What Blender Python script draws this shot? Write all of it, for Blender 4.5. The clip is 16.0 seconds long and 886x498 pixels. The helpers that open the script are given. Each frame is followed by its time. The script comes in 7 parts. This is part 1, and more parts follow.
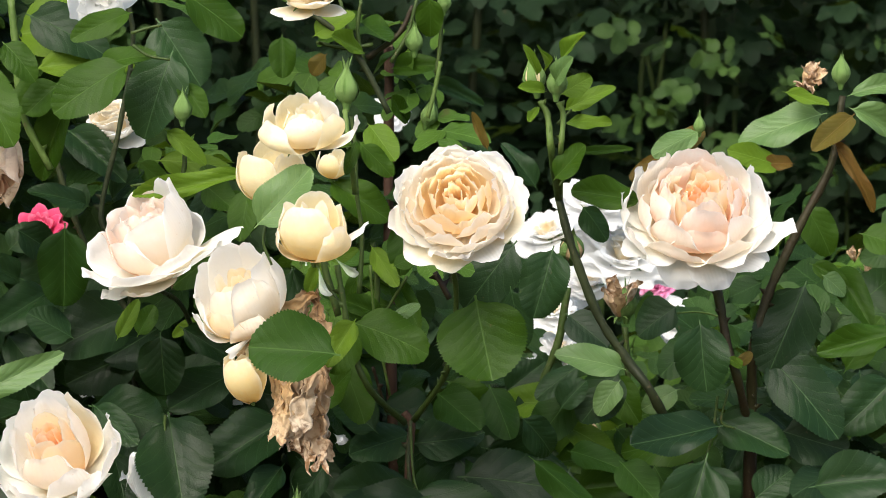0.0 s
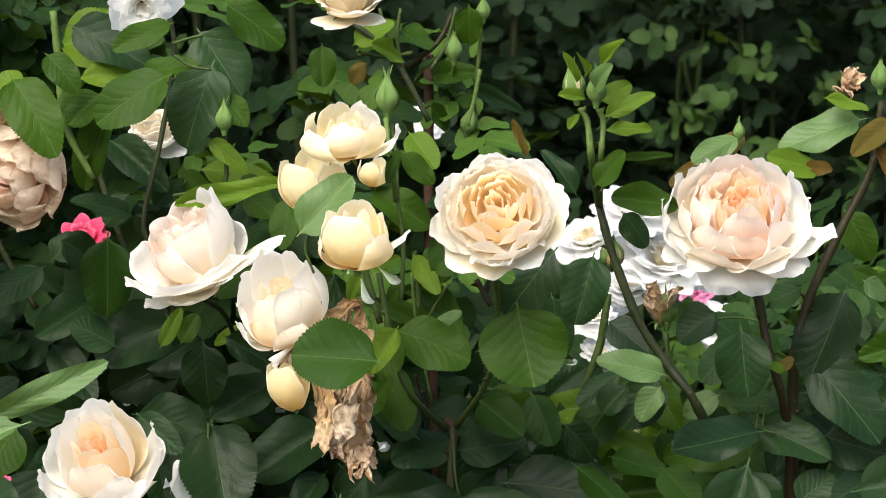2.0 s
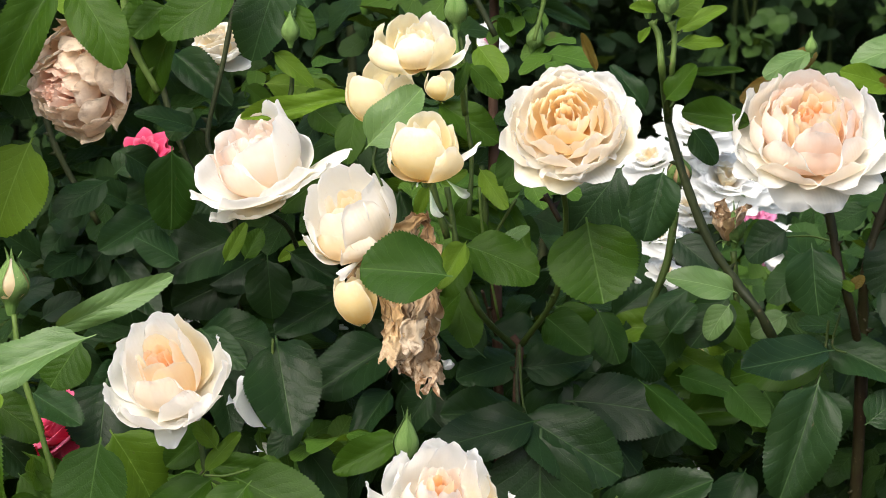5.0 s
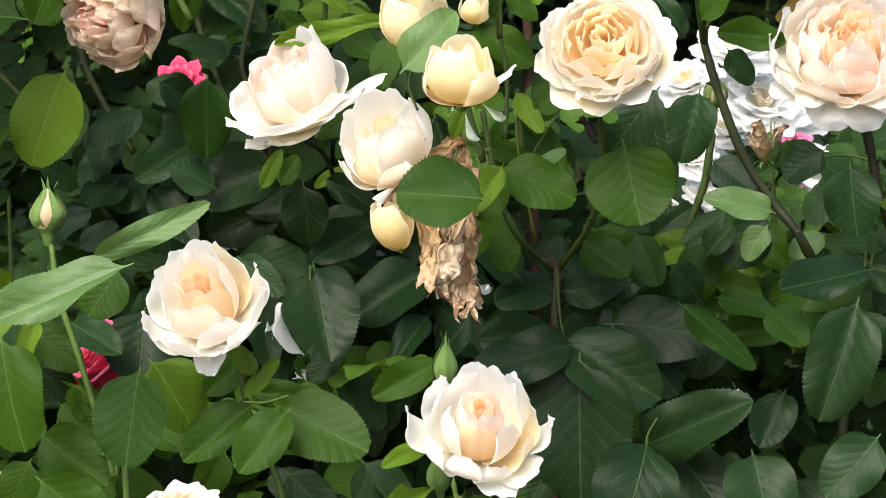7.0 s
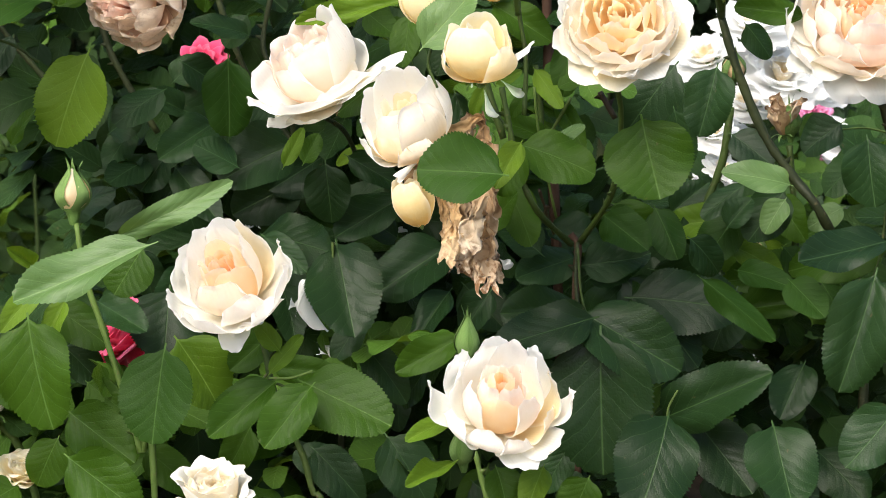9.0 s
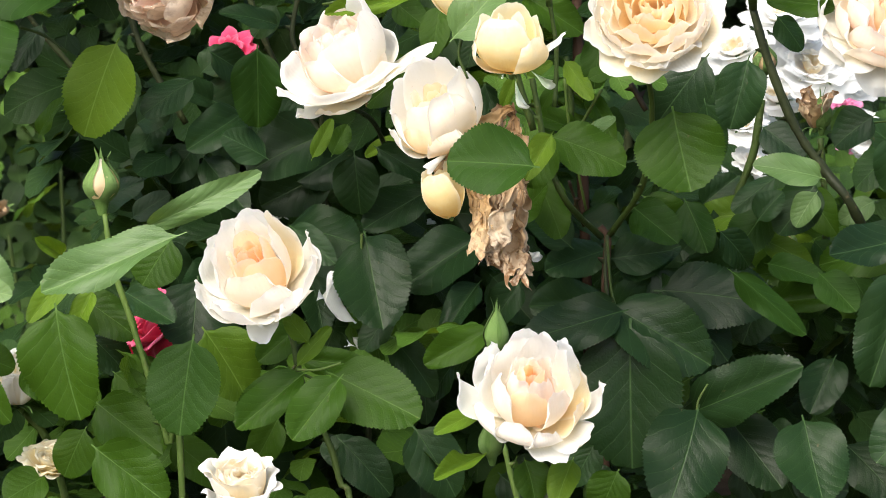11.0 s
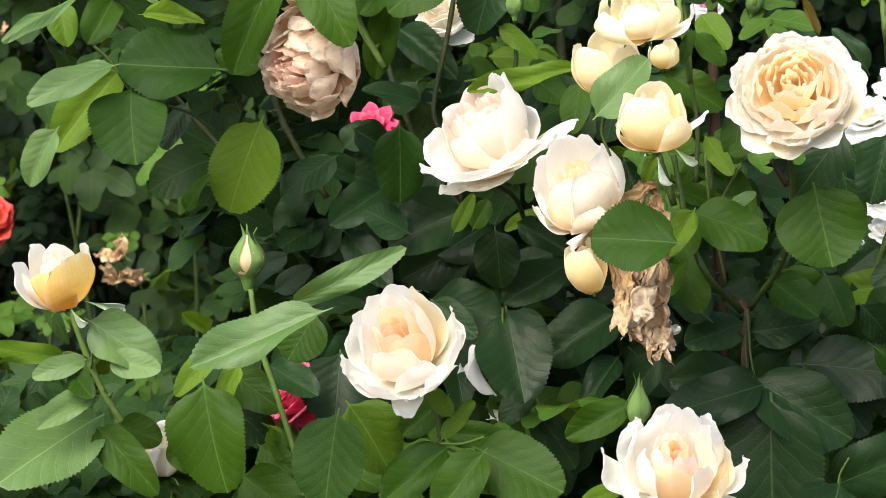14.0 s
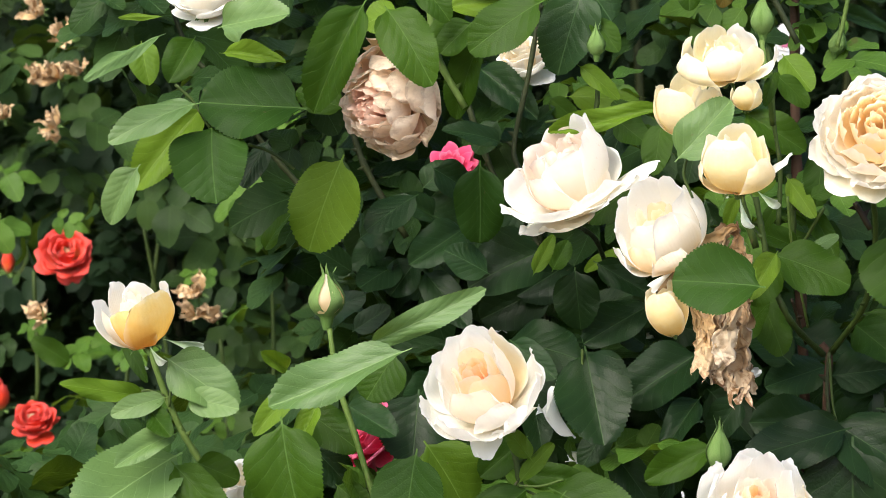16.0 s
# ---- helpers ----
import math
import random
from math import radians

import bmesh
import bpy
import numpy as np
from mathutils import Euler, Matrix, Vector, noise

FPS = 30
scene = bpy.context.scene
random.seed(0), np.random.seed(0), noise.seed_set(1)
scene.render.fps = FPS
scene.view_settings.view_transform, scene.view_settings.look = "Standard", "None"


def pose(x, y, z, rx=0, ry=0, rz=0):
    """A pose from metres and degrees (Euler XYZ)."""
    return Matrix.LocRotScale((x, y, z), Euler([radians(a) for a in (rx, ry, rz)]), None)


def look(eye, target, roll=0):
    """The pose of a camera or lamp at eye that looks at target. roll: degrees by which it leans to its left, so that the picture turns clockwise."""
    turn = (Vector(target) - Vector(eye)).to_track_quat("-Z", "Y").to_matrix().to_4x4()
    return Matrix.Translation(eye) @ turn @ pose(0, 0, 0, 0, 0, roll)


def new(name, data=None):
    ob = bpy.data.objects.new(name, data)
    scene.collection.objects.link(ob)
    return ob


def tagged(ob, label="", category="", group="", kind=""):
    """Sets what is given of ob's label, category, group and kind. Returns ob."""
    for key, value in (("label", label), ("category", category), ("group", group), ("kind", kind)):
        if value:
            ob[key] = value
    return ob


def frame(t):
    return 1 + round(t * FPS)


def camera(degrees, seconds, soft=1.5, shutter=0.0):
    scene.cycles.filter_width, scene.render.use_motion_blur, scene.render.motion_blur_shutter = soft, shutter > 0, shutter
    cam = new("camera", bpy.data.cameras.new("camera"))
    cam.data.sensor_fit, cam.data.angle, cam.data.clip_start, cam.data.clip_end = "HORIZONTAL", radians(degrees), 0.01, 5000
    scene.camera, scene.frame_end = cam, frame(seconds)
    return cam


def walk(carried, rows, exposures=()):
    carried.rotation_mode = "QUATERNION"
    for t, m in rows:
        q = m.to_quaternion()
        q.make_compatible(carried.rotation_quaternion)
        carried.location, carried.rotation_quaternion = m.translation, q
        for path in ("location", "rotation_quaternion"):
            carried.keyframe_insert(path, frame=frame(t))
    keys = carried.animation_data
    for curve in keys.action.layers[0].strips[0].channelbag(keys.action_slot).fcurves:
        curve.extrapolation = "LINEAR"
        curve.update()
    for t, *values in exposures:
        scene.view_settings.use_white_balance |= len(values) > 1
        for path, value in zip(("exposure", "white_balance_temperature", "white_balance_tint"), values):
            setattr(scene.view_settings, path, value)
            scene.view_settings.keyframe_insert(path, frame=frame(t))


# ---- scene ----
# ---------------------------------------------------------------- camera
cam = camera(20.0, 16.0, soft=0.65)
cam.data.dof.use_dof = True
cam.data.dof.focus_distance = 1.9
cam.data.dof.aperture_fstop = 22.0
EYE, TILT = 1.38, -5.0
ROWS = [
    (0.0, 0.0000, 0.0000, 0.0000, 0.000, 0.000, -0.000),
    (0.5, -0.0085, -0.0014, 0.0036, 0.095, 0.042, 0.012),
    (1.0, -0.0007, -0.0062, 0.0042, 0.327, 0.164, 0.009),
    (1.5, -0.0044, -0.0107, 0.0007, 0.496, 0.231, 0.009),
    (2.0, -0.0039, -0.0075, 0.0011, 0.818, 0.137, -0.342),
    (2.5, -0.0071, -0.0114, 0.0021, 1.008, 0.029, -0.203),
    (3.0, -0.0057, -0.0201, 0.0044, 1.225, 0.033, 0.000),
    (3.5, -0.0141, -0.0192, 0.0005, 1.340, 0.102, -0.147),
    (4.0, -0.0164, -0.0052, -0.0036, 1.491, -0.099, -0.116),
    (4.5, -0.0183, 0.0068, -0.0088, 1.567, -0.661, -0.035),
    (5.0, -0.0236, 0.0134, -0.0131, 1.785, -1.374, -0.060),
    (7.5, -0.0251, 0.0171, -0.0175, 2.752, -3.083, -0.998),
    (8.0, -0.0224, 0.0066, -0.0185, 2.885, -3.189, -1.100),
    (8.5, -0.0229, 0.0043, -0.0151, 3.065, -3.434, -1.213),
    (9.0, -0.0202, -0.0005, -0.0170, 3.214, -3.491, -1.432),
    (11.5, -0.0278, 0.0083, -0.0187, 3.897, -3.643, -1.277),
    (12.0, -0.0311, 0.0079, -0.0154, 4.200, -3.634, -1.561),
    (12.5, -0.0380, 0.0014, -0.0114, 4.552, -3.462, -1.392),
    (13.0, -0.0444, -0.0071, -0.0048, 5.225, -2.962, -1.294),
    (13.5, -0.0462, -0.0097, -0.0051, 5.792, -2.513, -1.338),
    (14.0, -0.0452, -0.0133, -0.0040, 6.297, -2.255, -1.440),
    (14.5, -0.0474, -0.0129, -0.0059, 6.826, -2.060, -1.682),
    (15.0, -0.0478, -0.0112, -0.0035, 7.329, -2.008, -1.460),
    (15.5, -0.0489, -0.0087, -0.0015, 7.719, -1.712, -1.524),
    (16.0, -0.0508, -0.0067, 0.0000, 7.954, -1.417, -1.074),
]
walk(cam, [(t, pose(0, 0, EYE, TILT) @ pose(x, y, z, 90 + pitch, 0, yaw) @ pose(0, 0, 0, 0, 0, roll)) for t, x, y, z, yaw, pitch, roll in ROWS],
     exposures=[(0.0, 0.96, 6700, 9), (5.0, 0.96, 6700, 9), (7.5, 1.12, 6700, 9), (16.0, 1.16, 6700, 8.5)])

# ---------------------------------------------------------------- sky and sun: bright hazy day
SUN_EL, SUN_AZ = 49.0, 205.0      # degrees above the horizon; clockwise from +y
world = bpy.data.worlds.new("sky")
scene.world = world
world.use_nodes = True
wn = world.node_tree.nodes
sky = wn.new("ShaderNodeTexSky")
sky.sky_type = "NISHITA"
sky.sun_disc = False
sky.sun_elevation, sky.sun_rotation = radians(SUN_EL), radians(SUN_AZ)
sky.air_density, sky.dust_density = 1.0, 3.0
wn["Background"].inputs["Strength"].default_value = 0.135
world.node_tree.links.new(sky.outputs[0], wn["Background"].inputs["Color"])
sun = new("sun", bpy.data.lights.new("sun", "SUN"))
sun.data.energy, sun.data.angle, sun.data.color = 3.0, radians(50), (1.0, 0.96, 0.9)
s_az, s_el = radians(SUN_AZ), radians(SUN_EL)
sun.matrix_world = look((6 * math.sin(s_az) * math.cos(s_el), 6 * math.cos(s_az) * math.cos(s_el), 6 * math.sin(s_el)), (0, 0, 0))


# ---------------------------------------------------------------- materials
def graph(name):
    m = bpy.data.materials.new(name)
    m.use_nodes = True
    nt = m.node_tree
    nt.nodes.clear()
    return m, nt


def calc(nt, op, a, b=None, c=None, clamp=False):
    n = nt.nodes.new("ShaderNodeMath")
    n.operation, n.use_clamp = op, clamp
    for i, v in enumerate((a, b, c)):
        if v is None:
            continue
        if isinstance(v, (int, float)):
            n.inputs[i].default_value = v
        else:
            nt.links.new(v, n.inputs[i])
    return n.outputs[0]


def mixc(nt, fac, a, b):
    n = nt.nodes.new("ShaderNodeMix")
    n.data_type = "RGBA"
    for s, v in ((n.inputs[0], fac), (n.inputs[6], a), (n.inputs[7], b)):
        if isinstance(v, (int, float)):
            s.default_value = v
        elif isinstance(v, tuple):
            s.default_value = (*v, 1)
        else:
            nt.links.new(v, s)
    return n.outputs[2]


def tex(nt, scale, detail=3.0, rough=0.55, space="Object"):
    co = nt.nodes.new("ShaderNodeTexCoord")
    n = nt.nodes.new("ShaderNodeTexNoise")
    n.inputs["Scale"].default_value, n.inputs["Detail"].default_value, n.inputs["Roughness"].default_value = scale, detail, rough
    nt.links.new(co.outputs[space], n.inputs["Vector"])
    return n.outputs["Fac"]


def sharpen(nt, v, lo, hi):
    n = nt.nodes.new("ShaderNodeMapRange")
    n.inputs["From Min"].default_value, n.inputs["From Max"].default_value = lo, hi
    nt.links.new(v, n.inputs["Value"])
    return n.outputs[0]


def finish(nt, color, rough, bump=None, bump_strength=0.3, bump_dist=0.002, translucent=0.0, trans_color=None, spec=0.5, coat=0.0, sheen=0.0):
    b = nt.nodes.new("ShaderNodeBsdfPrincipled")
    for s, v in ((b.inputs["Base Color"], color), (b.inputs["Roughness"], rough)):
        if isinstance(v, tuple):
            s.default_value = (*v, 1)
        elif isinstance(v, (int, float)):
            s.default_value = v
        else:
            nt.links.new(v, s)
    b.inputs["Specular IOR Level"].default_value = spec
    b.inputs["Coat Weight"].default_value = coat
    b.inputs["Coat Roughness"].default_value = 0.3
    b.inputs["Sheen Weight"].default_value = sheen
    if bump is not None:
        bn = nt.nodes.new("ShaderNodeBump")
        bn.inputs["Strength"].default_value, bn.inputs["Distance"].default_value = bump_strength, bump_dist
        nt.links.new(bump, bn.inputs["Height"])
        nt.links.new(bn.outputs[0], b.inputs["Normal"])
    out = nt.nodes.new("ShaderNodeOutputMaterial")
    surf = b.outputs[0]
    if translucent > 0:
        tr = nt.nodes.new("ShaderNodeBsdfTranslucent")
        tc = trans_color if trans_color is not None else color
        if isinstance(tc, tuple):
            tr.inputs["Color"].default_value = (*tc, 1)
        else:
            nt.links.new(tc, tr.inputs["Color"])
        mx = nt.nodes.new("ShaderNodeMixShader")
        mx.inputs[0].default_value = translucent
        nt.links.new(surf, mx.inputs[1])
        nt.links.new(tr.outputs[0], mx.inputs[2])
        surf = mx.outputs[0]
    nt.links.new(surf, out.inputs["Surface"])


def leaf_material(name, base, light, vein, rough=0.42, trans=0.22, tcol=(0.26, 0.42, 0.015), island=False, coat=0.0, relief=0.55, blotch=0.4, gloss=0.12):
    """Leaf blade: UV runs across (u) and along (v) the blade; midrib, side veins and quilting come from it."""
    m, nt = graph(name)
    uv = nt.nodes.new("ShaderNodeUVMap")
    sp = nt.nodes.new("ShaderNodeSeparateXYZ")
    nt.links.new(uv.outputs[0], sp.inputs[0])
    au = calc(nt, "ABSOLUTE", calc(nt, "SUBTRACT", sp.outputs[0], 0.5))
    mid = calc(nt, "SUBTRACT", 1.0, calc(nt, "DIVIDE", au, 0.014), clamp=True)
    ph = calc(nt, "MULTIPLY", calc(nt, "SUBTRACT", sp.outputs[1], calc(nt, "MULTIPLY", au, calc(nt, "SUBTRACT", 1.15, calc(nt, "MULTIPLY", au, 0.9)))), 6.5)
    ph = calc(nt, "ADD", ph, calc(nt, "MULTIPLY", tex(nt, 30 if island else 3.0, 2), 0.9))
    fr = calc(nt, "ABSOLUTE", calc(nt, "SUBTRACT", calc(nt, "FRACT", ph), 0.5))
    side = calc(nt, "SUBTRACT", 1.0, calc(nt, "DIVIDE", fr, 0.04), clamp=True)
    veins = calc(nt, "MAXIMUM", mid, calc(nt, "MULTIPLY", side, 0.45))
    if island:
        rnd = nt.nodes.new("ShaderNodeNewGeometry").outputs["Random Per Island"]
    else:
        rnd = nt.nodes.new("ShaderNodeObjectInfo").outputs["Random"]
    patch = tex(nt, 30 if island else 2.2, 3)
    fine = tex(nt, 700 if island else 26, 2)
    base, light = tuple(c * k for c, k in zip(base, (0.80, 0.75, 0.72))), tuple(c * k for c, k in zip(light, (0.80, 0.75, 0.72)))
    tone = calc(nt, "ADD", calc(nt, "MULTIPLY", rnd, 0.6), calc(nt, "MULTIPLY", patch, 0.55))
    col = mixc(nt, sharpen(nt, tone, 0.15, 0.95), base, light)
    col = mixc(nt, calc(nt, "MULTIPLY", sharpen(nt, fine, 0.55, 0.8), blotch), col, tuple(c * 0.55 for c in base))
    col = mixc(nt, calc(nt, "MULTIPLY", veins, 0.7), col, vein)
    speck = sharpen(nt, tex(nt, 60 if island else 9, 2), 0.72, 0.76)
    col = mixc(nt, calc(nt, "MULTIPLY", speck, 0.5), col, (0.09, 0.06, 0.03))
    cells = nt.nodes.new("ShaderNodeTexVoronoi")
    cells.feature = "DISTANCE_TO_EDGE"
    cells.inputs["Scale"].default_value = 26.0
    nt.links.new(uv.outputs[0], cells.inputs["Vector"])
    net = calc(nt, "MINIMUM", calc(nt, "MULTIPLY", cells.outputs["Distance"], 4.0), 1.0)
    swell = calc(nt, "COSINE", calc(nt, "MULTIPLY", fr, 6.283))
    quilt = calc(nt, "ADD", calc(nt, "MULTIPLY", swell, -0.09), calc(nt, "ADD", calc(nt, "MULTIPLY", veins, -0.25), calc(nt, "ADD", calc(nt, "MULTIPLY", fine, 0.07), calc(nt, "MULTIPLY", net, 0.09))))
    rg = calc(nt, "ADD", rough, calc(nt, "MULTIPLY", calc(nt, "SUBTRACT", patch, 0.5), 0.35))
    finish(nt, col, rg, quilt, relief, 0.0016, trans, mixc(nt, 0.5, col, tcol), spec=gloss, coat=coat)
    return m


def petal_material(name, foot, middle, rim, trans=0.48, brown=0.0, rough=0.55, at=0.45, edge_light=0.6):
    """Petal: UV v runs from the foot to the rim."""
    m, nt = graph(name)
    uv = nt.nodes.new("ShaderNodeUVMap")
    sp = nt.nodes.new("ShaderNodeSeparateXYZ")
    nt.links.new(uv.outputs[0], sp.inputs[0])
    gain = 0.93 if 0.85 < middle[0] < 0.965 else 1.0
    foot, middle, rim = (tuple(c * gain for c in k) for k in (foot, middle, rim))
    rnd = nt.nodes.new("ShaderNodeObjectInfo").outputs["Random"]
    wob = calc(nt, "MULTIPLY", calc(nt, "SUBTRACT", tex(nt, 3.5, 3), 0.5), 0.5)
    v = calc(nt, "ADD", calc(nt, "ADD", sp.outputs[1], wob), calc(nt, "MULTIPLY", calc(nt, "SUBTRACT", rnd, 0.5), 0.25))
    col = mixc(nt, sharpen(nt, v, 0.0, at), foot, middle)
    col = mixc(nt, sharpen(nt, v, at, 1.0), col, rim)
    margin = calc(nt, "MAXIMUM", v, calc(nt, "MULTIPLY", calc(nt, "ABSOLUTE", calc(nt, "SUBTRACT", sp.outputs[0], 0.5)), 2.0))
    col = mixc(nt, calc(nt, "MULTIPLY", sharpen(nt, margin, 0.80, 1.02), edge_light), col, tuple(1 - (1 - c) * 0.35 for c in rim))
    streak = calc(nt, "SINE", calc(nt, "MULTIPLY", sp.outputs[0], 90.0))
    if brown > 0:
        edge = calc(nt, "ADD", sp.outputs[1], calc(nt, "MULTIPLY", tex(nt, 7, 4), 0.9))
        col = mixc(nt, calc(nt, "MULTIPLY", sharpen(nt, edge, 1.32, 1.45), brown), col, (0.2, 0.09, 0.03))
        col = mixc(nt, calc(nt, "MULTIPLY", sharpen(nt, tex(nt, 4, 4), 0.50, 0.62), brown * 0.7), col, (0.25, 0.125, 0.045))
    dots = sharpen(nt, tex(nt, 11, 2), 0.70, 0.76)
    col = mixc(nt, calc(nt, "MULTIPLY", dots, 0.22), col, (0.50, 0.30, 0.16))
    bump = calc(nt, "ADD", calc(nt, "MULTIPLY", streak, 0.03), calc(nt, "MULTIPLY", tex(nt, 6, 3), 0.5))
    finish(nt, col, rough, bump, 0.12, 0.03, trans, mixc(nt, 0.25, col, middle), spec=0.25, sheen=0.15)
    return m


def bark_material(name, a, b, rough=0.5, spots=(0.12, 0.09, 0.05)):
    m, nt = graph(name)
    n1 = tex(nt, 25, 4)
    n2 = tex(nt, 180, 3)
    col = mixc(nt, sharpen(nt, n1, 0.3, 0.7), a, b)
    col = mixc(nt, calc(nt, "MULTIPLY", sharpen(nt, n2, 0.62, 0.72), 0.6), col, spots)
    finish(nt, col, rough, n2, 0.5, 0.002, spec=0.2)
    return m


LEAF = {
    # a dark green leaf, lowered further to carry shade from the canopy
    "dark": leaf_material("leaf_dark_shade", (0.009, 0.029, 0.009), (0.021, 0.057, 0.017), (0.06, 0.115, 0.04), 0.36, 0.10, coat=0.0, gloss=0.12, relief=0.5),
    # shaded copy of the dark leaf: missing shade is put into its green
    "ink": leaf_material("leaf_ink_shade", (0.006, 0.019, 0.006), (0.013, 0.037, 0.010), (0.04, 0.08, 0.024), 0.36, 0.08, coat=0.0, gloss=0.13, relief=0.5),
    "forest": leaf_material("leaf_forest_green", (0.011, 0.038, 0.006), (0.024, 0.066, 0.010), (0.065, 0.125, 0.03), 0.42, 0.16, gloss=0.06),
    # dark bluish leaf green, also lowered to hold shade in the colour
    "deep": leaf_material("leaf_deep_shade", (0.008, 0.025, 0.009), (0.017, 0.043, 0.016), (0.05, 0.095, 0.036), 0.36, 0.08, coat=0.0, gloss=0.13, relief=0.5),
    "mid": leaf_material("leaf_green", (0.020, 0.058, 0.005), (0.038, 0.094, 0.008), (0.085, 0.155, 0.035), 0.40, 0.22, gloss=0.09),
    "light": leaf_material("leaf_yellow_green", (0.075, 0.16, 0.012), (0.13, 0.24, 0.02), (0.18, 0.29, 0.05), 0.42, 0.30),
    # pale green made lighter and bluer to carry the sky's sheen
    "pale": leaf_material("leaf_pale_sheen", (0.078, 0.165, 0.046), (0.13, 0.235, 0.078), (0.20, 0.31, 0.11), 0.40, 0.2, gloss=0.28),
    "bronze": leaf_material("leaf_bronze", (0.12, 0.055, 0.012), (0.11, 0.11, 0.02), (0.22, 0.13, 0.05), 0.38, 0.3, (0.4, 0.16, 0.03)),
}
# leaf green with the shade of the bush interior darkened into it
FILL_MAT = leaf_material("leaf_inner_shade_mass", (0.009, 0.028, 0.008), (0.034, 0.08, 0.019), (0.06, 0.12, 0.035), 0.36, 0.12, island=True, coat=0.0, gloss=0.08)
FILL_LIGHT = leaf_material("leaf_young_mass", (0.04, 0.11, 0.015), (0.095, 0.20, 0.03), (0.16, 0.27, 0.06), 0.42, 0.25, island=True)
# darker copy of the far leaf green, background shade put into it
FAR_SHADE = leaf_material("leaf_shrub_shade_mass", (0.010, 0.028, 0.013), (0.030, 0.064, 0.029), (0.045, 0.08, 0.034), 0.5, 0.12, island=True, coat=0.0, gloss=0.12)
FAR_MAT = leaf_material("leaf_far_mass", (0.010, 0.030, 0.009), (0.055, 0.115, 0.026), (0.08, 0.15, 0.04), 0.5, 0.15, island=True, coat=0.0, gloss=0.14)

PEACH = {
    "heart": petal_material("petal_apricot", (0.92, 0.36, 0.10), (0.94, 0.48, 0.19), (0.96, 0.70, 0.44), trans=0.6),
    "inner": petal_material("petal_peach", (0.95, 0.63, 0.28), (0.96, 0.76, 0.45), (0.97, 0.89, 0.69), trans=0.62),
    "blush": petal_material("petal_blush", (0.94, 0.59, 0.39), (0.96, 0.735, 0.58), (0.97, 0.87, 0.78)),
    "shell": petal_material("petal_shell", (0.95, 0.71, 0.42), (0.96, 0.86, 0.69), (0.97, 0.94, 0.87)),
    "cream": petal_material("petal_cream", (0.93, 0.66, 0.28), (0.95, 0.80, 0.51), (0.96, 0.90, 0.75)),
    "white": petal_material("petal_white", (0.95, 0.84, 0.56), (0.96, 0.94, 0.865), (0.97, 0.965, 0.945)),
    "yellow": petal_material("petal_yellow", (0.94, 0.66, 0.20), (0.96, 0.80, 0.42), (0.97, 0.90, 0.68)),
    "gold": petal_material("petal_gold", (0.88, 0.50, 0.08), (0.93, 0.62, 0.16), (0.95, 0.80, 0.40)),
    "butter": petal_material("petal_butter", (0.93, 0.70, 0.28), (0.95, 0.82, 0.48), (0.96, 0.89, 0.65), brown=0.06),
    "faded": petal_material("petal_faded", (0.86, 0.54, 0.40), (0.90, 0.70, 0.53), (0.91, 0.78, 0.62), brown=0.35, rough=0.7, edge_light=0.2),
    "dusk": petal_material("petal_dusk", (0.62, 0.22, 0.15), (0.74, 0.42, 0.32), (0.80, 0.58, 0.46), brown=0.2, rough=0.7, edge_light=0.2),
    "parch": petal_material("petal_parchment", (0.42, 0.27, 0.15), (0.56, 0.42, 0.27), (0.72, 0.59, 0.43), trans=0.2, brown=0.6, rough=0.75, edge_light=0.1),
    "sepal": petal_material("sepal_pale", (0.16, 0.27, 0.10), (0.30, 0.41, 0.24), (0.48, 0.57, 0.42), trans=0.2),
    "snow": petal_material("petal_snow", (0.95, 0.93, 0.82), (0.97, 0.97, 0.95), (0.97, 0.97, 0.97), trans=0.55),
    "pink": petal_material("petal_pink", (0.72, 0.04, 0.12), (0.74, 0.04, 0.15), (0.78, 0.09, 0.22), trans=0.25, edge_light=0.1),
    "orchid": petal_material("petal_orchid", (0.66, 0.20, 0.36), (0.62, 0.13, 0.32), (0.68, 0.25, 0.42), trans=0.25, edge_light=0.1),
    "red": petal_material("petal_red", (0.90, 0.45, 0.12), (0.86, 0.07, 0.02), (0.84, 0.035, 0.02), trans=0.25, edge_light=0.1),
    "dry": petal_material("petal_dry", (0.14, 0.065, 0.022), (0.38, 0.24, 0.12), (0.60, 0.45, 0.30), trans=0.15, brown=0.9, rough=0.75, edge_light=0.1),
    "tan": petal_material("petal_tan", (0.34, 0.19, 0.075), (0.50, 0.33, 0.16), (0.66, 0.48, 0.28), trans=0.15, brown=0.5, rough=0.75, edge_light=0.1),
}
CANE = {
    "green": bark_material("cane_green", (0.028, 0.05, 0.010), (0.048, 0.075, 0.015)),
    "young": bark_material("cane_young", (0.060, 0.105, 0.020), (0.090, 0.140, 0.032)),
    "red": bark_material("cane_reddish", (0.022, 0.012, 0.007), (0.03, 0.032, 0.010)),
    "brown": bark_material("cane_brown", (0.04, 0.02, 0.012), (0.075, 0.04, 0.025), 0.7),
    # dark green-brown cane, darkened as a shaded copy of the green one
    "shade": bark_material("cane_shade_green", (0.018, 0.024, 0.01), (0.035, 0.045, 0.016)),
}
HIP = bark_material("hip_green", (0.07, 0.15, 0.03), (0.12, 0.21, 0.05), 0.45, (0.16, 0.18, 0.08))
SEPAL = bark_material("sepal_green", (0.09, 0.17, 0.04), (0.15, 0.24, 0.07), 0.5, (0.15, 0.16, 0.07))
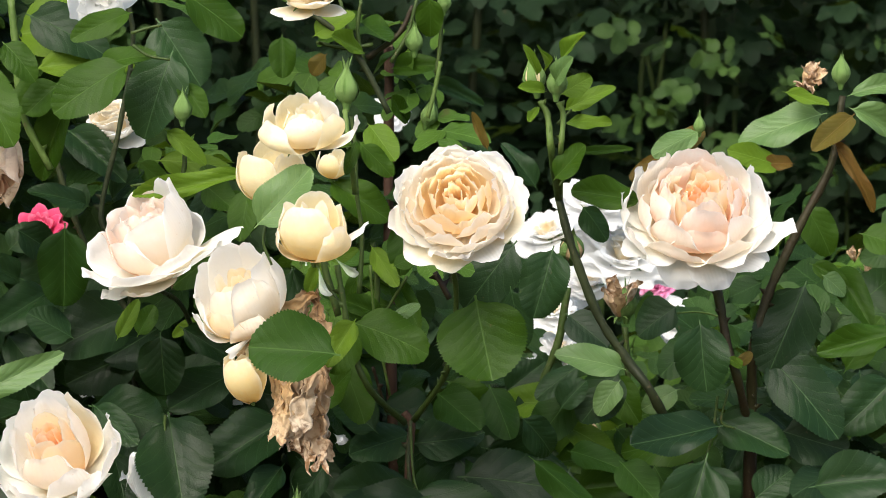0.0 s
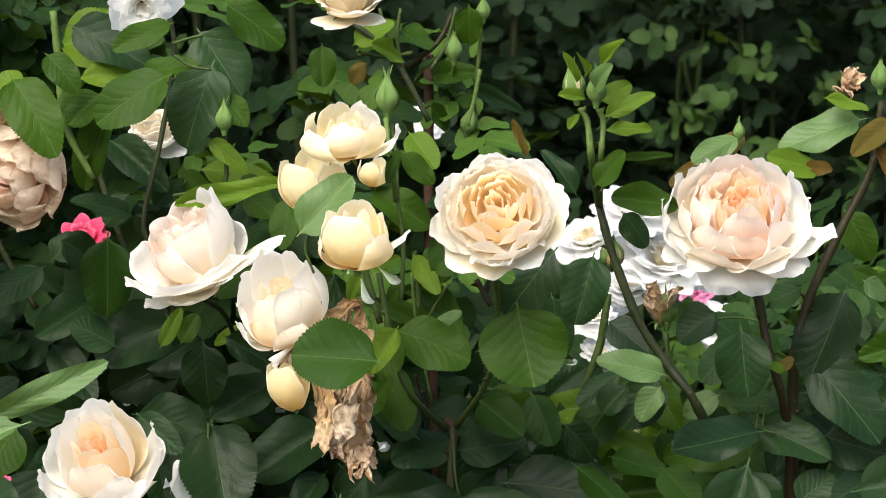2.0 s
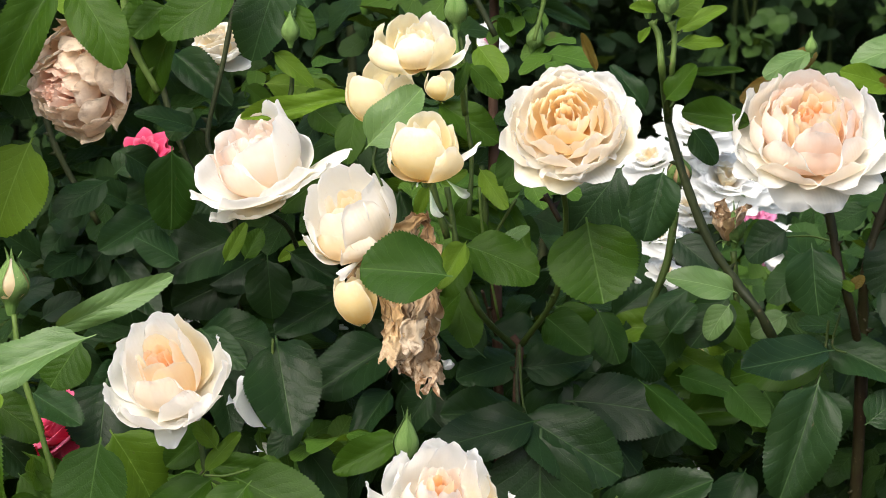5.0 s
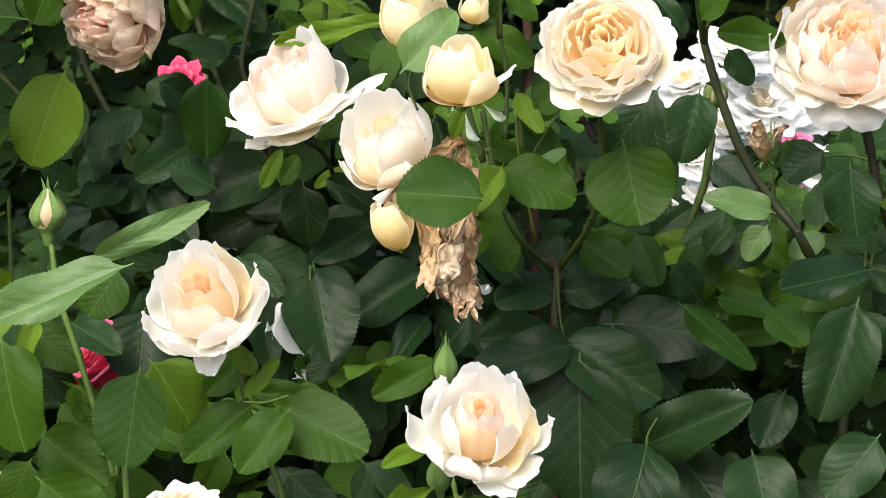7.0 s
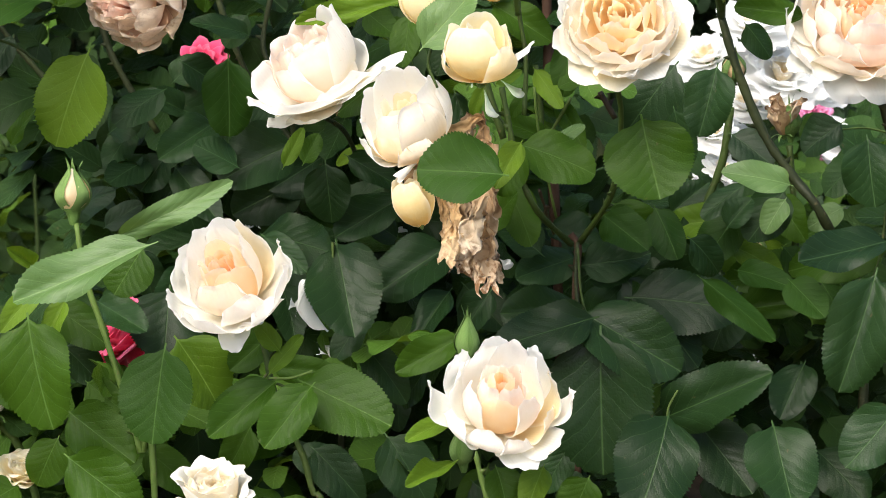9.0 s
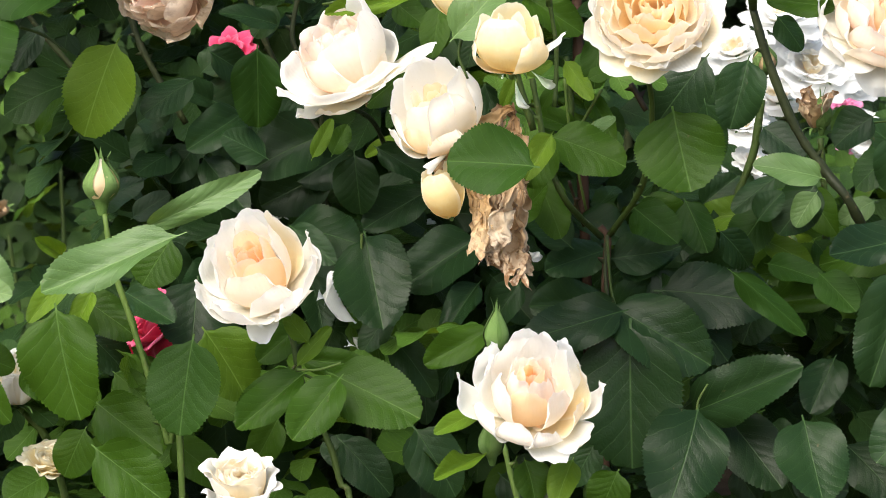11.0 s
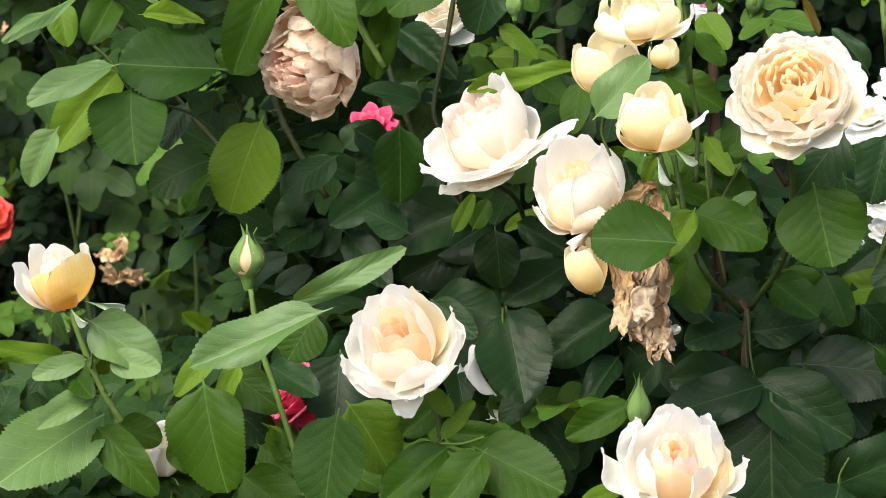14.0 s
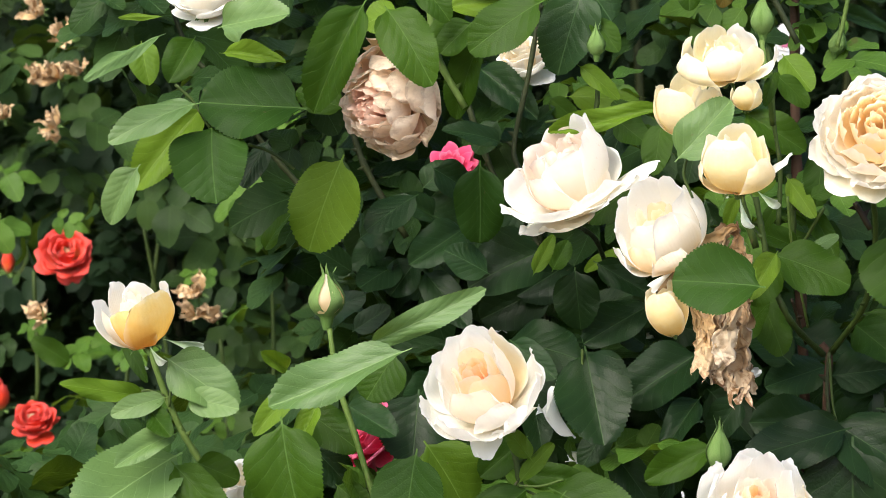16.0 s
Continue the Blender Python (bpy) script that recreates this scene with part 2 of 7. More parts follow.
SOIL = bark_material("garden_soil", (0.035, 0.024, 0.016), (0.07, 0.05, 0.035), 0.9, (0.02, 0.015, 0.01))
# near-black: the deep shade between far leaves is put into the colour
HEDGE_SHADE = bark_material("hedge_shade", (0.006, 0.012, 0.005), (0.014, 0.028, 0.010), 1.0, (0.003, 0.006, 0.002))
CANE["cut"] = bark_material("cut_wood", (0.35, 0.27, 0.17), (0.45, 0.36, 0.24), 0.8)


# ---------------------------------------------------------------- building blocks
def sheet_mesh(name, pts, uvs, nu, nv, mat):
    """A smooth sheet of nu x nv points (rows along v)."""
    me = bpy.data.meshes.new(name)
    faces = [(j * nu + i, j * nu + i + 1, (j + 1) * nu + i + 1, (j + 1) * nu + i) for j in range(nv - 1) for i in range(nu - 1)]
    me.from_pydata([tuple(p) for p in pts], [], faces)
    layer = me.uv_layers.new(name="UVMap")
    loops = np.array([v for f in faces for v in f])
    layer.data.foreach_set("uv", np.asarray(uvs, float)[loops].ravel())
    me.polygons.foreach_set("use_smooth", [True] * len(faces))
    me.materials.append(mat)
    return me


def child(name, me, parent, m=None, label=""):
    ob = new(name, me)
    ob.parent = parent
    if m is not None:
        ob.matrix_local = m
    return tagged(ob, label)


def smooth_line(points, steps=6):
    p = [Vector(q) for q in points]
    p = [p[0] * 2 - p[1]] + p + [p[-1] * 2 - p[-2]]
    out = []
    for k in range(1, len(p) - 2):
        a, b, c, d = p[k - 1:k + 3]
        for s in range(steps):
            t = s / steps
            out.append(0.5 * ((2 * b) + (c - a) * t + (2 * a - 5 * b + 4 * c - d) * t * t + (3 * b - a - 3 * c + d) * t ** 3))
    out.append(p[-2])
    return out


def tube_mesh(name, points, r0, r1, mat, sides=8, knots=0.12, thorns=0, seed=0):
    """A tapered cane along a smooth line, a little knotty, with thorns."""
    rng = random.Random(seed)
    line = smooth_line(points)
    verts, faces = [], []
    for k, q in enumerate(line):
        d = (line[min(k + 1, len(line) - 1)] - line[max(k - 1, 0)]).normalized()
        a = d.cross(Vector((0.3, 1, 0.1))).normalized()
        b = d.cross(a)
        r = (r0 + (r1 - r0) * k / (len(line) - 1)) * (1 + knots * rng.uniform(-1, 1))
        for s in range(sides):
            w = 2 * math.pi * s / sides
            verts.append(q + (a * math.cos(w) + b * math.sin(w)) * r)
    for k in range(len(line) - 1):
        for s in range(sides):
            e = (s + 1) % sides
            faces.append((k * sides + s, k * sides + e, (k + 1) * sides + e, (k + 1) * sides + s))
    for k in (0, len(line) - 1):
        verts.append(line[k])
        c = len(verts) - 1
        for s in range(sides):
            faces.append((c, k * sides + s, k * sides + (s + 1) % sides) if k else (c, (s + 1) % sides, s))
    for _ in range(thorns):
        k = rng.randrange(1, len(line) - 1)
        d = (line[k + 1] - line[k - 1]).normalized()
        out = d.cross(Vector((rng.uniform(-1, 1), rng.uniform(-1, 1), rng.uniform(-1, 1)))).normalized()
        r = r0 + (r1 - r0) * k / (len(line) - 1)
        n = len(verts)
        side = d.cross(out) * 0.0012
        verts += [line[k] + out * r * 0.8 + d * 0.0025, line[k] + out * r * 0.8 - d * 0.0025 + side, line[k] + out * r * 0.8 - d * 0.0025 - side, line[k] + out * (r + 0.005) - d * 0.002]
        faces += [(n, n + 1, n + 3), (n + 1, n + 2, n + 3), (n + 2, n, n + 3)]
    me = bpy.data.meshes.new(name)
    me.from_pydata([tuple(v) for v in verts], [], faces)
    me.polygons.foreach_set("use_smooth", [True] * len(faces))
    me.materials.append(mat)
    return me


def leaf_points(rows, cols, fold, curl, wave, twist, teeth, rng):
    """A saw-toothed oval blade with a short point, foot at the origin, tip at y = 1, half width 0.5 at x."""
    ph = rng.uniform(0, 6.3)
    sweep, lean = rng.uniform(-0.10, 0.10), rng.uniform(-0.06, 0.06)
    pts, uvs = [], []
    for y in (-0.13, -0.06):
        for i in range(cols):
            u = 2 * i / (cols - 1) - 1
            pts.append((u * 0.014, y, 0.02 * y / 0.2 - 0.006 * abs(u)))
            uvs.append((0.5 + 0.004 * u, 0.0))
    for j in range(rows):
        s = j / (rows - 1)
        half = 0.5 * min(1.0, 1.876 * (s + 0.004) ** 0.38 * (1 - s) ** 0.55)
        deep = rng.uniform(0.6, 1.3)
        tooth = (1 - 0.04 * deep if j % 2 else 1 + 0.015 * deep) if teeth and 1 < j < rows - 1 else 1.0
        for i in range(cols):
            u = 2 * i / (cols - 1) - 1
            rim = abs(u) > 0.99
            x = u * half * (tooth if rim else 1.0)
            z = fold * abs(x) * (1 - 0.5 * abs(u)) - curl * s * s * 0.5 + twist * x * (s - 0.4)
            z += wave * half * u * u * (0.55 * math.sin(s * 8 + ph + (1.6 if u > 0 else 0)) + 0.25 * u * math.sin(5 * s + 2 * ph))
            # the blade swells between its side veins
            z += 0.003 * math.sin(2 * math.pi * 6.5 * (s - 0.45 * abs(u) * half)) * abs(u) * (1.3 - abs(u))
            x = x * (1 + lean * (1 if u > 0 else -1)) + sweep * (s * s - 0.6 * s)
            pts.append((x, s + (0.014 if rim and tooth > 1 else 0), z))
            uvs.append((0.5 + 0.5 * u * half / 0.5, s))
    return pts, uvs


SHAPES = [(0.26, 0.12, 0.12, 0.10), (0.42, 0.30, 0.20, -0.22), (0.18, 0.42, 0.18, 0.30), (0.34, -0.14, 0.22, 0.26), (0.12, 0.20, 0.28, -0.30), (0.50, 0.50, 0.15, 0.0), (0.58, 0.24, 0.20, 0.20), (-0.20, 0.30, 0.18, 0.15), (0.24, 0.60, 0.24, -0.16), (0.40, 0.08, 0.26, 0.34)]
leaf_meshes = {}


def leaf_mesh(tone, k):
    if (tone, k) not in leaf_meshes:
        pts, uvs = leaf_points(51, 9, *SHAPES[k], True, random.Random(100 + k))
        leaf_meshes[tone, k] = sheet_mesh("leaf_" + tone, pts, uvs, 9, 53, LEAF[tone])
    return leaf_meshes[tone, k]


leaf_count = [0]


def leaf(bush, tone, foot, tip, width, roll=0.0, shape=None):
    """One leaflet from its foot to its tip, upper side to the light and the path, turned round its midrib by roll degrees."""
    leaf_count[0] += 1
    rng = random.Random(leaf_count[0])
    foot, tip = Vector(foot), Vector(tip)
    along = tip - foot
    length = along.length
    y = along / length
    n = Vector((rng.uniform(-0.15, 0.15), -0.85, 0.5 + rng.uniform(-0.15, 0.15)))
    n = (n - y * n.dot(y)).normalized()
    n = Matrix.Rotation(radians(roll), 3, y) @ n
    x = y.cross(n)
    m = Matrix((x * width * 1.1, y * length, n * length)).transposed().to_4x4()
    m.translation = foot
    k = shape if shape is not None else rng.randrange(len(SHAPES))
    return child("leaf", leaf_mesh(tone, k), bush, bush.matrix_world.inverted() @ m)


def cane(bush, tone, r0, r1, *points, thorns=4):
    leaf_count[0] += 1
    base = bush.location
    return child("cane", tube_mesh("cane", [Vector(p) - base for p in points], r0, r1, CANE[tone], thorns=thorns, seed=leaf_count[0]), bush)


def facing(at, axis, size, spin=0.0):
    """Pose with local z along axis."""
    q = Vector(axis).normalized().to_track_quat("Z", "Y").to_matrix().to_4x4()
    return Matrix.Translation(at) @ q @ Matrix.Rotation(radians(spin), 4, "Z") @ Matrix.Scale(size, 4)


def petal_points(rng, length, width, t0, t1, reflex, ruffle, base_r=0.05, nu=13, nv=14, crumple=0.0, tipped=0.0, flank=0.06):
    """A petal of a unit flower that grows from the axis: leaves it at t0 degrees from the axis, ends at t1, its rim bent out by reflex."""
    ph, ph2 = rng.uniform(0, 6.3), rng.uniform(0, 6.3)
    k1 = rng.uniform(2.4, 5.2)
    mid = []
    rho, z = base_r, 0.0
    for j in range(nv * 3):
        v = j / (nv * 3 - 1)
        mid.append((rho, z))
        th = t0 + (t1 - t0) * min(1.0, v / 0.62) + reflex * max(0.0, (v - 0.74) / 0.26) ** 1.3 + (75 * max(0.0, (v - 0.87) / 0.13) if reflex > 12 else 0.0)
        rho += length / (nv * 3) * math.sin(radians(th))
        z += length / (nv * 3) * math.cos(radians(th))
    pts, uvs = [], []
    for j in range(nv):
        for i in range(nu):
            u = 2 * i / (nu - 1) - 1
            v = 1 - (1 - j / (nv - 1)) ** 1.55
            vv = v * (0.97 - 0.07 * abs(u) ** 2.5 + 0.03 * math.cos(u * 4 + ph2) + 0.008 * math.sin(11 * u + ph) - tipped * abs(u) * 0.3)
            f = min(max(vv, 0.0), 1.0) * (len(mid) - 1)
            a = int(min(f, len(mid) - 2))
            rho = mid[a][0] + (mid[a + 1][0] - mid[a][0]) * (f - a)
            z = mid[a][1] + (mid[a + 1][1] - mid[a][1]) * (f - a)
            w = width * (0.28 + 0.72 * math.sin(min(1.0, v * 1.45) * math.pi / 2)) * math.sqrt(1 - (max(0.0, v - 0.80) / 0.26) ** 2)
            half = u * w / 2
            turn = half / max(rho, 0.30 * width, 0.06)
            r = rho + ruffle * v ** 3 * math.sin(k1 * u + ph) + 0.35 * ruffle * v ** 4 * math.sin(7 * u + ph2)
            zz = z + 0.45 * ruffle * v ** 3 * math.cos(k1 * 1.3 * u + ph2)
            # the flanks of a wide petal stand off the round a little
            r2 = r * (1 + flank * u * u * v)
            p = Vector((r2 * math.cos(turn), r2 * math.sin(turn), zz))
            if crumple:
                d = noise.noise_vector(p * 3.2 + Vector((ph * 7, ph2 * 5, 0)))
                e = noise.noise_vector(p * 7 + Vector((ph2 * 7, ph * 5, 3)))
                p += (d * 0.75 + e * 0.35) * crumple * v
            pts.append(p)
            uvs.append((0.5 + u / 2, v))
    return pts, uvs


def hip_mesh(name, size=1.0, sepals=5, rng=None, droop=110.0, long=0.42):
    """Green hip under a flower with narrow sepals."""
    rng = rng or random.Random(1)
    bm = bmesh.new()
    rings = [(-0.20, 0.035), (-0.16, 0.07), (-0.09, 0.095), (-0.02, 0.085), (0.03, 0.10)]
    prev = None
    for z, r in rings:
        ring = [bm.verts.new((r * math.cos(a * math.pi / 4), r * math.sin(a * math.pi / 4), z)) for a in range(8)]
        if prev:
            for a in range(8):
                bm.faces.new((prev[a], prev[(a + 1) % 8], ring[(a + 1) % 8], ring[a]))
        prev = ring
    for s in range(sepals):
        w = 2 * math.pi * s / sepals + rng.uniform(-0.3, 0.3)
        th, rho, z = 60.0, 0.07, 0.0
        last = None
        end = droop + rng.uniform(-30, 30)
        for j in range(7):
            v = j / 6
            half = 0.075 * (1 - v) ** 0.8 * (0.7 + v) + 0.004
            c, sn = math.cos(w), math.sin(w)
            a = bm.verts.new((rho * c - half * sn, rho * sn + half * c, z))
            b = bm.verts.new((rho * c + half * sn, rho * sn - half * c, z))
            mdl = bm.verts.new(((rho - 0.02) * c, (rho - 0.02) * sn, z - 0.012))
            if last:
                bm.faces.new((last[0], last[2], mdl, a))
                bm.faces.new((last[2], last[1], b, mdl))
            last = (a, b, mdl)
            th += (end - 60) / 6
            rho += long / 6 * math.sin(radians(th))
            z += long / 6 * math.cos(radians(th))
    me = bpy.data.meshes.new(name)
    bm.to_mesh(me)
    bm.free()
    me.polygons.foreach_set("use_smooth", [True] * len(me.polygons))
    me.materials.append(SEPAL)
    return me


# a layer: petals, length, width, angle at foot, angle at top, reflex, ruffle, colour
KINDS = {
    "half_open": [
        (3, 0.66, 0.46, 20, -16, 2, 0.02, "heart"), (3, 0.76, 0.66, 32, -13, 6, 0.025, "heart"), (4, 0.87, 0.84, 44, -9, 10, 0.025, "inner"),
        (4, 0.96, 1.00, 56, -3, 20, 0.035, "inner"), (5, 1.02, 1.06, 66, 8, 34, 0.035, "outer"), (5, 1.04, 1.12, 78, 20, 42, 0.04, "rim"), (5, 1.00, 1.02, 90, 38, 46, 0.045, "rim"), (3, 0.88, 0.80, 106, 86, 30, 0.05, "rim")],
    "cup": [
        (3, 0.78, 0.6, 26, -14, 0, 0.015, "heart"), (3, 0.90, 0.80, 40, -12, 0, 0.015, "inner"), (4, 1.00, 0.84, 50, -11, 8, 0.03, "outer"), (4, 0.96, 0.86, 60, -7, 20, 0.04, "rim"), (2, 0.80, 0.60, 64, 6, 60, 0.05, "tip")],
    "flat_top": [
        (5, 0.56, 0.4, 28, -22, 0, 0.03, "heart"), (6, 0.68, 0.52, 38, -18, 4, 0.04, "heart"), (6, 0.80, 0.68, 48, -12, 6, 0.05, "heart"),
        (6, 0.92, 0.86, 56, -8, 8, 0.05, "inner"), (5, 1.04, 1.02, 62, -4, 18, 0.05, "inner"), (5, 1.12, 1.12, 66, 2, 34, 0.06, "outer"), (4, 1.12, 1.06, 72, 14, 62, 0.07, "rim"), (3, 1.05, 0.86, 84, 40, 70, 0.08, "rim")],
    "frilly": [
        (5, 0.48, 0.38, 28, -10, 14, 0.05, "heart"), (6, 0.60, 0.52, 42, -4, 20, 0.05, "inner"), (6, 0.72, 0.66, 54, 4, 26, 0.06, "outer"), (6, 0.82, 0.78, 64, 14, 32, 0.07, "outer"), (5, 0.90, 0.88, 74, 30, 30, 0.07, "rim"), (4, 0.88, 0.8, 86, 54, 24, 0.08, "rim")],
    "open": [(5, 0.45, 0.46, 50, 10, 20, 0.06, "heart"), (6, 0.66, 0.66, 70, 35, 24, 0.07, "inner"), (6, 0.85, 0.86, 84, 58, 20, 0.08, "outer"), (5, 0.95, 0.95, 94, 80, 16, 0.08, "rim")],
    "egg": [(3, 0.9, 0.6, 24, -16, 0, 0.01, "heart"), (3, 1.0, 0.9, 36, -17, 2, 0.02, "inner"), (4, 1.04, 1.0, 48, -16, 8, 0.02, "outer")],
}
petal_cache = {}


def petal_mesh(kind, k, variant, tone, crumple):
    key = (kind, k, variant, tone, crumple)
    if key not in petal_cache:
        rng = random.Random(str(key))
        n, length, width, t0, t1, reflex, ruffle, _ = KINDS[kind][k]
        pts, uvs = petal_points(rng, length * rng.uniform(0.88, 1.06), 1.12 * width * rng.uniform(0.92, 1.1), t0 + rng.uniform(-6, 6), t1 + rng.uniform(-7, 7), reflex + rng.uniform(-14, 20), ruffle, crumple=crumple, flank=0.17 if kind in ("cup", "egg", "globe") else 0.09)
        petal_cache[key] = sheet_mesh("petal_" + kind, pts, uvs, 13, 14, PEACH[tone])
    return petal_cache[key]


bloom_count = [0]


def rim_petal(rng, reach, height, width, belly, lift, roll, ruffle, crumple=0.0, nu=17, nv=15):
    """A petal of a unit flower: from the axis out to a rim at (reach, height), bulging by belly and lift, its rim rolled out by roll degrees."""
    ph, ph2, ph3 = (rng.uniform(0, 6.3) for _ in range(3))
    waves = rng.uniform(2.2, 4.6)
    p0, p1, p2 = Vector((0.05, 0.0)), Vector((reach * belly, height * lift)), Vector((reach, height))
    line = [p0 * (1 - t) ** 2 + p1 * 2 * t * (1 - t) + p2 * t * t for t in (k / 30 for k in range(31))]
    way = (line[-1] - line[-2]).normalized()
    edge = 0.15 * sum((b - a).length for a, b in zip(line, line[1:]))
    for k in range(8):
        w = -radians(roll) / 8
        way = Vector((way.x * math.cos(w) - way.y * math.sin(w), way.x * math.sin(w) + way.y * math.cos(w)))
        line.append(line[-1] + way * edge / 8)
    pts, uvs = [], []
    for j in range(nv):
        v = 1 - (1 - j / (nv - 1)) ** 1.5
        for i in range(nu):
            u = 2 * i / (nu - 1) - 1
            far = v * (0.985 - 0.26 * abs(u) ** 2.6 + 0.020 * math.cos(3.1 * u + ph2) + 0.012 * math.sin(8 * u + ph) + 0.006 * math.sin(17 * u + ph3))
            f = min(max(far, 0.0), 1.0) * (len(line) - 1)
            a = int(min(f, len(line) - 2))
            q = line[a].lerp(line[a + 1], f - a)
            d = (line[a + 1] - line[a]).normalized()
            half = u * width / 2 * (0.30 + 0.70 * math.sin(min(1.0, v * 1.5) * math.pi / 2)) * (1 - 0.26 * max(0.0, (v - 0.65) / 0.35) ** 2)
            bend = max(q.x * 1.05, 0.42 * width)
            turn = half / bend
            off = ruffle * (v ** 3 * math.sin(waves * u + ph) + 0.45 * v ** 6 * math.sin(2.7 * waves * u + ph2) + 0.20 * v ** 8 * math.sin(15 * u + ph3))
            off += 0.05 * width * max(0.0, abs(u) - 0.7) / 0.3 * v * (1 if roll > 15 else 0.2)
            r, z = q.x - bend * (1 - math.cos(turn)) + d.y * off, q.y - d.x * off
            p = Vector((r, bend * math.sin(turn), z))
            if crumple:
                p += (noise.noise_vector(p * 2.6 + Vector((ph * 7, ph2 * 5, 0))) * 0.8 + noise.noise_vector(p * 6.5 + Vector((ph2 * 7, ph * 5, 3))) * 0.35) * crumple * v
            pts.append(p)
            uvs.append((0.5 + u / 2, v))
    return pts, uvs


def bloom(bush, centre, axis, size, label, rings, singles, height=0.5, droop=120.0, crumple=0.03, tall=1.0, seed=0):
    """A flower arranged petal by petal round centre, open along axis. rings: petals, reach, height, width, belly, lift, roll, ruffle, colour.
    singles: turn round the axis (0 to the right, 90 to the back), reach, height, width, belly, lift, roll, colour."""
    bloom_count[0] += 1
    rng = random.Random(7000 + seed)
    axis = Vector(axis).normalized()
    x = (Vector((1, 0, 0)) - axis * axis.x).normalized()
    m = Matrix((x, axis.cross(x), axis)).transposed().to_4x4() @ Matrix.Scale(size, 4)
    m.translation = Vector(centre) - axis * size * height
    hip = child("rose", hip_mesh("hip", rng=rng, droop=droop), bush, bush.matrix_world.inverted() @ m, label)
    for n, reach, high, width, belly, lift, roll, ruffle, tone in rings:
        first = rng.uniform(0, 360)
        for k in range(n):
            pts, uvs = rim_petal(rng, reach * rng.uniform(0.92, 1.08), high * tall * rng.uniform(0.93, 1.06), width * rng.uniform(0.9, 1.15), belly, lift, roll * rng.uniform(0.5, 1.4), ruffle, crumple)
            child("petal", sheet_mesh("petal", pts, uvs, 17, 15, PEACH[tone]), hip, Matrix.Rotation(radians(first + 360 * k / n + rng.uniform(-12, 12)), 4, "Z"))
    for turn, reach, high, width, belly, lift, roll, tone in singles:
        pts, uvs = rim_petal(rng, reach, high * tall, width, belly, lift, roll, 0.035, crumple)
        child("petal", sheet_mesh("petal", pts, uvs, 17, 15, PEACH[tone]), hip, Matrix.Rotation(radians(turn), 4, "Z"))
    return hip


def dry_strip(hip, home, rng, start, end, width, tone, sag=0.0, depth=0.08):
    """One dried petal hanging as a pleated, ragged strip from start to end."""
    start, end = Vector(start), Vector(end)
    along = end - start
    side = along.cross(Vector((rng.uniform(-0.4, 0.4), -1, rng.uniform(-0.3, 0.3)))).normalized()
    out = side.cross(along).normalized()
    ph, ph2, pleats = rng.uniform(0, 6.3), rng.uniform(0, 6.3), rng.uniform(3.5, 7.5)
    pts, uvs = [], []
    for j in range(27):
        v = j / 26
        for i in range(21):
            u = i / 10 - 1
            w = width * (0.45 + 0.55 * math.sin(min(1.0, v * 1.3 + 0.1) * math.pi / 2)) * (1 + 0.15 * math.sin(7 * v + ph))
            fold = depth * width * (math.sin(pleats * u + ph + 2 * v + 2.5 * noise.noise(Vector((ph, 3 * v, u)))) * (0.5 + v) + 0.5 * math.sin(2.1 * pleats * u + ph2 - 3 * v))
            p = start + along * (v * (1 + 0.05 * math.sin(6 * u + ph2))) + side * (u * w / 2 + 0.1 * width * math.sin(5 * v + ph2)) + out * (fold + sag * math.sin(math.pi * v))
            p += noise.noise_vector(p * 120 + Vector((ph, ph2, 1))) * 0.34 * width + noise.noise_vector(p * 330 + Vector((ph2, ph, 2))) * 0.16 * width
            pts.append((p - start) / 0.026)
            uvs.append((0.5 + u / 2, v))
    child("petal", sheet_mesh("petal_dried", pts, uvs, 21, 27, PEACH[tone]), hip, home.inverted() @ Matrix.Translation(start) @ Matrix.Scale(0.026, 4))


def rose(bush, kind, tones, at, axis, radius, label, spin=0.0, squash=1.0, crumple=0.0, name="rose", droop=110.0, skip=0):
    """A flower: hip with sepals, and its petals layer by layer. tones names the colour of heart, inner, outer and rim."""
    bloom_count[0] += 1
    rng = random.Random(500 + bloom_count[0])
    tone = dict(zip(("heart", "inner", "outer", "rim", "tip"), (*tones, "white")))
    hip = child(name, hip_mesh("hip", rng=rng, droop=droop), bush, bush.matrix_world.inverted() @ facing(at, axis, radius, spin), label)
    tip, low = (8.0, 0.84) if kind in ("cup", "egg") else (7.0, 0.90)
    for k, (n, *_, where) in enumerate(KINDS[kind]):
        off = rng.uniform(0, 360) if n > 2 else 0
        for p in range(n):
            m = Matrix.Rotation(radians(off + 360 * p / n + rng.uniform(-11, 11)), 4, "Z") @ Matrix.Rotation(radians(rng.uniform(-tip, tip)), 4, "Y")
            s = rng.uniform(low, 1.07)
            m = m @ Matrix.Diagonal((s, s, s * squash, 1))
            child("petal", petal_mesh(kind, k, rng.randrange(4), tone[where], crumple), hip, m)
    return hip


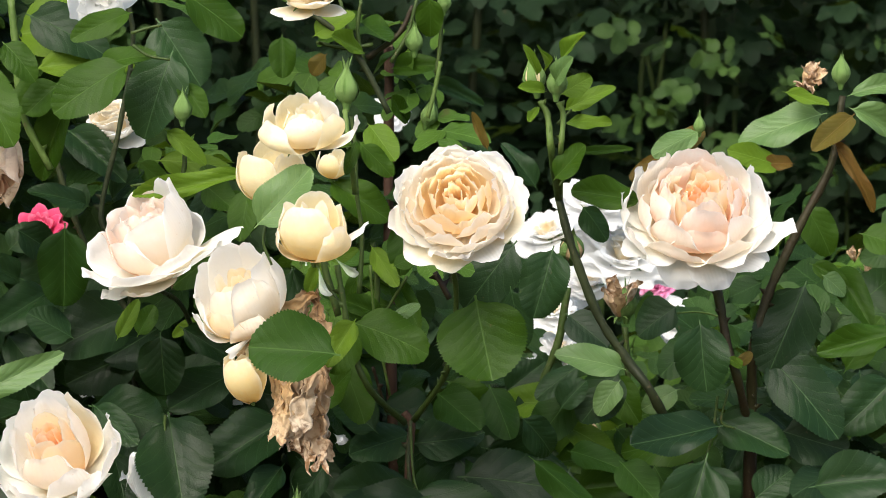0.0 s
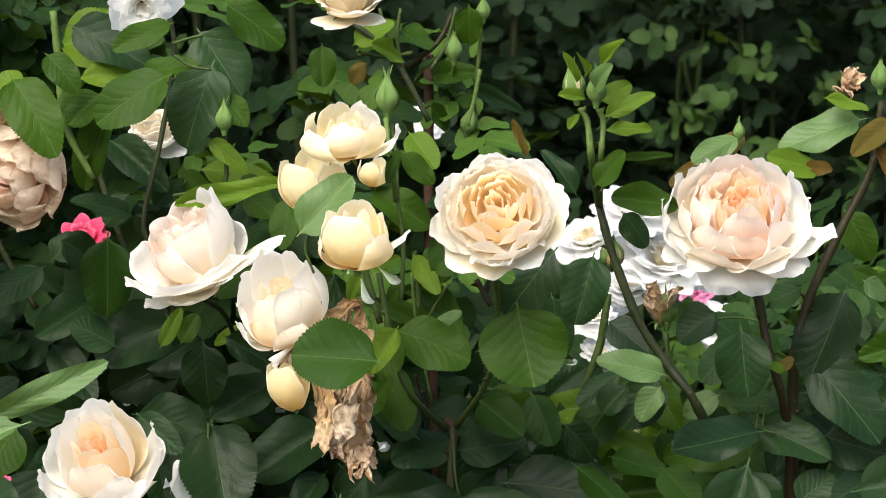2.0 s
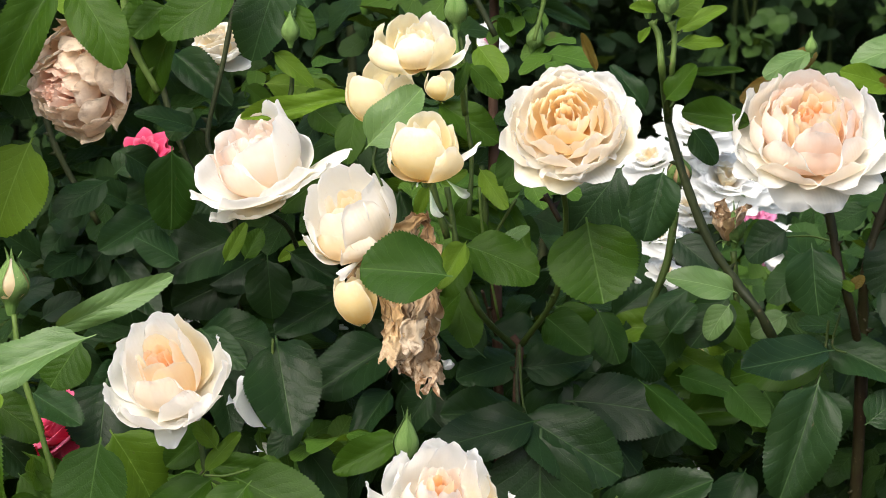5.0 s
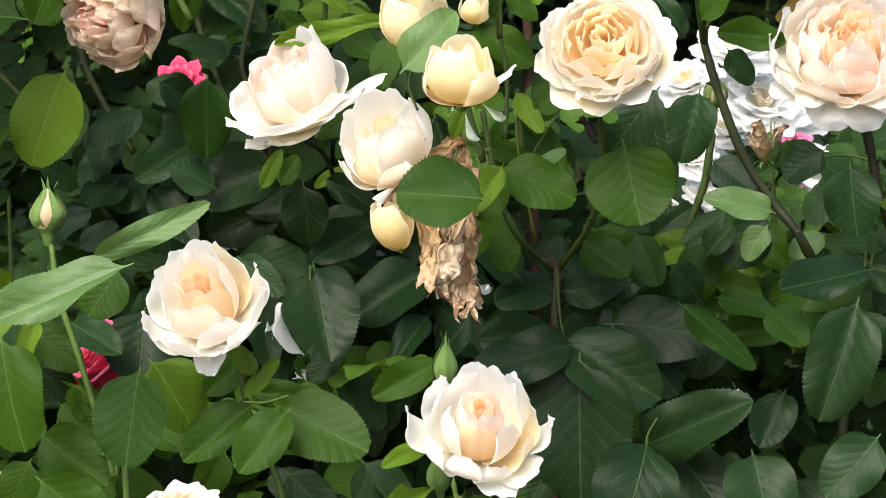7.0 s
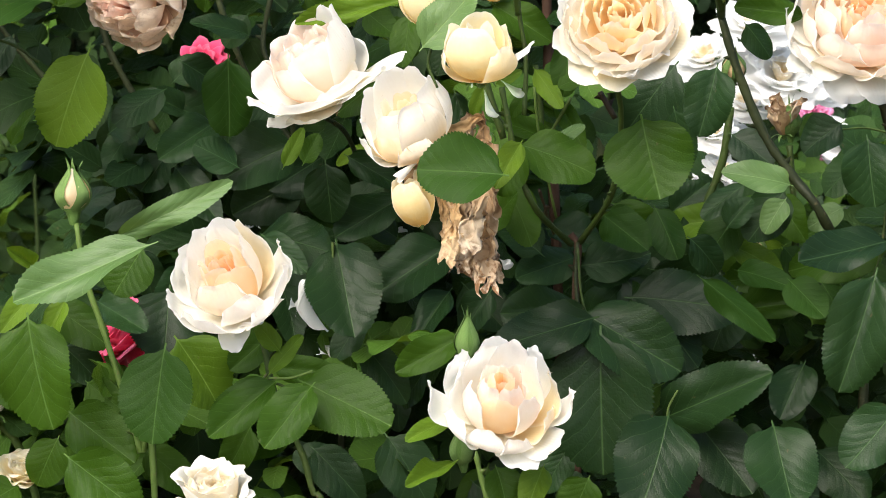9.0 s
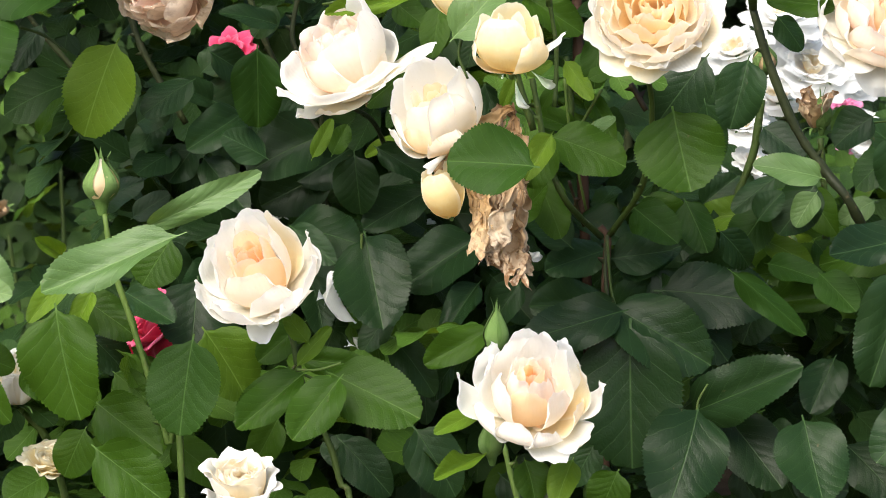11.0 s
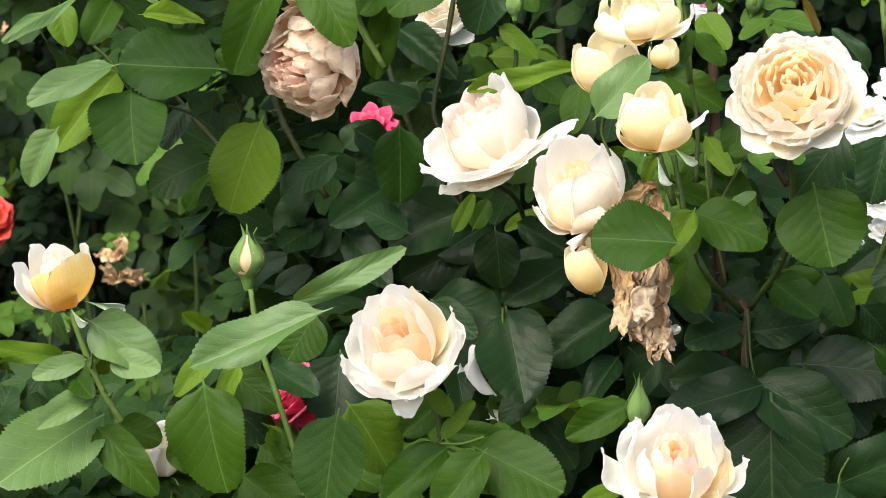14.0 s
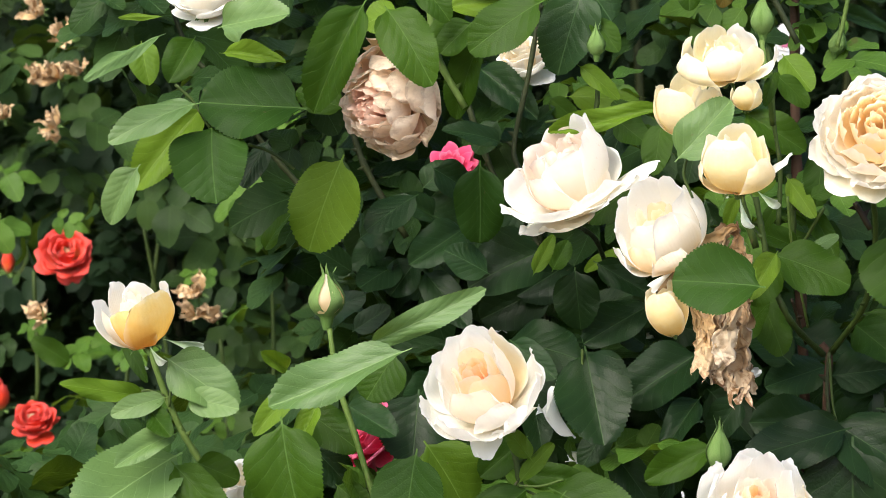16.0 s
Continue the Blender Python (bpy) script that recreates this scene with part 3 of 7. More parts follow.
def bud(bush, at, axis, radius, label="closed green rose bud", tone=None, long=1.0, name="rose_bud", show=0.0):
    """A closed bud: hip, pointed body wrapped in sepals, and a showing tip of petal colour."""
    bloom_count[0] += 1
    rng = random.Random(900 + bloom_count[0])
    rings = [(-1.15, 0.20), (-1.05, 0.24), (-0.75, 0.32), (-0.45, 0.40), (-0.2, 0.62), (0.2, 0.88), (0.7, 0.98), (1.2, 0.80), (1.7, 0.48), (2.1, 0.2), (2.35, 0.03)]
    pts = [(r * math.cos(a * math.pi / 5), r * math.sin(a * math.pi / 5), z * long if z > 0 else z) for z, r in rings for a in range(11)]
    uvs = [(a / 10, j / 10) for j in range(len(rings)) for a in range(11)]
    core = sheet_mesh("bud_body", pts, uvs, 11, len(rings), PEACH[tone] if tone else HIP)
    body = child(name, core, bush, bush.matrix_world.inverted() @ facing(at, axis, radius, rng.uniform(0, 360)), label)
    foot = [(r * 1.03 * math.cos(a * math.pi / 5), r * 1.03 * math.sin(a * math.pi / 5), z) for z, r in rings[:5] for a in range(11)]
    child("hip", sheet_mesh("hip", foot, uvs[:55], 11, 5, HIP), body)
    for s in range(5):
        pts, uv2 = [], []
        tip = rng.uniform(2.5, 3.3) * long
        flare = rng.uniform(-0.1, 0.5) + show
        for j in range(9):
            v = j / 8
            z = -0.25 + v * (tip + 0.25)
            r = np.interp(min(z / long, 2.3), [q[0] for q in rings], [q[1] for q in rings]) * 1.04 + 0.03 + flare * max(0, v - 0.45) ** 2 * 3
            half = 0.62 * (1 - v) ** 0.75 * (0.9 - show * 0.4) + 0.02
            for i in range(5):
                u = i / 2 - 1
                w = u * half / max(r, 0.35)
                pts.append((r * math.cos(w), r * math.sin(w), z + 0.08 * math.sin(3 * u)))
                uv2.append((i / 4, v))
        child("sepal", sheet_mesh("sepal", pts, uv2, 5, 9, SEPAL), body, Matrix.Rotation(radians(72 * s + rng.uniform(-12, 12)), 4, "Z"))
    return body


def withered(bush, at, axis, radius, label, tone="dry", petals=16, long=1.2, spread=40.0, name="withered_rose", wide=0.5, spin=0.0, rough=0.24, pleat=0.13):
    """A dried flower: crumpled, shrunken petals in a loose bundle."""
    bloom_count[0] += 1
    rng = random.Random(1300 + bloom_count[0])
    hip = child(name, hip_mesh("hip", rng=rng, droop=150), bush, bush.matrix_world.inverted() @ facing(at, axis, radius, spin), label)
    for k in range(petals):
        ring = k / petals
        pts, uvs = petal_points(rng, long * rng.uniform(0.7, 1.1), wide * rng.uniform(0.8, 1.3), 10 + spread * ring, spread * ring * rng.uniform(0.2, 1.0), rng.uniform(-35, 45), pleat, base_r=0.03 + 0.1 * ring, nu=15, nv=15, crumple=rough, tipped=0.2)
        child("petal", sheet_mesh("petal_withered", pts, uvs, 15, 15, PEACH[tone if rng.random() < 0.7 or tone in ("snow", "cream") else "tan"]), hip, Matrix.Rotation(rng.uniform(0, 6.3), 4, "Z"))
    return hip


def loose_petal(bush, tone, at, axis, size, width=0.6, bend=40.0, curl=20.0, spin=0.0, ruffle=0.05, name="petal"):
    """A single petal standing or hanging apart from its flower."""
    bloom_count[0] += 1
    pts, uvs = petal_points(random.Random(1700 + bloom_count[0]), 1.0, width, 0, bend, curl, ruffle, base_r=0.0, nu=11, nv=10)
    return child(name, sheet_mesh("loose_petal", pts, uvs, 11, 10, PEACH[tone]), bush, bush.matrix_world.inverted() @ facing(at, axis, size, spin))


def foliage(name, parent, mat, centres, size, rng, up=0.55, toward=0.5, label="", leaflets=5, rows=12):
    """Many compound leaves joined into one mesh: sprays of five leaflets on a stalk at each of the centres."""
    shapes = []
    for k in range(5):
        pts, uvs = leaf_points(rows, 3, *SHAPES[k], rows > 8, random.Random(40 + k))
        shapes.append((np.array(pts), np.array(uvs)))
    quad = np.array([(j * 3 + i, j * 3 + i + 1, (j + 1) * 3 + i + 1, (j + 1) * 3 + i) for j in range(rows + 1) for i in range(2)])
    verts, uvl, faces, count = [], [], [], 0
    for c in centres:
        heading = rng.uniform(0, 2 * math.pi)
        lift = rng.uniform(-0.5, 0.35)
        d = Vector((math.cos(heading), math.sin(heading), lift)).normalized()
        n = Vector((rng.uniform(-0.5, 0.5), -toward + rng.uniform(-0.4, 0.4), up + rng.uniform(-0.3, 0.3)))
        n = (n - d * n.dot(d)).normalized()
        x = d.cross(n)
        length = size * rng.uniform(0.7, 1.25)
        for q in range(leaflets):
            if q == 0:
                foot, way = Vector(c) + d * length * 1.1, d
            else:
                sgn = 1 if q % 2 else -1
                foot, way = Vector(c) + d * length * (0.75 if q < 3 else 0.1), (d * 0.45 + x * sgn).normalized()
            way = (way + Vector((rng.uniform(-0.2, 0.2), rng.uniform(-0.2, 0.2), rng.uniform(-0.45, 0.05)))).normalized()
            nn = n + Vector((rng.uniform(-0.4, 0.4), rng.uniform(-0.4, 0.4), rng.uniform(-0.2, 0.3)))
            nn = (nn - way * nn.dot(way)).normalized()
            xx = way.cross(nn)
            ll = length * rng.uniform(0.75, 1.1) * (1.0 if q < 3 else 0.8)
            ww = ll * rng.uniform(0.62, 0.82)
            p, t = shapes[rng.randrange(5)]
            m = np.array([xx * ww, way * ll, nn * ll])
            verts.append(p @ m + np.array(foot))
            uvl.append(t[quad.ravel()])
            faces.append(quad + count)
            count += len(p)
    verts, faces = np.concatenate(verts), np.concatenate(faces)
    me = bpy.data.meshes.new(name)
    me.vertices.add(len(verts))
    me.vertices.foreach_set("co", verts.ravel())
    me.loops.add(faces.size)
    me.loops.foreach_set("vertex_index", faces.ravel())
    me.polygons.add(len(faces))
    me.polygons.foreach_set("loop_start", np.arange(0, faces.size, 4))
    me.polygons.foreach_set("loop_total", np.full(len(faces), 4))
    me.update(calc_edges=True)
    me.uv_layers.new(name="UVMap").data.foreach_set("uv", np.concatenate(uvl).ravel())
    me.polygons.foreach_set("use_smooth", [True] * len(faces))
    me.materials.append(mat)
    ob = new(name, me)
    if parent:
        ob.parent = parent
        ob.matrix_parent_inverse = parent.matrix_world.inverted()
    return tagged(ob, label, kind="stuff")


def scatter(rng, n, x, y, z):
    return [(rng.uniform(*x), rng.uniform(*y), rng.uniform(*z)) for _ in range(n)]


def clumps(rng, n, per, spread, x, y, z):
    """Spots in loose clumps, with gaps between them."""
    out = []
    for c in scatter(rng, n, x, y, z):
        out += [tuple(v + rng.gauss(0, spread) for v in c) for _ in range(per)]
    return out


def bush_at(name, x, y, label, category="rose bush", group=""):
    ob = new(name)
    ob.location = (x, y, 0)
    ob.empty_display_size = 0.1
    bpy.context.view_layer.update()
    return tagged(ob, label, category, group)


# ---------------------------------------------------------------- ground and far hedge
bm = bmesh.new()
bmesh.ops.create_grid(bm, x_segments=60, y_segments=60, size=30)
for v in bm.verts:
    if v.co.length < 10:
        v.co.z = 0.03 * noise.noise(v.co * 1.7) - 0.02
    v.co.x *= 1 if v.co.length < 20 else 20
    v.co.y *= 1 if v.co.length < 20 else 20
me = bpy.data.meshes.new("ground")
bm.to_mesh(me)
bm.free()
me.materials.append(SOIL)
tagged(new("ground", me), "dark garden soil under the rose bushes", "ground", kind="structure")

# hedge sheet that shows as painted shade through the leaf gaps
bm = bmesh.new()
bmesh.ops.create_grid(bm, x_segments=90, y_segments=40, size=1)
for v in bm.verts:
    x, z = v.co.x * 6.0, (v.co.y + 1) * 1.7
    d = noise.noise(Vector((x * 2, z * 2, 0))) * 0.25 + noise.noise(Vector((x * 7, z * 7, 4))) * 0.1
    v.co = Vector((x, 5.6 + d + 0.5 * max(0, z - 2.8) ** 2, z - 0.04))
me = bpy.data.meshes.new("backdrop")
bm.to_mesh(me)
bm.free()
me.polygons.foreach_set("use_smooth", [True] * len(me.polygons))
me.materials.append(HEDGE_SHADE)
tagged(new("backdrop", me), "hedge sheet closing the garden, near-black for the shade in it", "hedge", kind="structure")

# ---------------------------------------------------------------- the plants
main = bush_at("rose_bush", -0.05, 2.15, "tall peach and cream rose bush with dark glossy leaves")
side = bush_at("rose_bush", -0.42, 2.2, "peach rose bush with long young shoots beside the taller bush")
white = bush_at("rose_bush", 0.22, 2.75, "white rose bush in full bloom behind the peach roses")
pink = bush_at("rose_bush", -0.28, 2.45, "crimson pink rose bush half hidden among dark leaves")
red = bush_at("rose_bush", -0.95, 3.4, "scarlet rose bush with dry spent flowers in the shade")


# ---------------------------------------------------------------- large flowers of the peach bush
bloom(main, (0.0097, 1.7963, 1.2590), (-0.08, -0.86, 0.50), 0.0475, "full peach rose with apricot heart and pale ruffled rim", [
    (3, 0.09, 0.62, 0.28, 1.3, 0.45, 0, 0.025, "inner"), (4, 0.18, 0.64, 0.40, 1.3, 0.45, 0, 0.03, "inner"), (5, 0.29, 0.64, 0.50, 1.3, 0.42, 5, 0.03, "inner"), (5, 0.40, 0.62, 0.60, 1.3, 0.4, 8, 0.03, "inner"),
    (6, 0.51, 0.58, 0.66, 1.3, 0.35, 10, 0.03, "inner"), (6, 0.62, 0.52, 0.72, 1.25, 0.3, 14, 0.035, "shell"), (7, 0.72, 0.45, 0.74, 1.2, 0.25, 18, 0.035, "shell"),
    (7, 0.81, 0.37, 0.76, 1.12, 0.2, 24, 0.035, "shell"), (7, 0.89, 0.28, 0.78, 1.05, 0.15, 30, 0.035, "white")],
    [(-132, 0.98, -0.02, 0.95, 0.9, 0.6, 10, "cream"), (-100, 0.92, 0.02, 0.85, 0.9, 0.6, 14, "cream"), (-58, 0.92, 0.06, 0.90, 0.9, 0.2, 25, "shell"), (-20, 0.96, 0.12, 0.85, 0.95, 0.3, 20, "cream"),
     (12, 1.0, 0.16, 0.85, 0.95, 0.2, 25, "shell"), (50, 0.93, 0.2, 0.85, 0.95, 0.2, 25, "white"), (100, 0.90, 0.22, 0.85, 0.95, 0.2, 25, "shell"), (150, 0.95, 0.2, 0.85, 0.95, 0.2, 25, "white"), (195, 0.98, 0.15, 0.85, 0.95, 0.2, 25, "shell")], height=0.42, crumple=0.02, seed=1)
bloom(main, (0.1949, 1.9256, 1.2451), (-0.02, -0.60, 0.80), 0.0570, "full blush pink rose with white outer petals", [
    (3, 0.10, 0.62, 0.26, 1.4, 0.4, 0, 0.05, "heart"), (4, 0.19, 0.66, 0.36, 1.4, 0.4, 0, 0.06, "heart"), (5, 0.28, 0.70, 0.44, 1.4, 0.35, 4, 0.06, "inner"),
    (5, 0.38, 0.74, 0.56, 1.4, 0.3, 6, 0.05, "inner"), (5, 0.47, 0.74, 0.70, 1.4, 0.3, 8, 0.04, "blush"), (6, 0.58, 0.66, 0.76, 1.35, 0.25, 14, 0.035, "blush"), (6, 0.70, 0.52, 0.80, 1.25, 0.2, 24, 0.035, "shell")],
    [(92, 0.66, 0.80, 0.85, 1.3, 0.25, 12, "blush"), (50, 0.72, 0.76, 0.85, 1.3, 0.25, 16, "shell"), (135, 0.74, 0.74, 0.9, 1.3, 0.25, 18, "shell"), (20, 0.88, 0.62, 0.9, 1.25, 0.2, 30, "white"), (158, 0.90, 0.60, 0.95, 1.25, 0.2, 30, "white"),
     (178, 1.0, 0.40, 0.95, 1.15, 0.2, 36, "white"), (-2, 0.96, 0.46, 0.9, 1.15, 0.2, 36, "white"), (-88, 0.70, 0.46, 1.05, 1.3, 0.2, 20, "blush")]
    + [(-115, 0.84, 0.26, 1.15, 1.1, 0.15, 34, "shell"), (-62, 0.88, 0.28, 1.1, 1.1, 0.15, 38, "shell"), (-38, 1.02, 0.30, 1.05, 1.0, 0.15, 34, "white"), (-20, 1.24, 0.34, 0.70, 0.85, 0.15, 24, "white"), (-150, 0.98, 0.22, 0.95, 1.05, 0.15, 34, "white"),
     (-72, 0.84, -0.24, 0.72, 0.95, 0.3, 5, "white"), (-108, 0.80, -0.26, 0.80, 0.95, 0.3, 5, "white"), (-160, 0.96, 0.0, 0.7, 0.9, 0.2, 20, "white"), (-38, 1.0, 0.0, 0.8, 0.9, 0.2, 20, "white")], height=0.45, seed=2)
bloom(main, (-0.2139, 1.8733, 1.2208), (-0.40, -0.30, 0.87), 0.0510, "white rose with blush centre and browned foot", [
    (3, 0.14, 0.86, 0.36, 1.4, 0.35, 0, 0.05, "blush"), (4, 0.26, 0.92, 0.5, 1.4, 0.35, 4, 0.08, "blush"), (5, 0.42, 0.94, 0.62, 1.35, 0.3, 12, 0.08, "blush")],
    [(-78, 0.54, 0.92, 1.30, 1.2, 0.25, 6, "shell"), (-25, 0.60, 1.06, 0.8, 1.15, 0.2, 6, "white"), (8, 0.58, 1.16, 0.62, 1.1, 0.2, 0, "white"), (48, 0.56, 1.12, 0.85, 1.15, 0.2, 10, "white"), (95, 0.58, 1.02, 0.9, 1.2, 0.2, 20, "blush"),
     (140, 0.64, 0.92, 0.9, 1.2, 0.2, 30, "blush"), (185, 0.66, 0.84, 0.9, 1.2, 0.2, 30, "blush"), (-130, 0.64, 0.78, 1.0, 1.2, 0.25, 16, "shell"), (-108, 1.02, 0.42, 1.40, 0.95, 0.45, 30, "white")]
    + [(-66, 0.86, 0.40, 1.20, 0.95, 0.45, 34, "white"), (-38, 1.0, 0.26, 1.0, 0.95, 0.6, 34, "white"), (-6, 1.12, 0.20, 0.74, 0.85, 0.9, 24, "white"), (-155, 1.10, 0.56, 1.25, 0.95, 0.45, 36, "white"), (160, 1.0, 0.66, 1.1, 1.0, 0.4, 36, "white"),
     (-125, 0.84, 0.06, 1.15, 1.0, 0.1, 12, "shell"), (-75, 0.58, 0.16, 0.95, 1.2, 0.1, 10, "shell"), (-168, 1.0, 0.04, 0.6, 1.0, 0.1, 60, "white"), (40, 0.7, 0.6, 0.8, 1.2, 0.2, 10, "white")], height=0.45, tall=0.93, seed=3)
bloom(main, (-0.1457, 1.7904, 1.1913), (-0.34, -0.42, 0.84), 0.0370, "half-opened cream rose with cupped petals", [
    (3, 0.20, 1.40, 0.5, 1.5, 0.3, 0, 0.03, "inner"), (4, 0.36, 1.50, 0.8, 1.5, 0.3, 0, 0.03, "inner")],
    [(100, 0.70, 1.90, 1.35, 1.4, 0.25, 18, "white"), (45, 0.66, 1.92, 1.3, 1.35, 0.25, 26, "white"), (150, 0.76, 1.72, 1.25, 1.4, 0.25, 26, "white"), (-10, 0.72, 1.84, 1.4, 1.4, 0.25, 34, "white"), (-60, 0.74, 1.66, 1.15, 1.45, 0.25, 30, "shell"),
     (-108, 0.56, 1.46, 1.4, 1.5, 0.25, 10, "shell"), (-122, 0.78, 1.02, 1.2, 1.4, 0.2, 20, "inner"), (196, 0.80, 1.40, 1.1, 1.4, 0.2, 44, "white"), (-156, 0.95, 1.02, 0.85, 1.25, 0.2, 62, "white"), (-82, 0.82, 0.86, 0.95, 1.4, 0.2, 20, "shell"), (0, 0.86, 1.62, 0.9, 1.35, 0.2, 14, "white")], height=0.78, droop=150, tall=0.69, seed=4)
bloom(main, (-0.0882, 1.7144, 1.2413), (0.02, -0.26, 0.97), 0.0275, "soft yellow rose bud opening above drooping sepals", [
    (3, 0.34, 1.75, 0.8, 1.5, 0.3, 0, 0.02, "yellow")],
    [(-108, 0.74, 1.95, 1.75, 1.55, 0.3, 4, "yellow"), (-46, 0.88, 1.28, 1.15, 1.4, 0.2, 12, "yellow"), (90, 0.64, 2.0, 1.5, 1.5, 0.3, 6, "yellow"), (20, 0.74, 1.62, 1.3, 1.4, 0.25, 4, "yellow"), (160, 0.80, 1.7, 1.2, 1.45, 0.25, 8, "yellow"), (188, 0.92, 1.0, 0.9, 1.25, 0.2, 20, "cream"), (3, 1.22, 1.25, 0.62, 0.85, 0.7, 40, "snow")], height=0.72, droop=172, tall=0.70, seed=5)
bloom(main, (-0.0985, 1.7811, 1.3154), (-0.04, -0.34, 0.94), 0.0330, "butter yellow ruffled rose with browned edges", [
    (3, 0.18, 1.18, 0.45, 1.5, 0.3, 0, 0.05, "yellow"), (4, 0.38, 1.24, 0.75, 1.5, 0.3, 6, 0.06, "butter")],
    [(-138, 0.92, 1.02, 1.35, 1.4, 0.2, 12, "butter"), (-82, 0.62, 1.22, 1.25, 1.5, 0.3, 6, "cream"), (-32, 0.78, 1.14, 1.05, 1.4, 0.25, 12, "butter"), (-10, 1.16, 0.92, 0.85, 1.05, 0.2, 14, "white"), (55, 0.70, 1.34, 1.0, 1.4, 0.25, 18, "shell"), (110, 0.70, 1.38, 1.0, 1.4, 0.25, 18, "butter"), (168, 0.82, 1.28, 1.0, 1.35, 0.25, 14, "butter")], height=0.62, droop=150, tall=0.62, seed=6, crumple=0.05)
bloom(main, (-0.1231, 1.8274, 1.2709), (-0.10, -0.22, 0.97), 0.0285, "butter yellow rose half hidden by a leaf", [
    (3, 0.34, 1.75, 0.8, 1.5, 0.3, 0, 0.02, "butter")],
    [(-125, 0.78, 1.85, 1.7, 1.5, 0.3, 6, "butter"), (-50, 0.84, 1.72, 1.3, 1.45, 0.25, 10, "butter"), (90, 0.64, 2.0, 1.5, 1.5, 0.3, 8, "butter"), (20, 0.80, 1.6, 1.2, 1.4, 0.25, 14, "butter"), (170, 0.86, 1.75, 1.3, 1.4, 0.25, 12, "butter")], height=0.68, droop=150, tall=0.70, seed=7)
bloom(main, (-0.0851, 1.9281, 1.2745), (0.06, -0.22, 0.97), 0.0135, "butter yellow rose behind the stems", [
    (3, 0.34, 1.75, 0.8, 1.5, 0.3, 0, 0.02, "yellow")],
    [(-105, 0.74, 1.9, 1.6, 1.5, 0.3, 4, "yellow"), (-30, 0.86, 1.7, 1.2, 1.4, 0.25, 10, "butter"), (60, 0.7, 2.0, 1.4, 1.45, 0.3, 8, "butter"), (170, 0.86, 1.8, 1.2, 1.4, 0.25, 10, "butter")], height=0.68, droop=150, tall=0.70, seed=8)
bloom(main, (-0.2765, 1.7708, 1.0808), (-0.24, -0.60, 0.76), 0.0415, "cream rose opening round an apricot heart", [
    (3, 0.10, 1.00, 0.34, 1.5, 0.3, 0, 0.03, "heart"), (4, 0.20, 1.06, 0.46, 1.5, 0.3, 4, 0.035, "heart"), (4, 0.33, 1.12, 0.66, 1.5, 0.3, 6, 0.03, "inner")],
    [(-55, 0.46, 1.00, 1.05, 1.6, 0.3, 14, "inner"), (-95, 0.56, 0.92, 1.25, 1.6, 0.3, 16, "shell"), (20, 0.55, 1.20, 1.0, 1.5, 0.25, 10, "shell"), (75, 0.55, 1.28, 1.1, 1.45, 0.25, 14, "white"), (125, 0.62, 1.22, 1.1, 1.45, 0.25, 18, "white"),
     (180, 0.64, 1.05, 1.0, 1.45, 0.25, 20, "white"), (50, 0.78, 1.15, 1.0, 1.35, 0.2, 22, "cream"), (95, 0.84, 1.1, 1.15, 1.35, 0.2, 26, "white")]
    + [(150, 0.92, 0.9, 1.15, 1.3, 0.2, 30, "white"), (200, 1.08, 0.66, 1.15, 1.1, 0.2, 34, "white"), (-16, 1.06, 0.66, 1.15, 1.05, 0.2, 30, "white"), (-122, 0.98, 0.58, 1.35, 1.15, 0.15, 36, "white"), (-68, 0.72, 0.60, 1.0, 1.3, 0.2, 30, "white"),
     (24, 1.06, 0.66, 0.80, 1.1, 0.2, 36, "white"), (-45, 0.92, 0.40, 0.9, 1.2, 0.2, 40, "white"), (-102, 0.82, -0.22, 0.66, 0.9, 0.3, 10, "white"), (-75, 0.72, 0.06, 0.7, 1.1, 0.3, 30, "white")], height=0.68, droop=140, seed=9)
bloom(main, (-0.0802, 1.7120, 0.9980), (0.08, -0.60, 0.79), 0.0455, "blush cream rose with ragged outer petals", [
    (3, 0.10, 0.95, 0.34, 1.5, 0.3, 0, 0.03, "heart"), (3, 0.20, 0.98, 0.5, 1.5, 0.3, 0, 0.03, "inner"), (4, 0.32, 0.98, 0.6, 1.5, 0.3, 10, 0.04, "blush")],
    [(-95, 0.40, 0.84, 0.85, 1.7, 0.3, 8, "inner"), (-150, 0.52, 0.92, 0.8, 1.5, 0.25, 24, "shell"), (-40, 0.54, 0.84, 0.66, 1.45, 0.25, 30, "shell"), (30, 0.58, 1.0, 0.75, 1.45, 0.25, 26, "white"), (75, 0.60, 1.08, 0.8, 1.4, 0.25, 26, "white"),
     (120, 0.62, 1.05, 0.75, 1.4, 0.25, 26, "white"), (165, 0.70, 0.92, 0.8, 1.35, 0.25, 26, "white"), (50, 0.86, 0.85, 0.7, 1.25, 0.2, 30, "white"), (95, 0.86, 0.86, 0.75, 1.25, 0.2, 30, "white")]
    + [(140, 0.88, 0.80, 0.75, 1.25, 0.2, 30, "white"), (178, 1.10, 0.62, 0.66, 1.05, 0.25, 30, "white"), (-148, 0.82, 0.52, 0.8, 1.3, 0.2, 24, "white"), (-108, 0.74, 0.46, 0.8, 1.35, 0.2, 36, "white"), (-72, 0.80, 0.40, 0.62, 1.25, 0.2, 46, "white"),
     (4, 1.08, 0.58, 0.50, 1.1, 0.2, 30, "white"), (18, 0.84, 0.7, 0.8, 1.3, 0.2, 20, "cream"), (-32, 1.04, 0.20, 0.80, 1.0, 0.3, 24, "white"), (-60, 0.92, 0.02, 0.72, 0.95, 0.3, 24, "white"), (-18, 0.8, 0.45, 0.8, 1.2, 0.2, 14, "cream")], height=0.5, droop=140, seed=10)
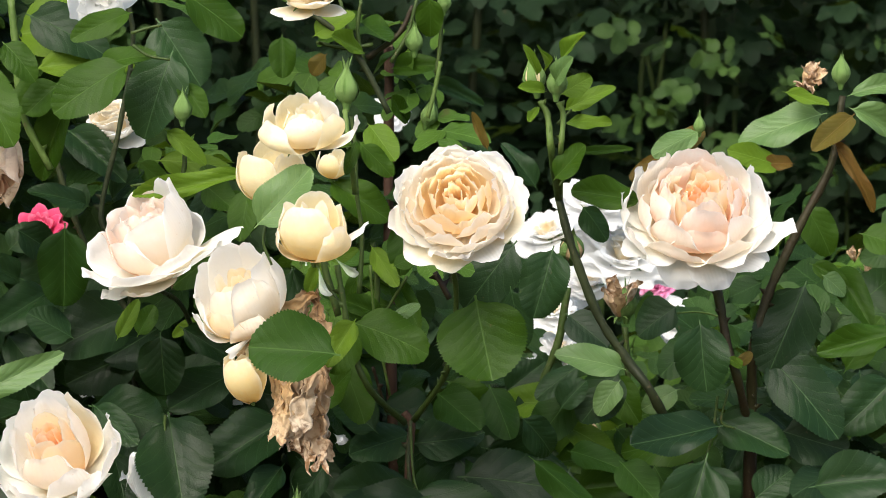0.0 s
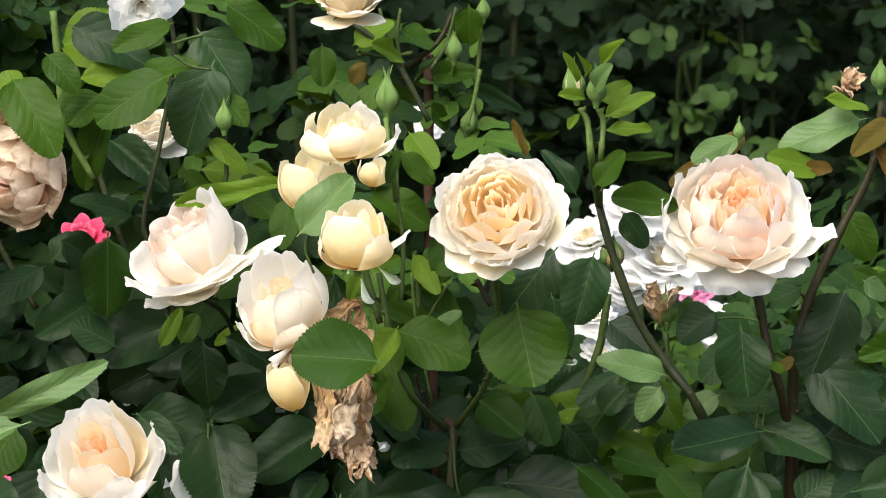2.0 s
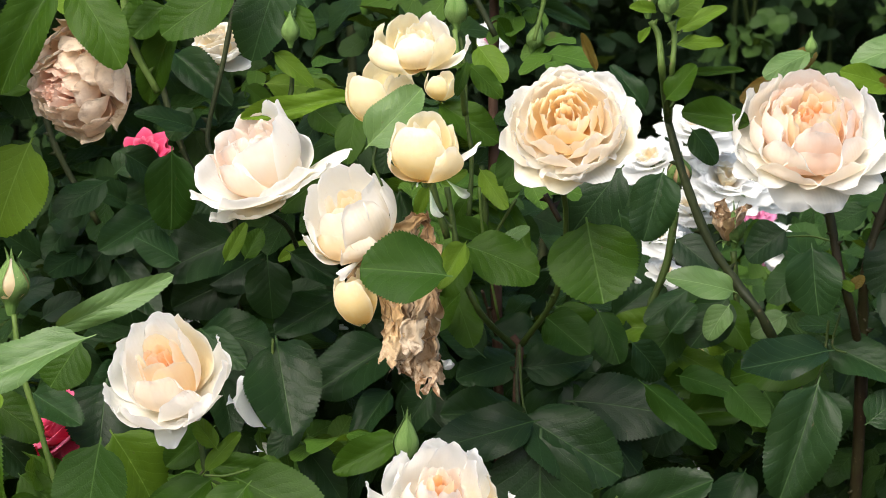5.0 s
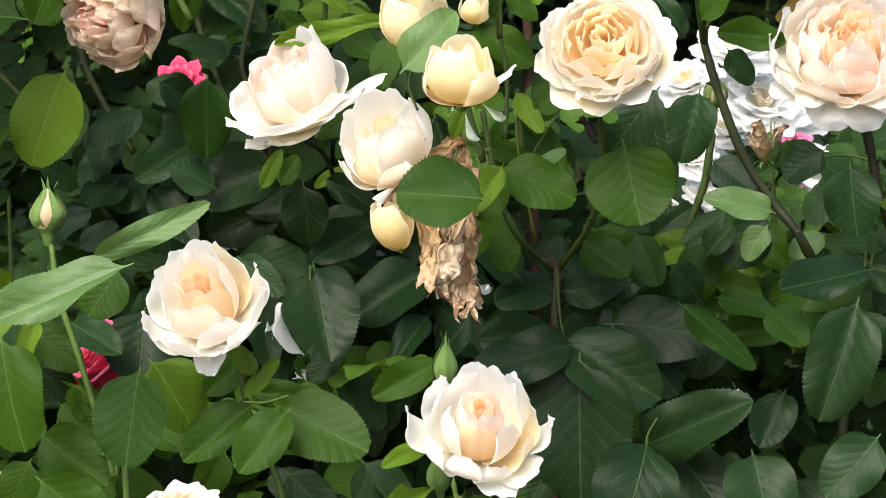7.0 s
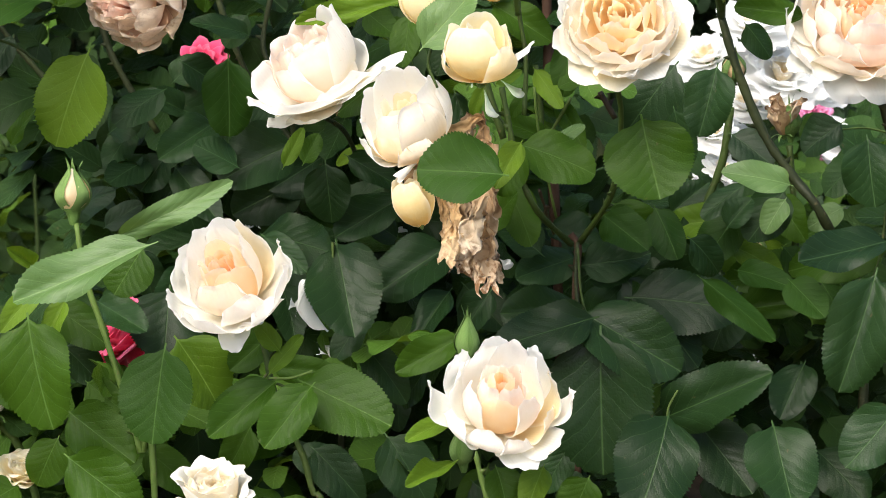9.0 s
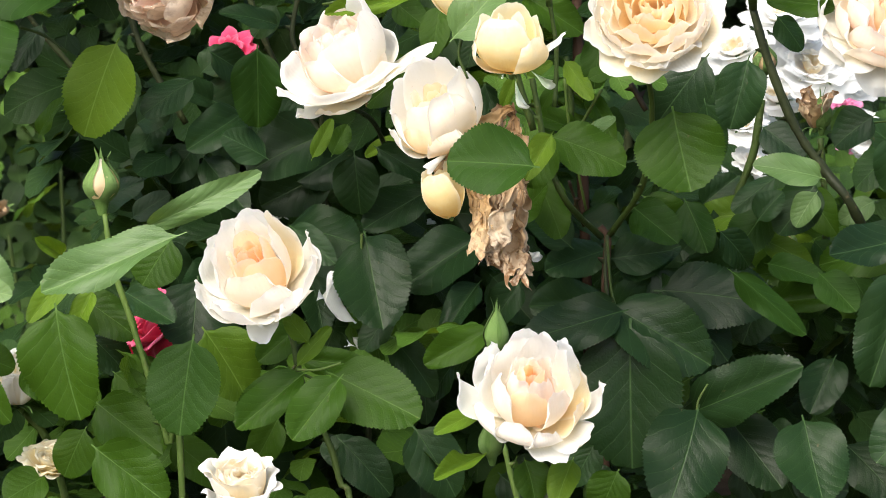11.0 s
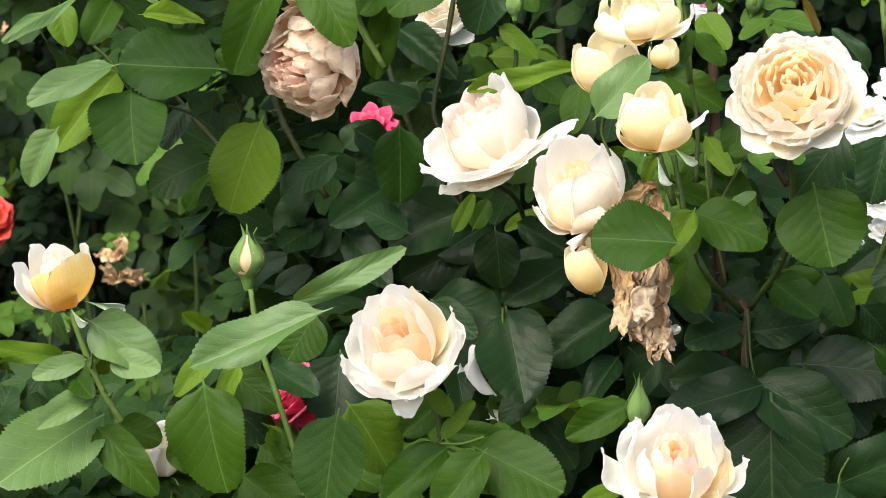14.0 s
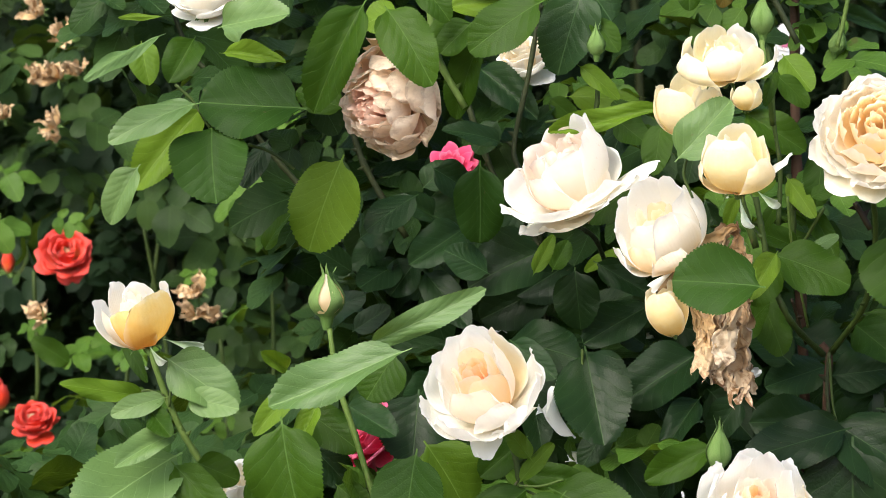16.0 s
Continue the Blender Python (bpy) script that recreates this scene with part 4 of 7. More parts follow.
bloom(main, (-0.3566, 1.8901, 1.2817), (-0.58, -0.80, -0.10), 0.0425, "faded dusky pink full rose with dry edges", [
    (3, 0.09, 0.84, 0.26, 1.6, 0.4, 0, 0.05, "dusk"), (5, 0.18, 0.90, 0.36, 1.6, 0.4, 0, 0.06, "dusk"), (5, 0.30, 0.92, 0.48, 1.6, 0.4, 0, 0.06, "dusk"), (6, 0.44, 0.90, 0.60, 1.55, 0.35, 4, 0.05, "faded"), (6, 0.58, 0.82, 0.72, 1.5, 0.3, 6, 0.05, "faded"),
    (6, 0.73, 0.70, 0.84, 1.45, 0.25, 10, 0.05, "faded"), (6, 0.86, 0.54, 0.90, 1.4, 0.2, 14, 0.05, "faded"), (6, 0.95, 0.34, 0.90, 1.3, 0.15, 18, 0.05, "faded")],
    [(-80, 1.06, 0.34, 0.6, 1.1, 0.2, 10, "parch"), (-30, 1.06, 0.2, 0.8, 1.15, 0.1, 10, "parch"), (10, 1.04, 0.1, 0.9, 1.15, 0.1, 5, "parch"), (60, 1.0, 0.1, 0.8, 1.1, 0.1, 5, "parch"), (85, 1.1, 0.2, 0.5, 1.0, 0.1, 0, "tan"), (105, 1.15, 0.3, 0.5, 1.0, 0.1, 0, "tan"), (125, 1.08, 0.1, 0.5, 1.0, 0.1, 0, "tan")], height=0.35, droop=60, crumple=0.06, seed=11)
bloom(side, (-0.5421, 1.8259, 1.1238), (-0.12, -0.30, 0.94), 0.0310, "yellow rose opening on a long shoot", [
    (3, 0.18, 1.75, 0.5, 1.5, 0.3, 0, 0.03, "shell"), (3, 0.36, 1.80, 0.8, 1.4, 0.3, 4, 0.03, "cream")],
    [(-45, 0.94, 1.98, 1.75, 1.1, 0.25, 2, "gold"), (-95, 0.80, 1.62, 1.3, 1.2, 0.25, 4, "gold"), (-145, 0.84, 1.60, 1.15, 1.2, 0.25, 20, "shell"), (172, 1.02, 1.55, 1.1, 1.1, 0.25, 24, "white"), (95, 0.66, 1.75, 1.2, 1.2, 0.3, 18, "white"), (30, 0.86, 1.75, 1.2, 1.15, 0.3, 10, "shell"), (140, 0.70, 2.0, 0.8, 1.2, 0.3, 16, "shell")], height=0.72, droop=150, tall=0.7, seed=12)
bloom(main, (-0.1409, 1.7850, 1.1300), (-0.22, -0.30, 0.93), 0.0180, "yellow petals of a spent flower", [
    (3, 0.40, 1.75, 1.0, 1.6, 0.35, 0, 0.02, "yellow")],
    [(-100, 0.70, 1.9, 1.8, 1.7, 0.35, 0, "yellow"), (160, 0.70, 1.85, 1.6, 1.7, 0.35, 0, "yellow"), (40, 0.70, 1.9, 1.6, 1.7, 0.35, 0, "yellow")], height=1.0, droop=10, seed=13)
rng = random.Random(77)
spent_home = facing((-0.0897, 1.8193, 1.1779), (0.5, 0.0, 0.86), 0.026)
spent = child("withered_rose", hip_mesh("hip", rng=rng, droop=150), main, main.matrix_world.inverted() @ spent_home, "brown withered rose hanging in papery pleats behind a leaf")
hanging = [
    ((-0.1045, 1.8155, 1.1348), (-0.0984, 1.8102, 1.0733), 0.0226, "dry"),
    ((-0.1078, 1.8010, 1.1409), (-0.1107, 1.7907, 1.0799), 0.0164, "parch"),
    ((-0.0966, 1.8060, 1.1402), (-0.0904, 1.7894, 1.0653), 0.0172, "dry"),
    ((-0.1156, 1.7961, 1.1415), (-0.1161, 1.7863, 1.0872), 0.0148, "tan"),
    ((-0.0892, 1.8060, 1.1402), (-0.0864, 1.7997, 1.0689), 0.0115, "parch"),
    ((-0.1221, 1.8007, 1.1368), (-0.1124, 1.7923, 1.0990), 0.0123, "tan"),
    ((-0.0942, 1.7907, 1.1382), (-0.1020, 1.7817, 1.0925), 0.0148, "parch"),
]
draped = [
    ((-0.0860, 1.8159, 1.1389), (-0.0922, 1.8105, 1.0774), 0.0164, "dry"),
    ((-0.0936, 1.8154, 1.1907), (-0.0868, 1.8070, 1.1516), 0.0123, "dry"),
    ((-0.0909, 1.8103, 1.1892), (-0.1229, 1.7986, 1.1707), 0.0098, "tan"),
    ((-0.0984, 1.8203, 1.1889), (-0.1084, 1.8134, 1.1674), 0.0139, "dry"),
    ((-0.1192, 1.8040, 1.1750), (-0.1490, 1.7964, 1.1456), 0.0082, "tan"),
    ((-0.1367, 1.8078, 1.1606), (-0.1486, 1.8007, 1.1368), 0.0082, "dry"),
    ((-0.0876, 1.8079, 1.1627), (-0.0837, 1.8102, 1.1314), 0.0107, "tan"),
    ((-0.1162, 1.8088, 1.1729), (-0.1408, 1.8070, 1.1525), 0.0090, "parch"),
]
for start, end, width, tone in hanging + draped:
    dry_strip(spent, spent_home, rng, start, end, width, tone)
# small growth between the stems
leaf(main, "deep", (0.1881, 2.0380, 1.1531), (0.1577, 2.0362, 1.1329), 0.032)
cane(main, "young", 0.0009, 0.0009, (0.1872, 2.0376, 1.1490), (0.2113, 2.0476, 1.1488), (0.2344, 2.0471, 1.1428), thorns=0)
bud(main, (0.1297, 2.0986, 1.0428), (-0.5, -0.2, 0.84), 0.0050, "small browned bud on a yellow green stalk", tone="tan", show=0.3)
cane(main, "young", 0.0013, 0.0012, (0.1316, 2.0983, 1.0399), (0.1408, 2.1077, 1.0326), (0.1511, 2.1174, 1.0281), thorns=0)
withered(white, (0.4054, 2.3885, 1.1434), (0.1, -0.4, 0.9), 0.0130, "small dry brown rose head", petals=8, long=1.4, spread=40.0)
withered(white, (0.3930, 2.3899, 1.1595), (-0.3, -0.4, 0.9), 0.0100, "small dry brown rose head", petals=7, long=1.4, spread=40.0)
cane(white, "young", 0.0016, 0.0020, (0.4071, 2.3980, 1.1381), (0.3913, 2.4160, 1.1143), (0.3835, 2.4330, 1.0792), thorns=0)
cane(main, "green", 0.0012, 0.0012, (-0.0276, 1.9108, 1.1916), (-0.0408, 1.9189, 1.1690), (-0.0563, 1.9266, 1.1418), thorns=0)
cane(main, "young", 0.0011, 0.0011, (-0.0551, 1.8917, 1.2021), (-0.0520, 1.8983, 1.1626), (-0.0410, 1.9228, 1.0983), thorns=1)
cane(main, "green", 0.0010, 0.0010, (-0.0937, 1.8515, 1.2016), (-0.0812, 1.8500, 1.1850), (-0.0716, 1.8391, 1.1744), thorns=0)
cane(main, "red", 0.0013, 0.0013, (-0.0530, 1.8850, 1.1254), (-0.0481, 1.8934, 1.1070), (-0.0428, 1.9018, 1.0883), thorns=2)
leaf(main, "light", (-0.0418, 1.8468, 1.1475), (-0.0276, 1.8462, 1.1412), 0.010)
leaf(main, "mid", (-0.0642, 1.8177, 1.1594), (-0.0831, 1.8152, 1.1307), 0.026)
leaf(main, "pale", (-0.0359, 1.8883, 1.1637), (-0.0179, 1.8892, 1.1740), 0.010)
leaf(main, "light", (-0.0906, 1.8320, 1.2077), (-0.1010, 1.8301, 1.1871), 0.010)
leaf(main, "mid", (-0.0622, 1.9112, 1.1959), (-0.0743, 1.9097, 1.1787), 0.011)
leaf(main, "mid", (-0.0363, 1.9116, 1.2002), (-0.0190, 1.9124, 1.2088), 0.013)
leaf(main, "light", (-0.0820, 1.8721, 1.2073), (-0.0634, 1.8729, 1.2166), 0.009)
leaf(main, "light", (0.2175, 1.9770, 1.1446), (0.2139, 1.9754, 1.1259), 0.018)
leaf(main, "bronze", (0.2342, 1.9645, 1.1169), (0.2431, 1.9654, 1.1271), 0.009)
leaf(main, "light", (0.2339, 1.9544, 1.1161), (0.2242, 1.9551, 1.1240), 0.008)
leaf(main, "mid", (0.2456, 1.9883, 1.1591), (0.2555, 1.9875, 1.1501), 0.012)
leaf(main, "pale", (0.3162, 2.0701, 1.1759), (0.3349, 2.0689, 1.1619), 0.018)
leaf(main, "mid", (0.2808, 2.0490, 1.1640), (0.2599, 2.0486, 1.1594), 0.018)
leaf(main, "light", (-0.2530, 1.9466, 1.1415), (-0.2376, 1.9491, 1.1701), 0.012)
leaf(main, "mid", (-0.2420, 1.9865, 1.1389), (-0.2303, 1.9885, 1.1613), 0.016)
leaf(main, "light", (-0.1909, 2.0474, 1.1455), (-0.2242, 2.0461, 1.1317), 0.012)
leaf(main, "mid", (-0.2034, 2.0457, 1.1271), (-0.1881, 2.0465, 1.1363), 0.014)
leaf(main, "mid", (-0.2563, 1.8215, 0.9923), (-0.2995, 1.8147, 0.9602), 0.028)
leaf(main, "light", (-0.2524, 1.8033, 1.0044), (-0.2293, 1.8084, 1.0317), 0.012)
leaf(main, "light", (-0.2460, 1.8059, 1.0207), (-0.2635, 1.8179, 1.0398), 0.014)
cane(main, "young", 0.0010, 0.0010, (-0.2538, 1.8026, 1.0004), (-0.2380, 1.8033, 1.0000), (-0.2214, 1.8048, 1.0045), thorns=0)
loose_petal(pink, "pink", (-0.3864, 1.9495, 1.0135), (0.25, -0.3, 0.92), 0.0300, 0.6, bend=15.0)
loose_petal(pink, "pink", (-0.4029, 1.9449, 0.9873), (-0.6, -0.4, -0.3), 0.0240, 0.9, bend=20.0)
loose_petal(white, "snow", (-0.2481, 1.9373, 1.0204), (0.22, -0.4, 0.90), 0.0400, 0.55, bend=10.0)
loose_petal(white, "snow", (-0.2210, 1.9246, 0.9932), (-0.5, -0.6, 0.3), 0.0180, 0.9, bend=20.0)
loose_petal(main, "white", (-0.1240, 1.7786, 1.1715), (-0.78, -0.18, -0.60), 0.0400, 0.36, bend=8.0, curl=10.0, ruffle=0.02)
# small white speck in a leaf gap, built with the petal shape
loose_petal(white, "snow", (0.1175, 2.1357, 0.9347), (0.4, -0.5, 0.75), 0.0150, 0.8, bend=15.0)
rose(main, "half_open", ("blush", "cream", "cream", "cream"), (-0.107, 2.009, 1.399), (0.00, -0.35, 0.94), 0.0361, "cream rose above the thin green stems")
rose(main, "half_open", ("inner", "cream", "cream", "white"), (-0.264, 2.050, 1.294), (-0.21, -0.44, 0.87), 0.0330, "peach rose tucked behind green leaves")
rose(main, "open", ("white", "snow", "snow", "snow"), (-0.269, 1.985, 1.410), (0.08, -0.82, -0.57), 0.0297, "white rose with hanging petals")
rose(side, "half_open", ("inner", "cream", "cream", "white"), (-0.497, 1.909, 1.351), (-0.03, -0.44, 0.90), 0.0372, "cream peach rose on a leafy shoot")
rose(side, "flat_top", ("cream", "cream", "cream", "white"), (-0.294, 1.777, 0.904), (0.03, -0.37, 0.93), 0.0410, "cream rose past its best with browned edges", crumple=0.05)
rose(side, "frilly", ("yellow", "butter", "butter", "butter"), (-0.465, 1.905, 0.903), (0.16, -0.44, 0.88), 0.0299, "fading yellow rose low on the shoot", crumple=0.06)
rose(side, "cup", ("yellow", "cream", "cream", "white"), (-0.493, 1.930, 0.950), (0.03, -0.27, 0.96), 0.0494, "cream yellow rose behind a leaf")
loose_petal(main, "sepal", (-0.089, 1.768, 1.221), (0.12, -0.45, -0.88), 0.0340, 0.70, bend=15.0, ruffle=0.03, name="sepal")
loose_petal(main, "sepal", (-0.080, 1.773, 1.221), (0.70, -0.48, -0.53), 0.0270, 0.80, bend=15.0, ruffle=0.03, name="sepal")
loose_petal(main, "sepal", (-0.093, 1.773, 1.221), (-0.43, -0.78, -0.46), 0.0147, 0.40, bend=15.0, ruffle=0.03, name="sepal")
loose_petal(side, "sepal", (-0.555, 1.892, 1.098), (0.55, -0.41, -0.73), 0.0269, 0.50, bend=15.0, ruffle=0.03, name="sepal")
loose_petal(side, "sepal", (-0.546, 1.894, 1.100), (0.96, -0.16, -0.24), 0.0411, 0.32, bend=15.0, ruffle=0.03, name="sepal")
loose_petal(side, "sepal", (-0.568, 1.895, 1.095), (-0.65, -0.34, 0.68), 0.0342, 0.40, bend=15.0, ruffle=0.03, name="sepal")
loose_petal(side, "sepal", (-0.568, 1.895, 1.094), (0.42, -0.45, -0.79), 0.0261, 0.50, bend=15.0, ruffle=0.03, name="sepal")
withered(main, (-0.207, 1.891, 1.190), (0.35, -0.92, 0.20), 0.0077, "browned foot of a white rose", petals=6, long=1.0, spread=80.0)

# ---------------------------------------------------------------- buds and spent heads
bud(main, (-0.071, 1.853, 1.330), (0.00, -0.01, 1.00), 0.0092, "closed green rose bud with pointed sepals")
bud(main, (-0.024, 2.107, 1.365), (0.00, -0.01, 1.00), 0.0076, "closed green rose bud with pointed sepals")
bud(main, (0.001, 2.110, 1.398), (0.00, -0.01, 1.00), 0.0061, "closed green rose bud with pointed sepals")
bud(main, (0.070, 1.904, 1.338), (-0.15, -0.01, 0.99), 0.0090, "rose bud showing a peach edge between its sepals", tone="yellow", show=0.2)
bud(main, (0.085, 1.883, 1.335), (0.05, -0.01, 1.00), 0.0080, "closed green rose bud with pointed sepals")
bud(main, (0.312, 1.974, 1.341), (0.00, -0.01, 1.00), 0.0075, "closed green rose bud with pointed sepals")
bud(main, (0.202, 1.981, 1.301), (0.00, -0.01, 1.00), 0.0049, "closed green rose bud with pointed sepals")
bud(main, (-0.013, 2.151, 1.302), (0.24, -0.15, 0.96), 0.0077, "closed green rose bud with pointed sepals")
bud(main, (-0.197, 1.902, 1.315), (0.00, -0.01, 1.00), 0.0073, "closed green rose bud with pointed sepals")
bud(side, (-0.405, 1.865, 1.125), (0.02, 0.00, 1.00), 0.0142, "rose bud showing a peach edge between its sepals", tone="inner", show=0.05, long=0.8)
bud(main, (-0.108, 1.815, 1.015), (0.05, 0.05, 1.00), 0.0096, "closed green rose bud with pointed sepals", long=1.15)
bud(main, (-0.110, 1.754, 0.949), (-0.04, -0.05, 1.00), 0.0093, "closed green rose bud with pointed sepals")
withered(main, (0.330, 2.304, 1.329), (0.13, -0.57, 0.81), 0.0248, "dry brown rose head on a thin stem", petals=12, long=1.0, spread=80.0)
withered(main, (0.147, 2.087, 1.141), (-0.10, -0.12, 0.99), 0.0236, "dried rose head with a green hip", petals=10, long=1.5, spread=35.0)
bud(main, (0.153, 2.087, 1.145), (0.00, -0.01, 1.00), 0.0094, "swollen green hip under a dried flower")
bud(main, (0.110, 2.141, 1.188), (0.00, -0.64, 0.77), 0.0106, "browned spent bud on a short stem", tone="tan")

# ---------------------------------------------------------------- canes and stems of the peach bush
cane(main, "brown", 0.0045, 0.0054, (-0.048, 2.207, 1.366), (-0.047, 2.204, 1.327), (-0.048, 2.198, 1.258), (-0.046, 2.185, 1.110), (-0.042, 2.159, 0.814), (-0.041, 2.009, -0.329))
cane(main, "cut", 0.0042, 0.0044, (-0.048, 2.197, 1.368), (-0.048, 2.197, 1.367), (-0.048, 2.197, 1.365), thorns=0)
cane(main, "shade", 0.0034, 0.0047, (0.092, 1.996, 1.246), (0.103, 1.992, 1.206), (0.124, 1.988, 1.152), (0.147, 1.985, 1.117), (0.171, 1.982, 1.082), (0.211, 2.073, 0.981), (0.196, 2.048, 0.699), (0.149, 1.962, -0.289))
cane(main, "young", 0.0021, 0.0032, (0.073, 1.903, 1.326), (0.079, 1.902, 1.315), (0.082, 1.899, 1.287), (0.092, 1.996, 1.246), thorns=2)
cane(main, "young", 0.0019, 0.0028, (0.087, 1.902, 1.325), (0.091, 1.902, 1.315), (0.089, 1.899, 1.287), (0.093, 1.996, 1.246), thorns=2)
cane(main, "red", 0.0027, 0.0058, (0.318, 2.003, 1.327), (0.309, 1.998, 1.273), (0.284, 1.994, 1.224), (0.259, 1.989, 1.170), (0.247, 1.985, 1.126), (0.248, 2.001, 1.078), (0.247, 2.005, 1.003), (0.244, 2.048, 0.699), (0.220, 1.962, -0.289), thorns=16)
cane(main, "red", 0.0036, 0.0036, (0.216, 1.970, 1.176), (0.220, 1.968, 1.155), (0.225, 1.966, 1.128), (0.232, 1.964, 1.106), (0.246, 2.000, 1.060))
cane(main, "green", 0.0021, 0.0025, (0.007, 1.872, 1.204), (0.010, 1.890, 1.181), (0.008, 1.907, 1.144), (0.000, 1.924, 1.111), (-0.023, 1.961, 1.073))
cane(main, "brown", 0.0034, 0.0029, (-0.031, 1.971, 1.078), (-0.025, 1.970, 1.069), (-0.026, 1.969, 1.051), (-0.028, 1.975, 1.008), (-0.030, 2.057, 0.793), (-0.041, 2.009, -0.329))
cane(main, "red", 0.0023, 0.0023, (-0.006, 1.851, 1.201), (0.005, 1.850, 1.181))
cane(main, "green", 0.0023, 0.0025, (-0.078, 1.842, 1.207), (-0.073, 1.839, 1.178), (-0.068, 1.837, 1.149), (-0.054, 1.834, 1.116), (-0.030, 1.931, 1.076))
cane(main, "green", 0.0015, 0.0019, (-0.068, 1.862, 1.316), (-0.065, 1.860, 1.293), (-0.064, 1.857, 1.260), (-0.060, 1.854, 1.227), (-0.062, 1.850, 1.185), thorns=1)
cane(main, "green", 0.0022, 0.0026, (-0.054, 1.943, 1.215), (-0.051, 1.940, 1.176), (-0.054, 1.937, 1.141), thorns=1)
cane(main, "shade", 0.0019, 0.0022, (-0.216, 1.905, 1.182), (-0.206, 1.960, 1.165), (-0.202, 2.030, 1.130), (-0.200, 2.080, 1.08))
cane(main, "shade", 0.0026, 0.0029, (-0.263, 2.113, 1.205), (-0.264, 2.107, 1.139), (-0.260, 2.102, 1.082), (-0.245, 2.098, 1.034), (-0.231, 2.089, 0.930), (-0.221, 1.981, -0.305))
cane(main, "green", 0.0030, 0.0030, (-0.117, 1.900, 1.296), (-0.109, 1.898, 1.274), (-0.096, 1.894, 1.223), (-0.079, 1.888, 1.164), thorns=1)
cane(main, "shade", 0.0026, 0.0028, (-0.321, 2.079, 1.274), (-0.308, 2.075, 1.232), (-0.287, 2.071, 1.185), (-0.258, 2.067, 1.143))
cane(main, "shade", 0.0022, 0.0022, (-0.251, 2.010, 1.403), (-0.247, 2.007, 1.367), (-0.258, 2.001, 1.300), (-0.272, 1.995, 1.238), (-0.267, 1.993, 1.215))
cane(main, "young", 0.0031, 0.0031, (-0.337, 1.969, 1.403), (-0.333, 1.966, 1.363), (-0.328, 1.962, 1.315), (-0.306, 1.958, 1.271))
cane(main, "shade", 0.0024, 0.0028, (-0.113, 2.109, 1.395), (-0.087, 2.108, 1.376), (-0.068, 2.106, 1.353), (-0.045, 2.102, 1.310), thorns=1)
cane(main, "red", 0.0019, 0.0029, (-0.026, 2.160, 1.400), (-0.038, 2.158, 1.376), (-0.065, 2.156, 1.355), thorns=0)
cane(main, "green", 0.0020, 0.0020, (-0.202, 1.951, 1.304), (-0.201, 1.948, 1.272), (-0.212, 1.946, 1.245), thorns=0)
cane(main, "young", 0.0019, 0.0019, (-0.002, 2.106, 1.353), (-0.007, 2.104, 1.329), (-0.013, 2.102, 1.306), thorns=0)
cane(main, "green", 0.0033, 0.0033, (0.104, 2.089, 1.165), (0.097, 2.085, 1.122), (0.083, 2.082, 1.085), (0.074, 2.079, 1.047))
cane(main, "green", 0.0028, 0.0028, (0.152, 2.086, 1.132), (0.155, 2.082, 1.085), (0.156, 2.077, 1.028), thorns=2)
cane(main, "green", 0.0025, 0.0027, (-0.267, 1.840, 1.040), (-0.260, 1.836, 1.015), (-0.254, 1.832, 0.985), (-0.240, 1.828, 0.952), (-0.228, 1.823, 0.914), (-0.217, 1.808, 0.813), (-0.225, 1.702, 0.102))
cane(main, "shade", 0.0025, 0.0029, (-0.077, 1.805, 0.941), (-0.075, 1.800, 0.908), (-0.069, 1.787, 0.817), (-0.079, 1.688, 0.159))
cane(main, "young", 0.0021, 0.0025, (-0.104, 1.814, 0.940), (-0.096, 1.809, 0.906), (-0.081, 1.802, 0.856))
cane(side, "young", 0.0021, 0.0028, (-0.403, 1.863, 1.110), (-0.397, 1.857, 1.070), (-0.385, 1.852, 1.032), (-0.371, 1.846, 0.985), (-0.358, 1.839, 0.938), (-0.348, 1.834, 0.895), (-0.344, 1.726, 0.177))
cane(main, "shade", 0.0015, 0.0018, (-0.025, 1.940, 1.076), (-0.027, 1.935, 1.045), (-0.023, 1.931, 1.015), (-0.010, 1.928, 0.992), thorns=1)
cane(side, "young", 0.0023, 0.0036, (-0.566, 1.940, 1.087), (-0.556, 1.938, 1.056), (-0.541, 1.936, 1.019), (-0.521, 1.935, 0.985), (-0.502, 1.934, 0.955), (-0.454, 1.926, 0.818), (-0.447, 1.845, 0.095))
cane(side, "shade", 0.0021, 0.0023, (-0.560, 2.033, 1.362), (-0.544, 2.031, 1.319), (-0.519, 2.031, 1.291), (-0.483, 2.030, 1.239), (-0.455, 2.030, 1.205), (-0.424, 2.030, 1.162))
cane(main, "shade", 0.0029, 0.0029, (-0.434, 2.115, 1.299), (-0.421, 2.110, 1.236), (-0.407, 2.108, 1.202), (-0.379, 2.106, 1.153))
cane(main, "green", 0.0012, 0.0009, (-0.025, 1.924, 1.074), (-0.023, 1.919, 1.039), (-0.018, 1.916, 1.019), (-0.009, 1.914, 1.000), thorns=0)
cane(main, "green", 0.0010, 0.0008, (-0.018, 1.916, 1.019), (-0.040, 1.914, 1.011), (-0.054, 1.912, 1.001), thorns=0)
cane(main, "green", 0.0010, 0.0008, (0.040, 1.878, 0.946), (0.042, 1.880, 0.957), (0.049, 1.882, 0.969), thorns=0)
cane(main, "green", 0.0011, 0.0009, (-0.255, 1.809, 1.003), (-0.265, 1.807, 0.991), (-0.278, 1.805, 0.985), thorns=0)
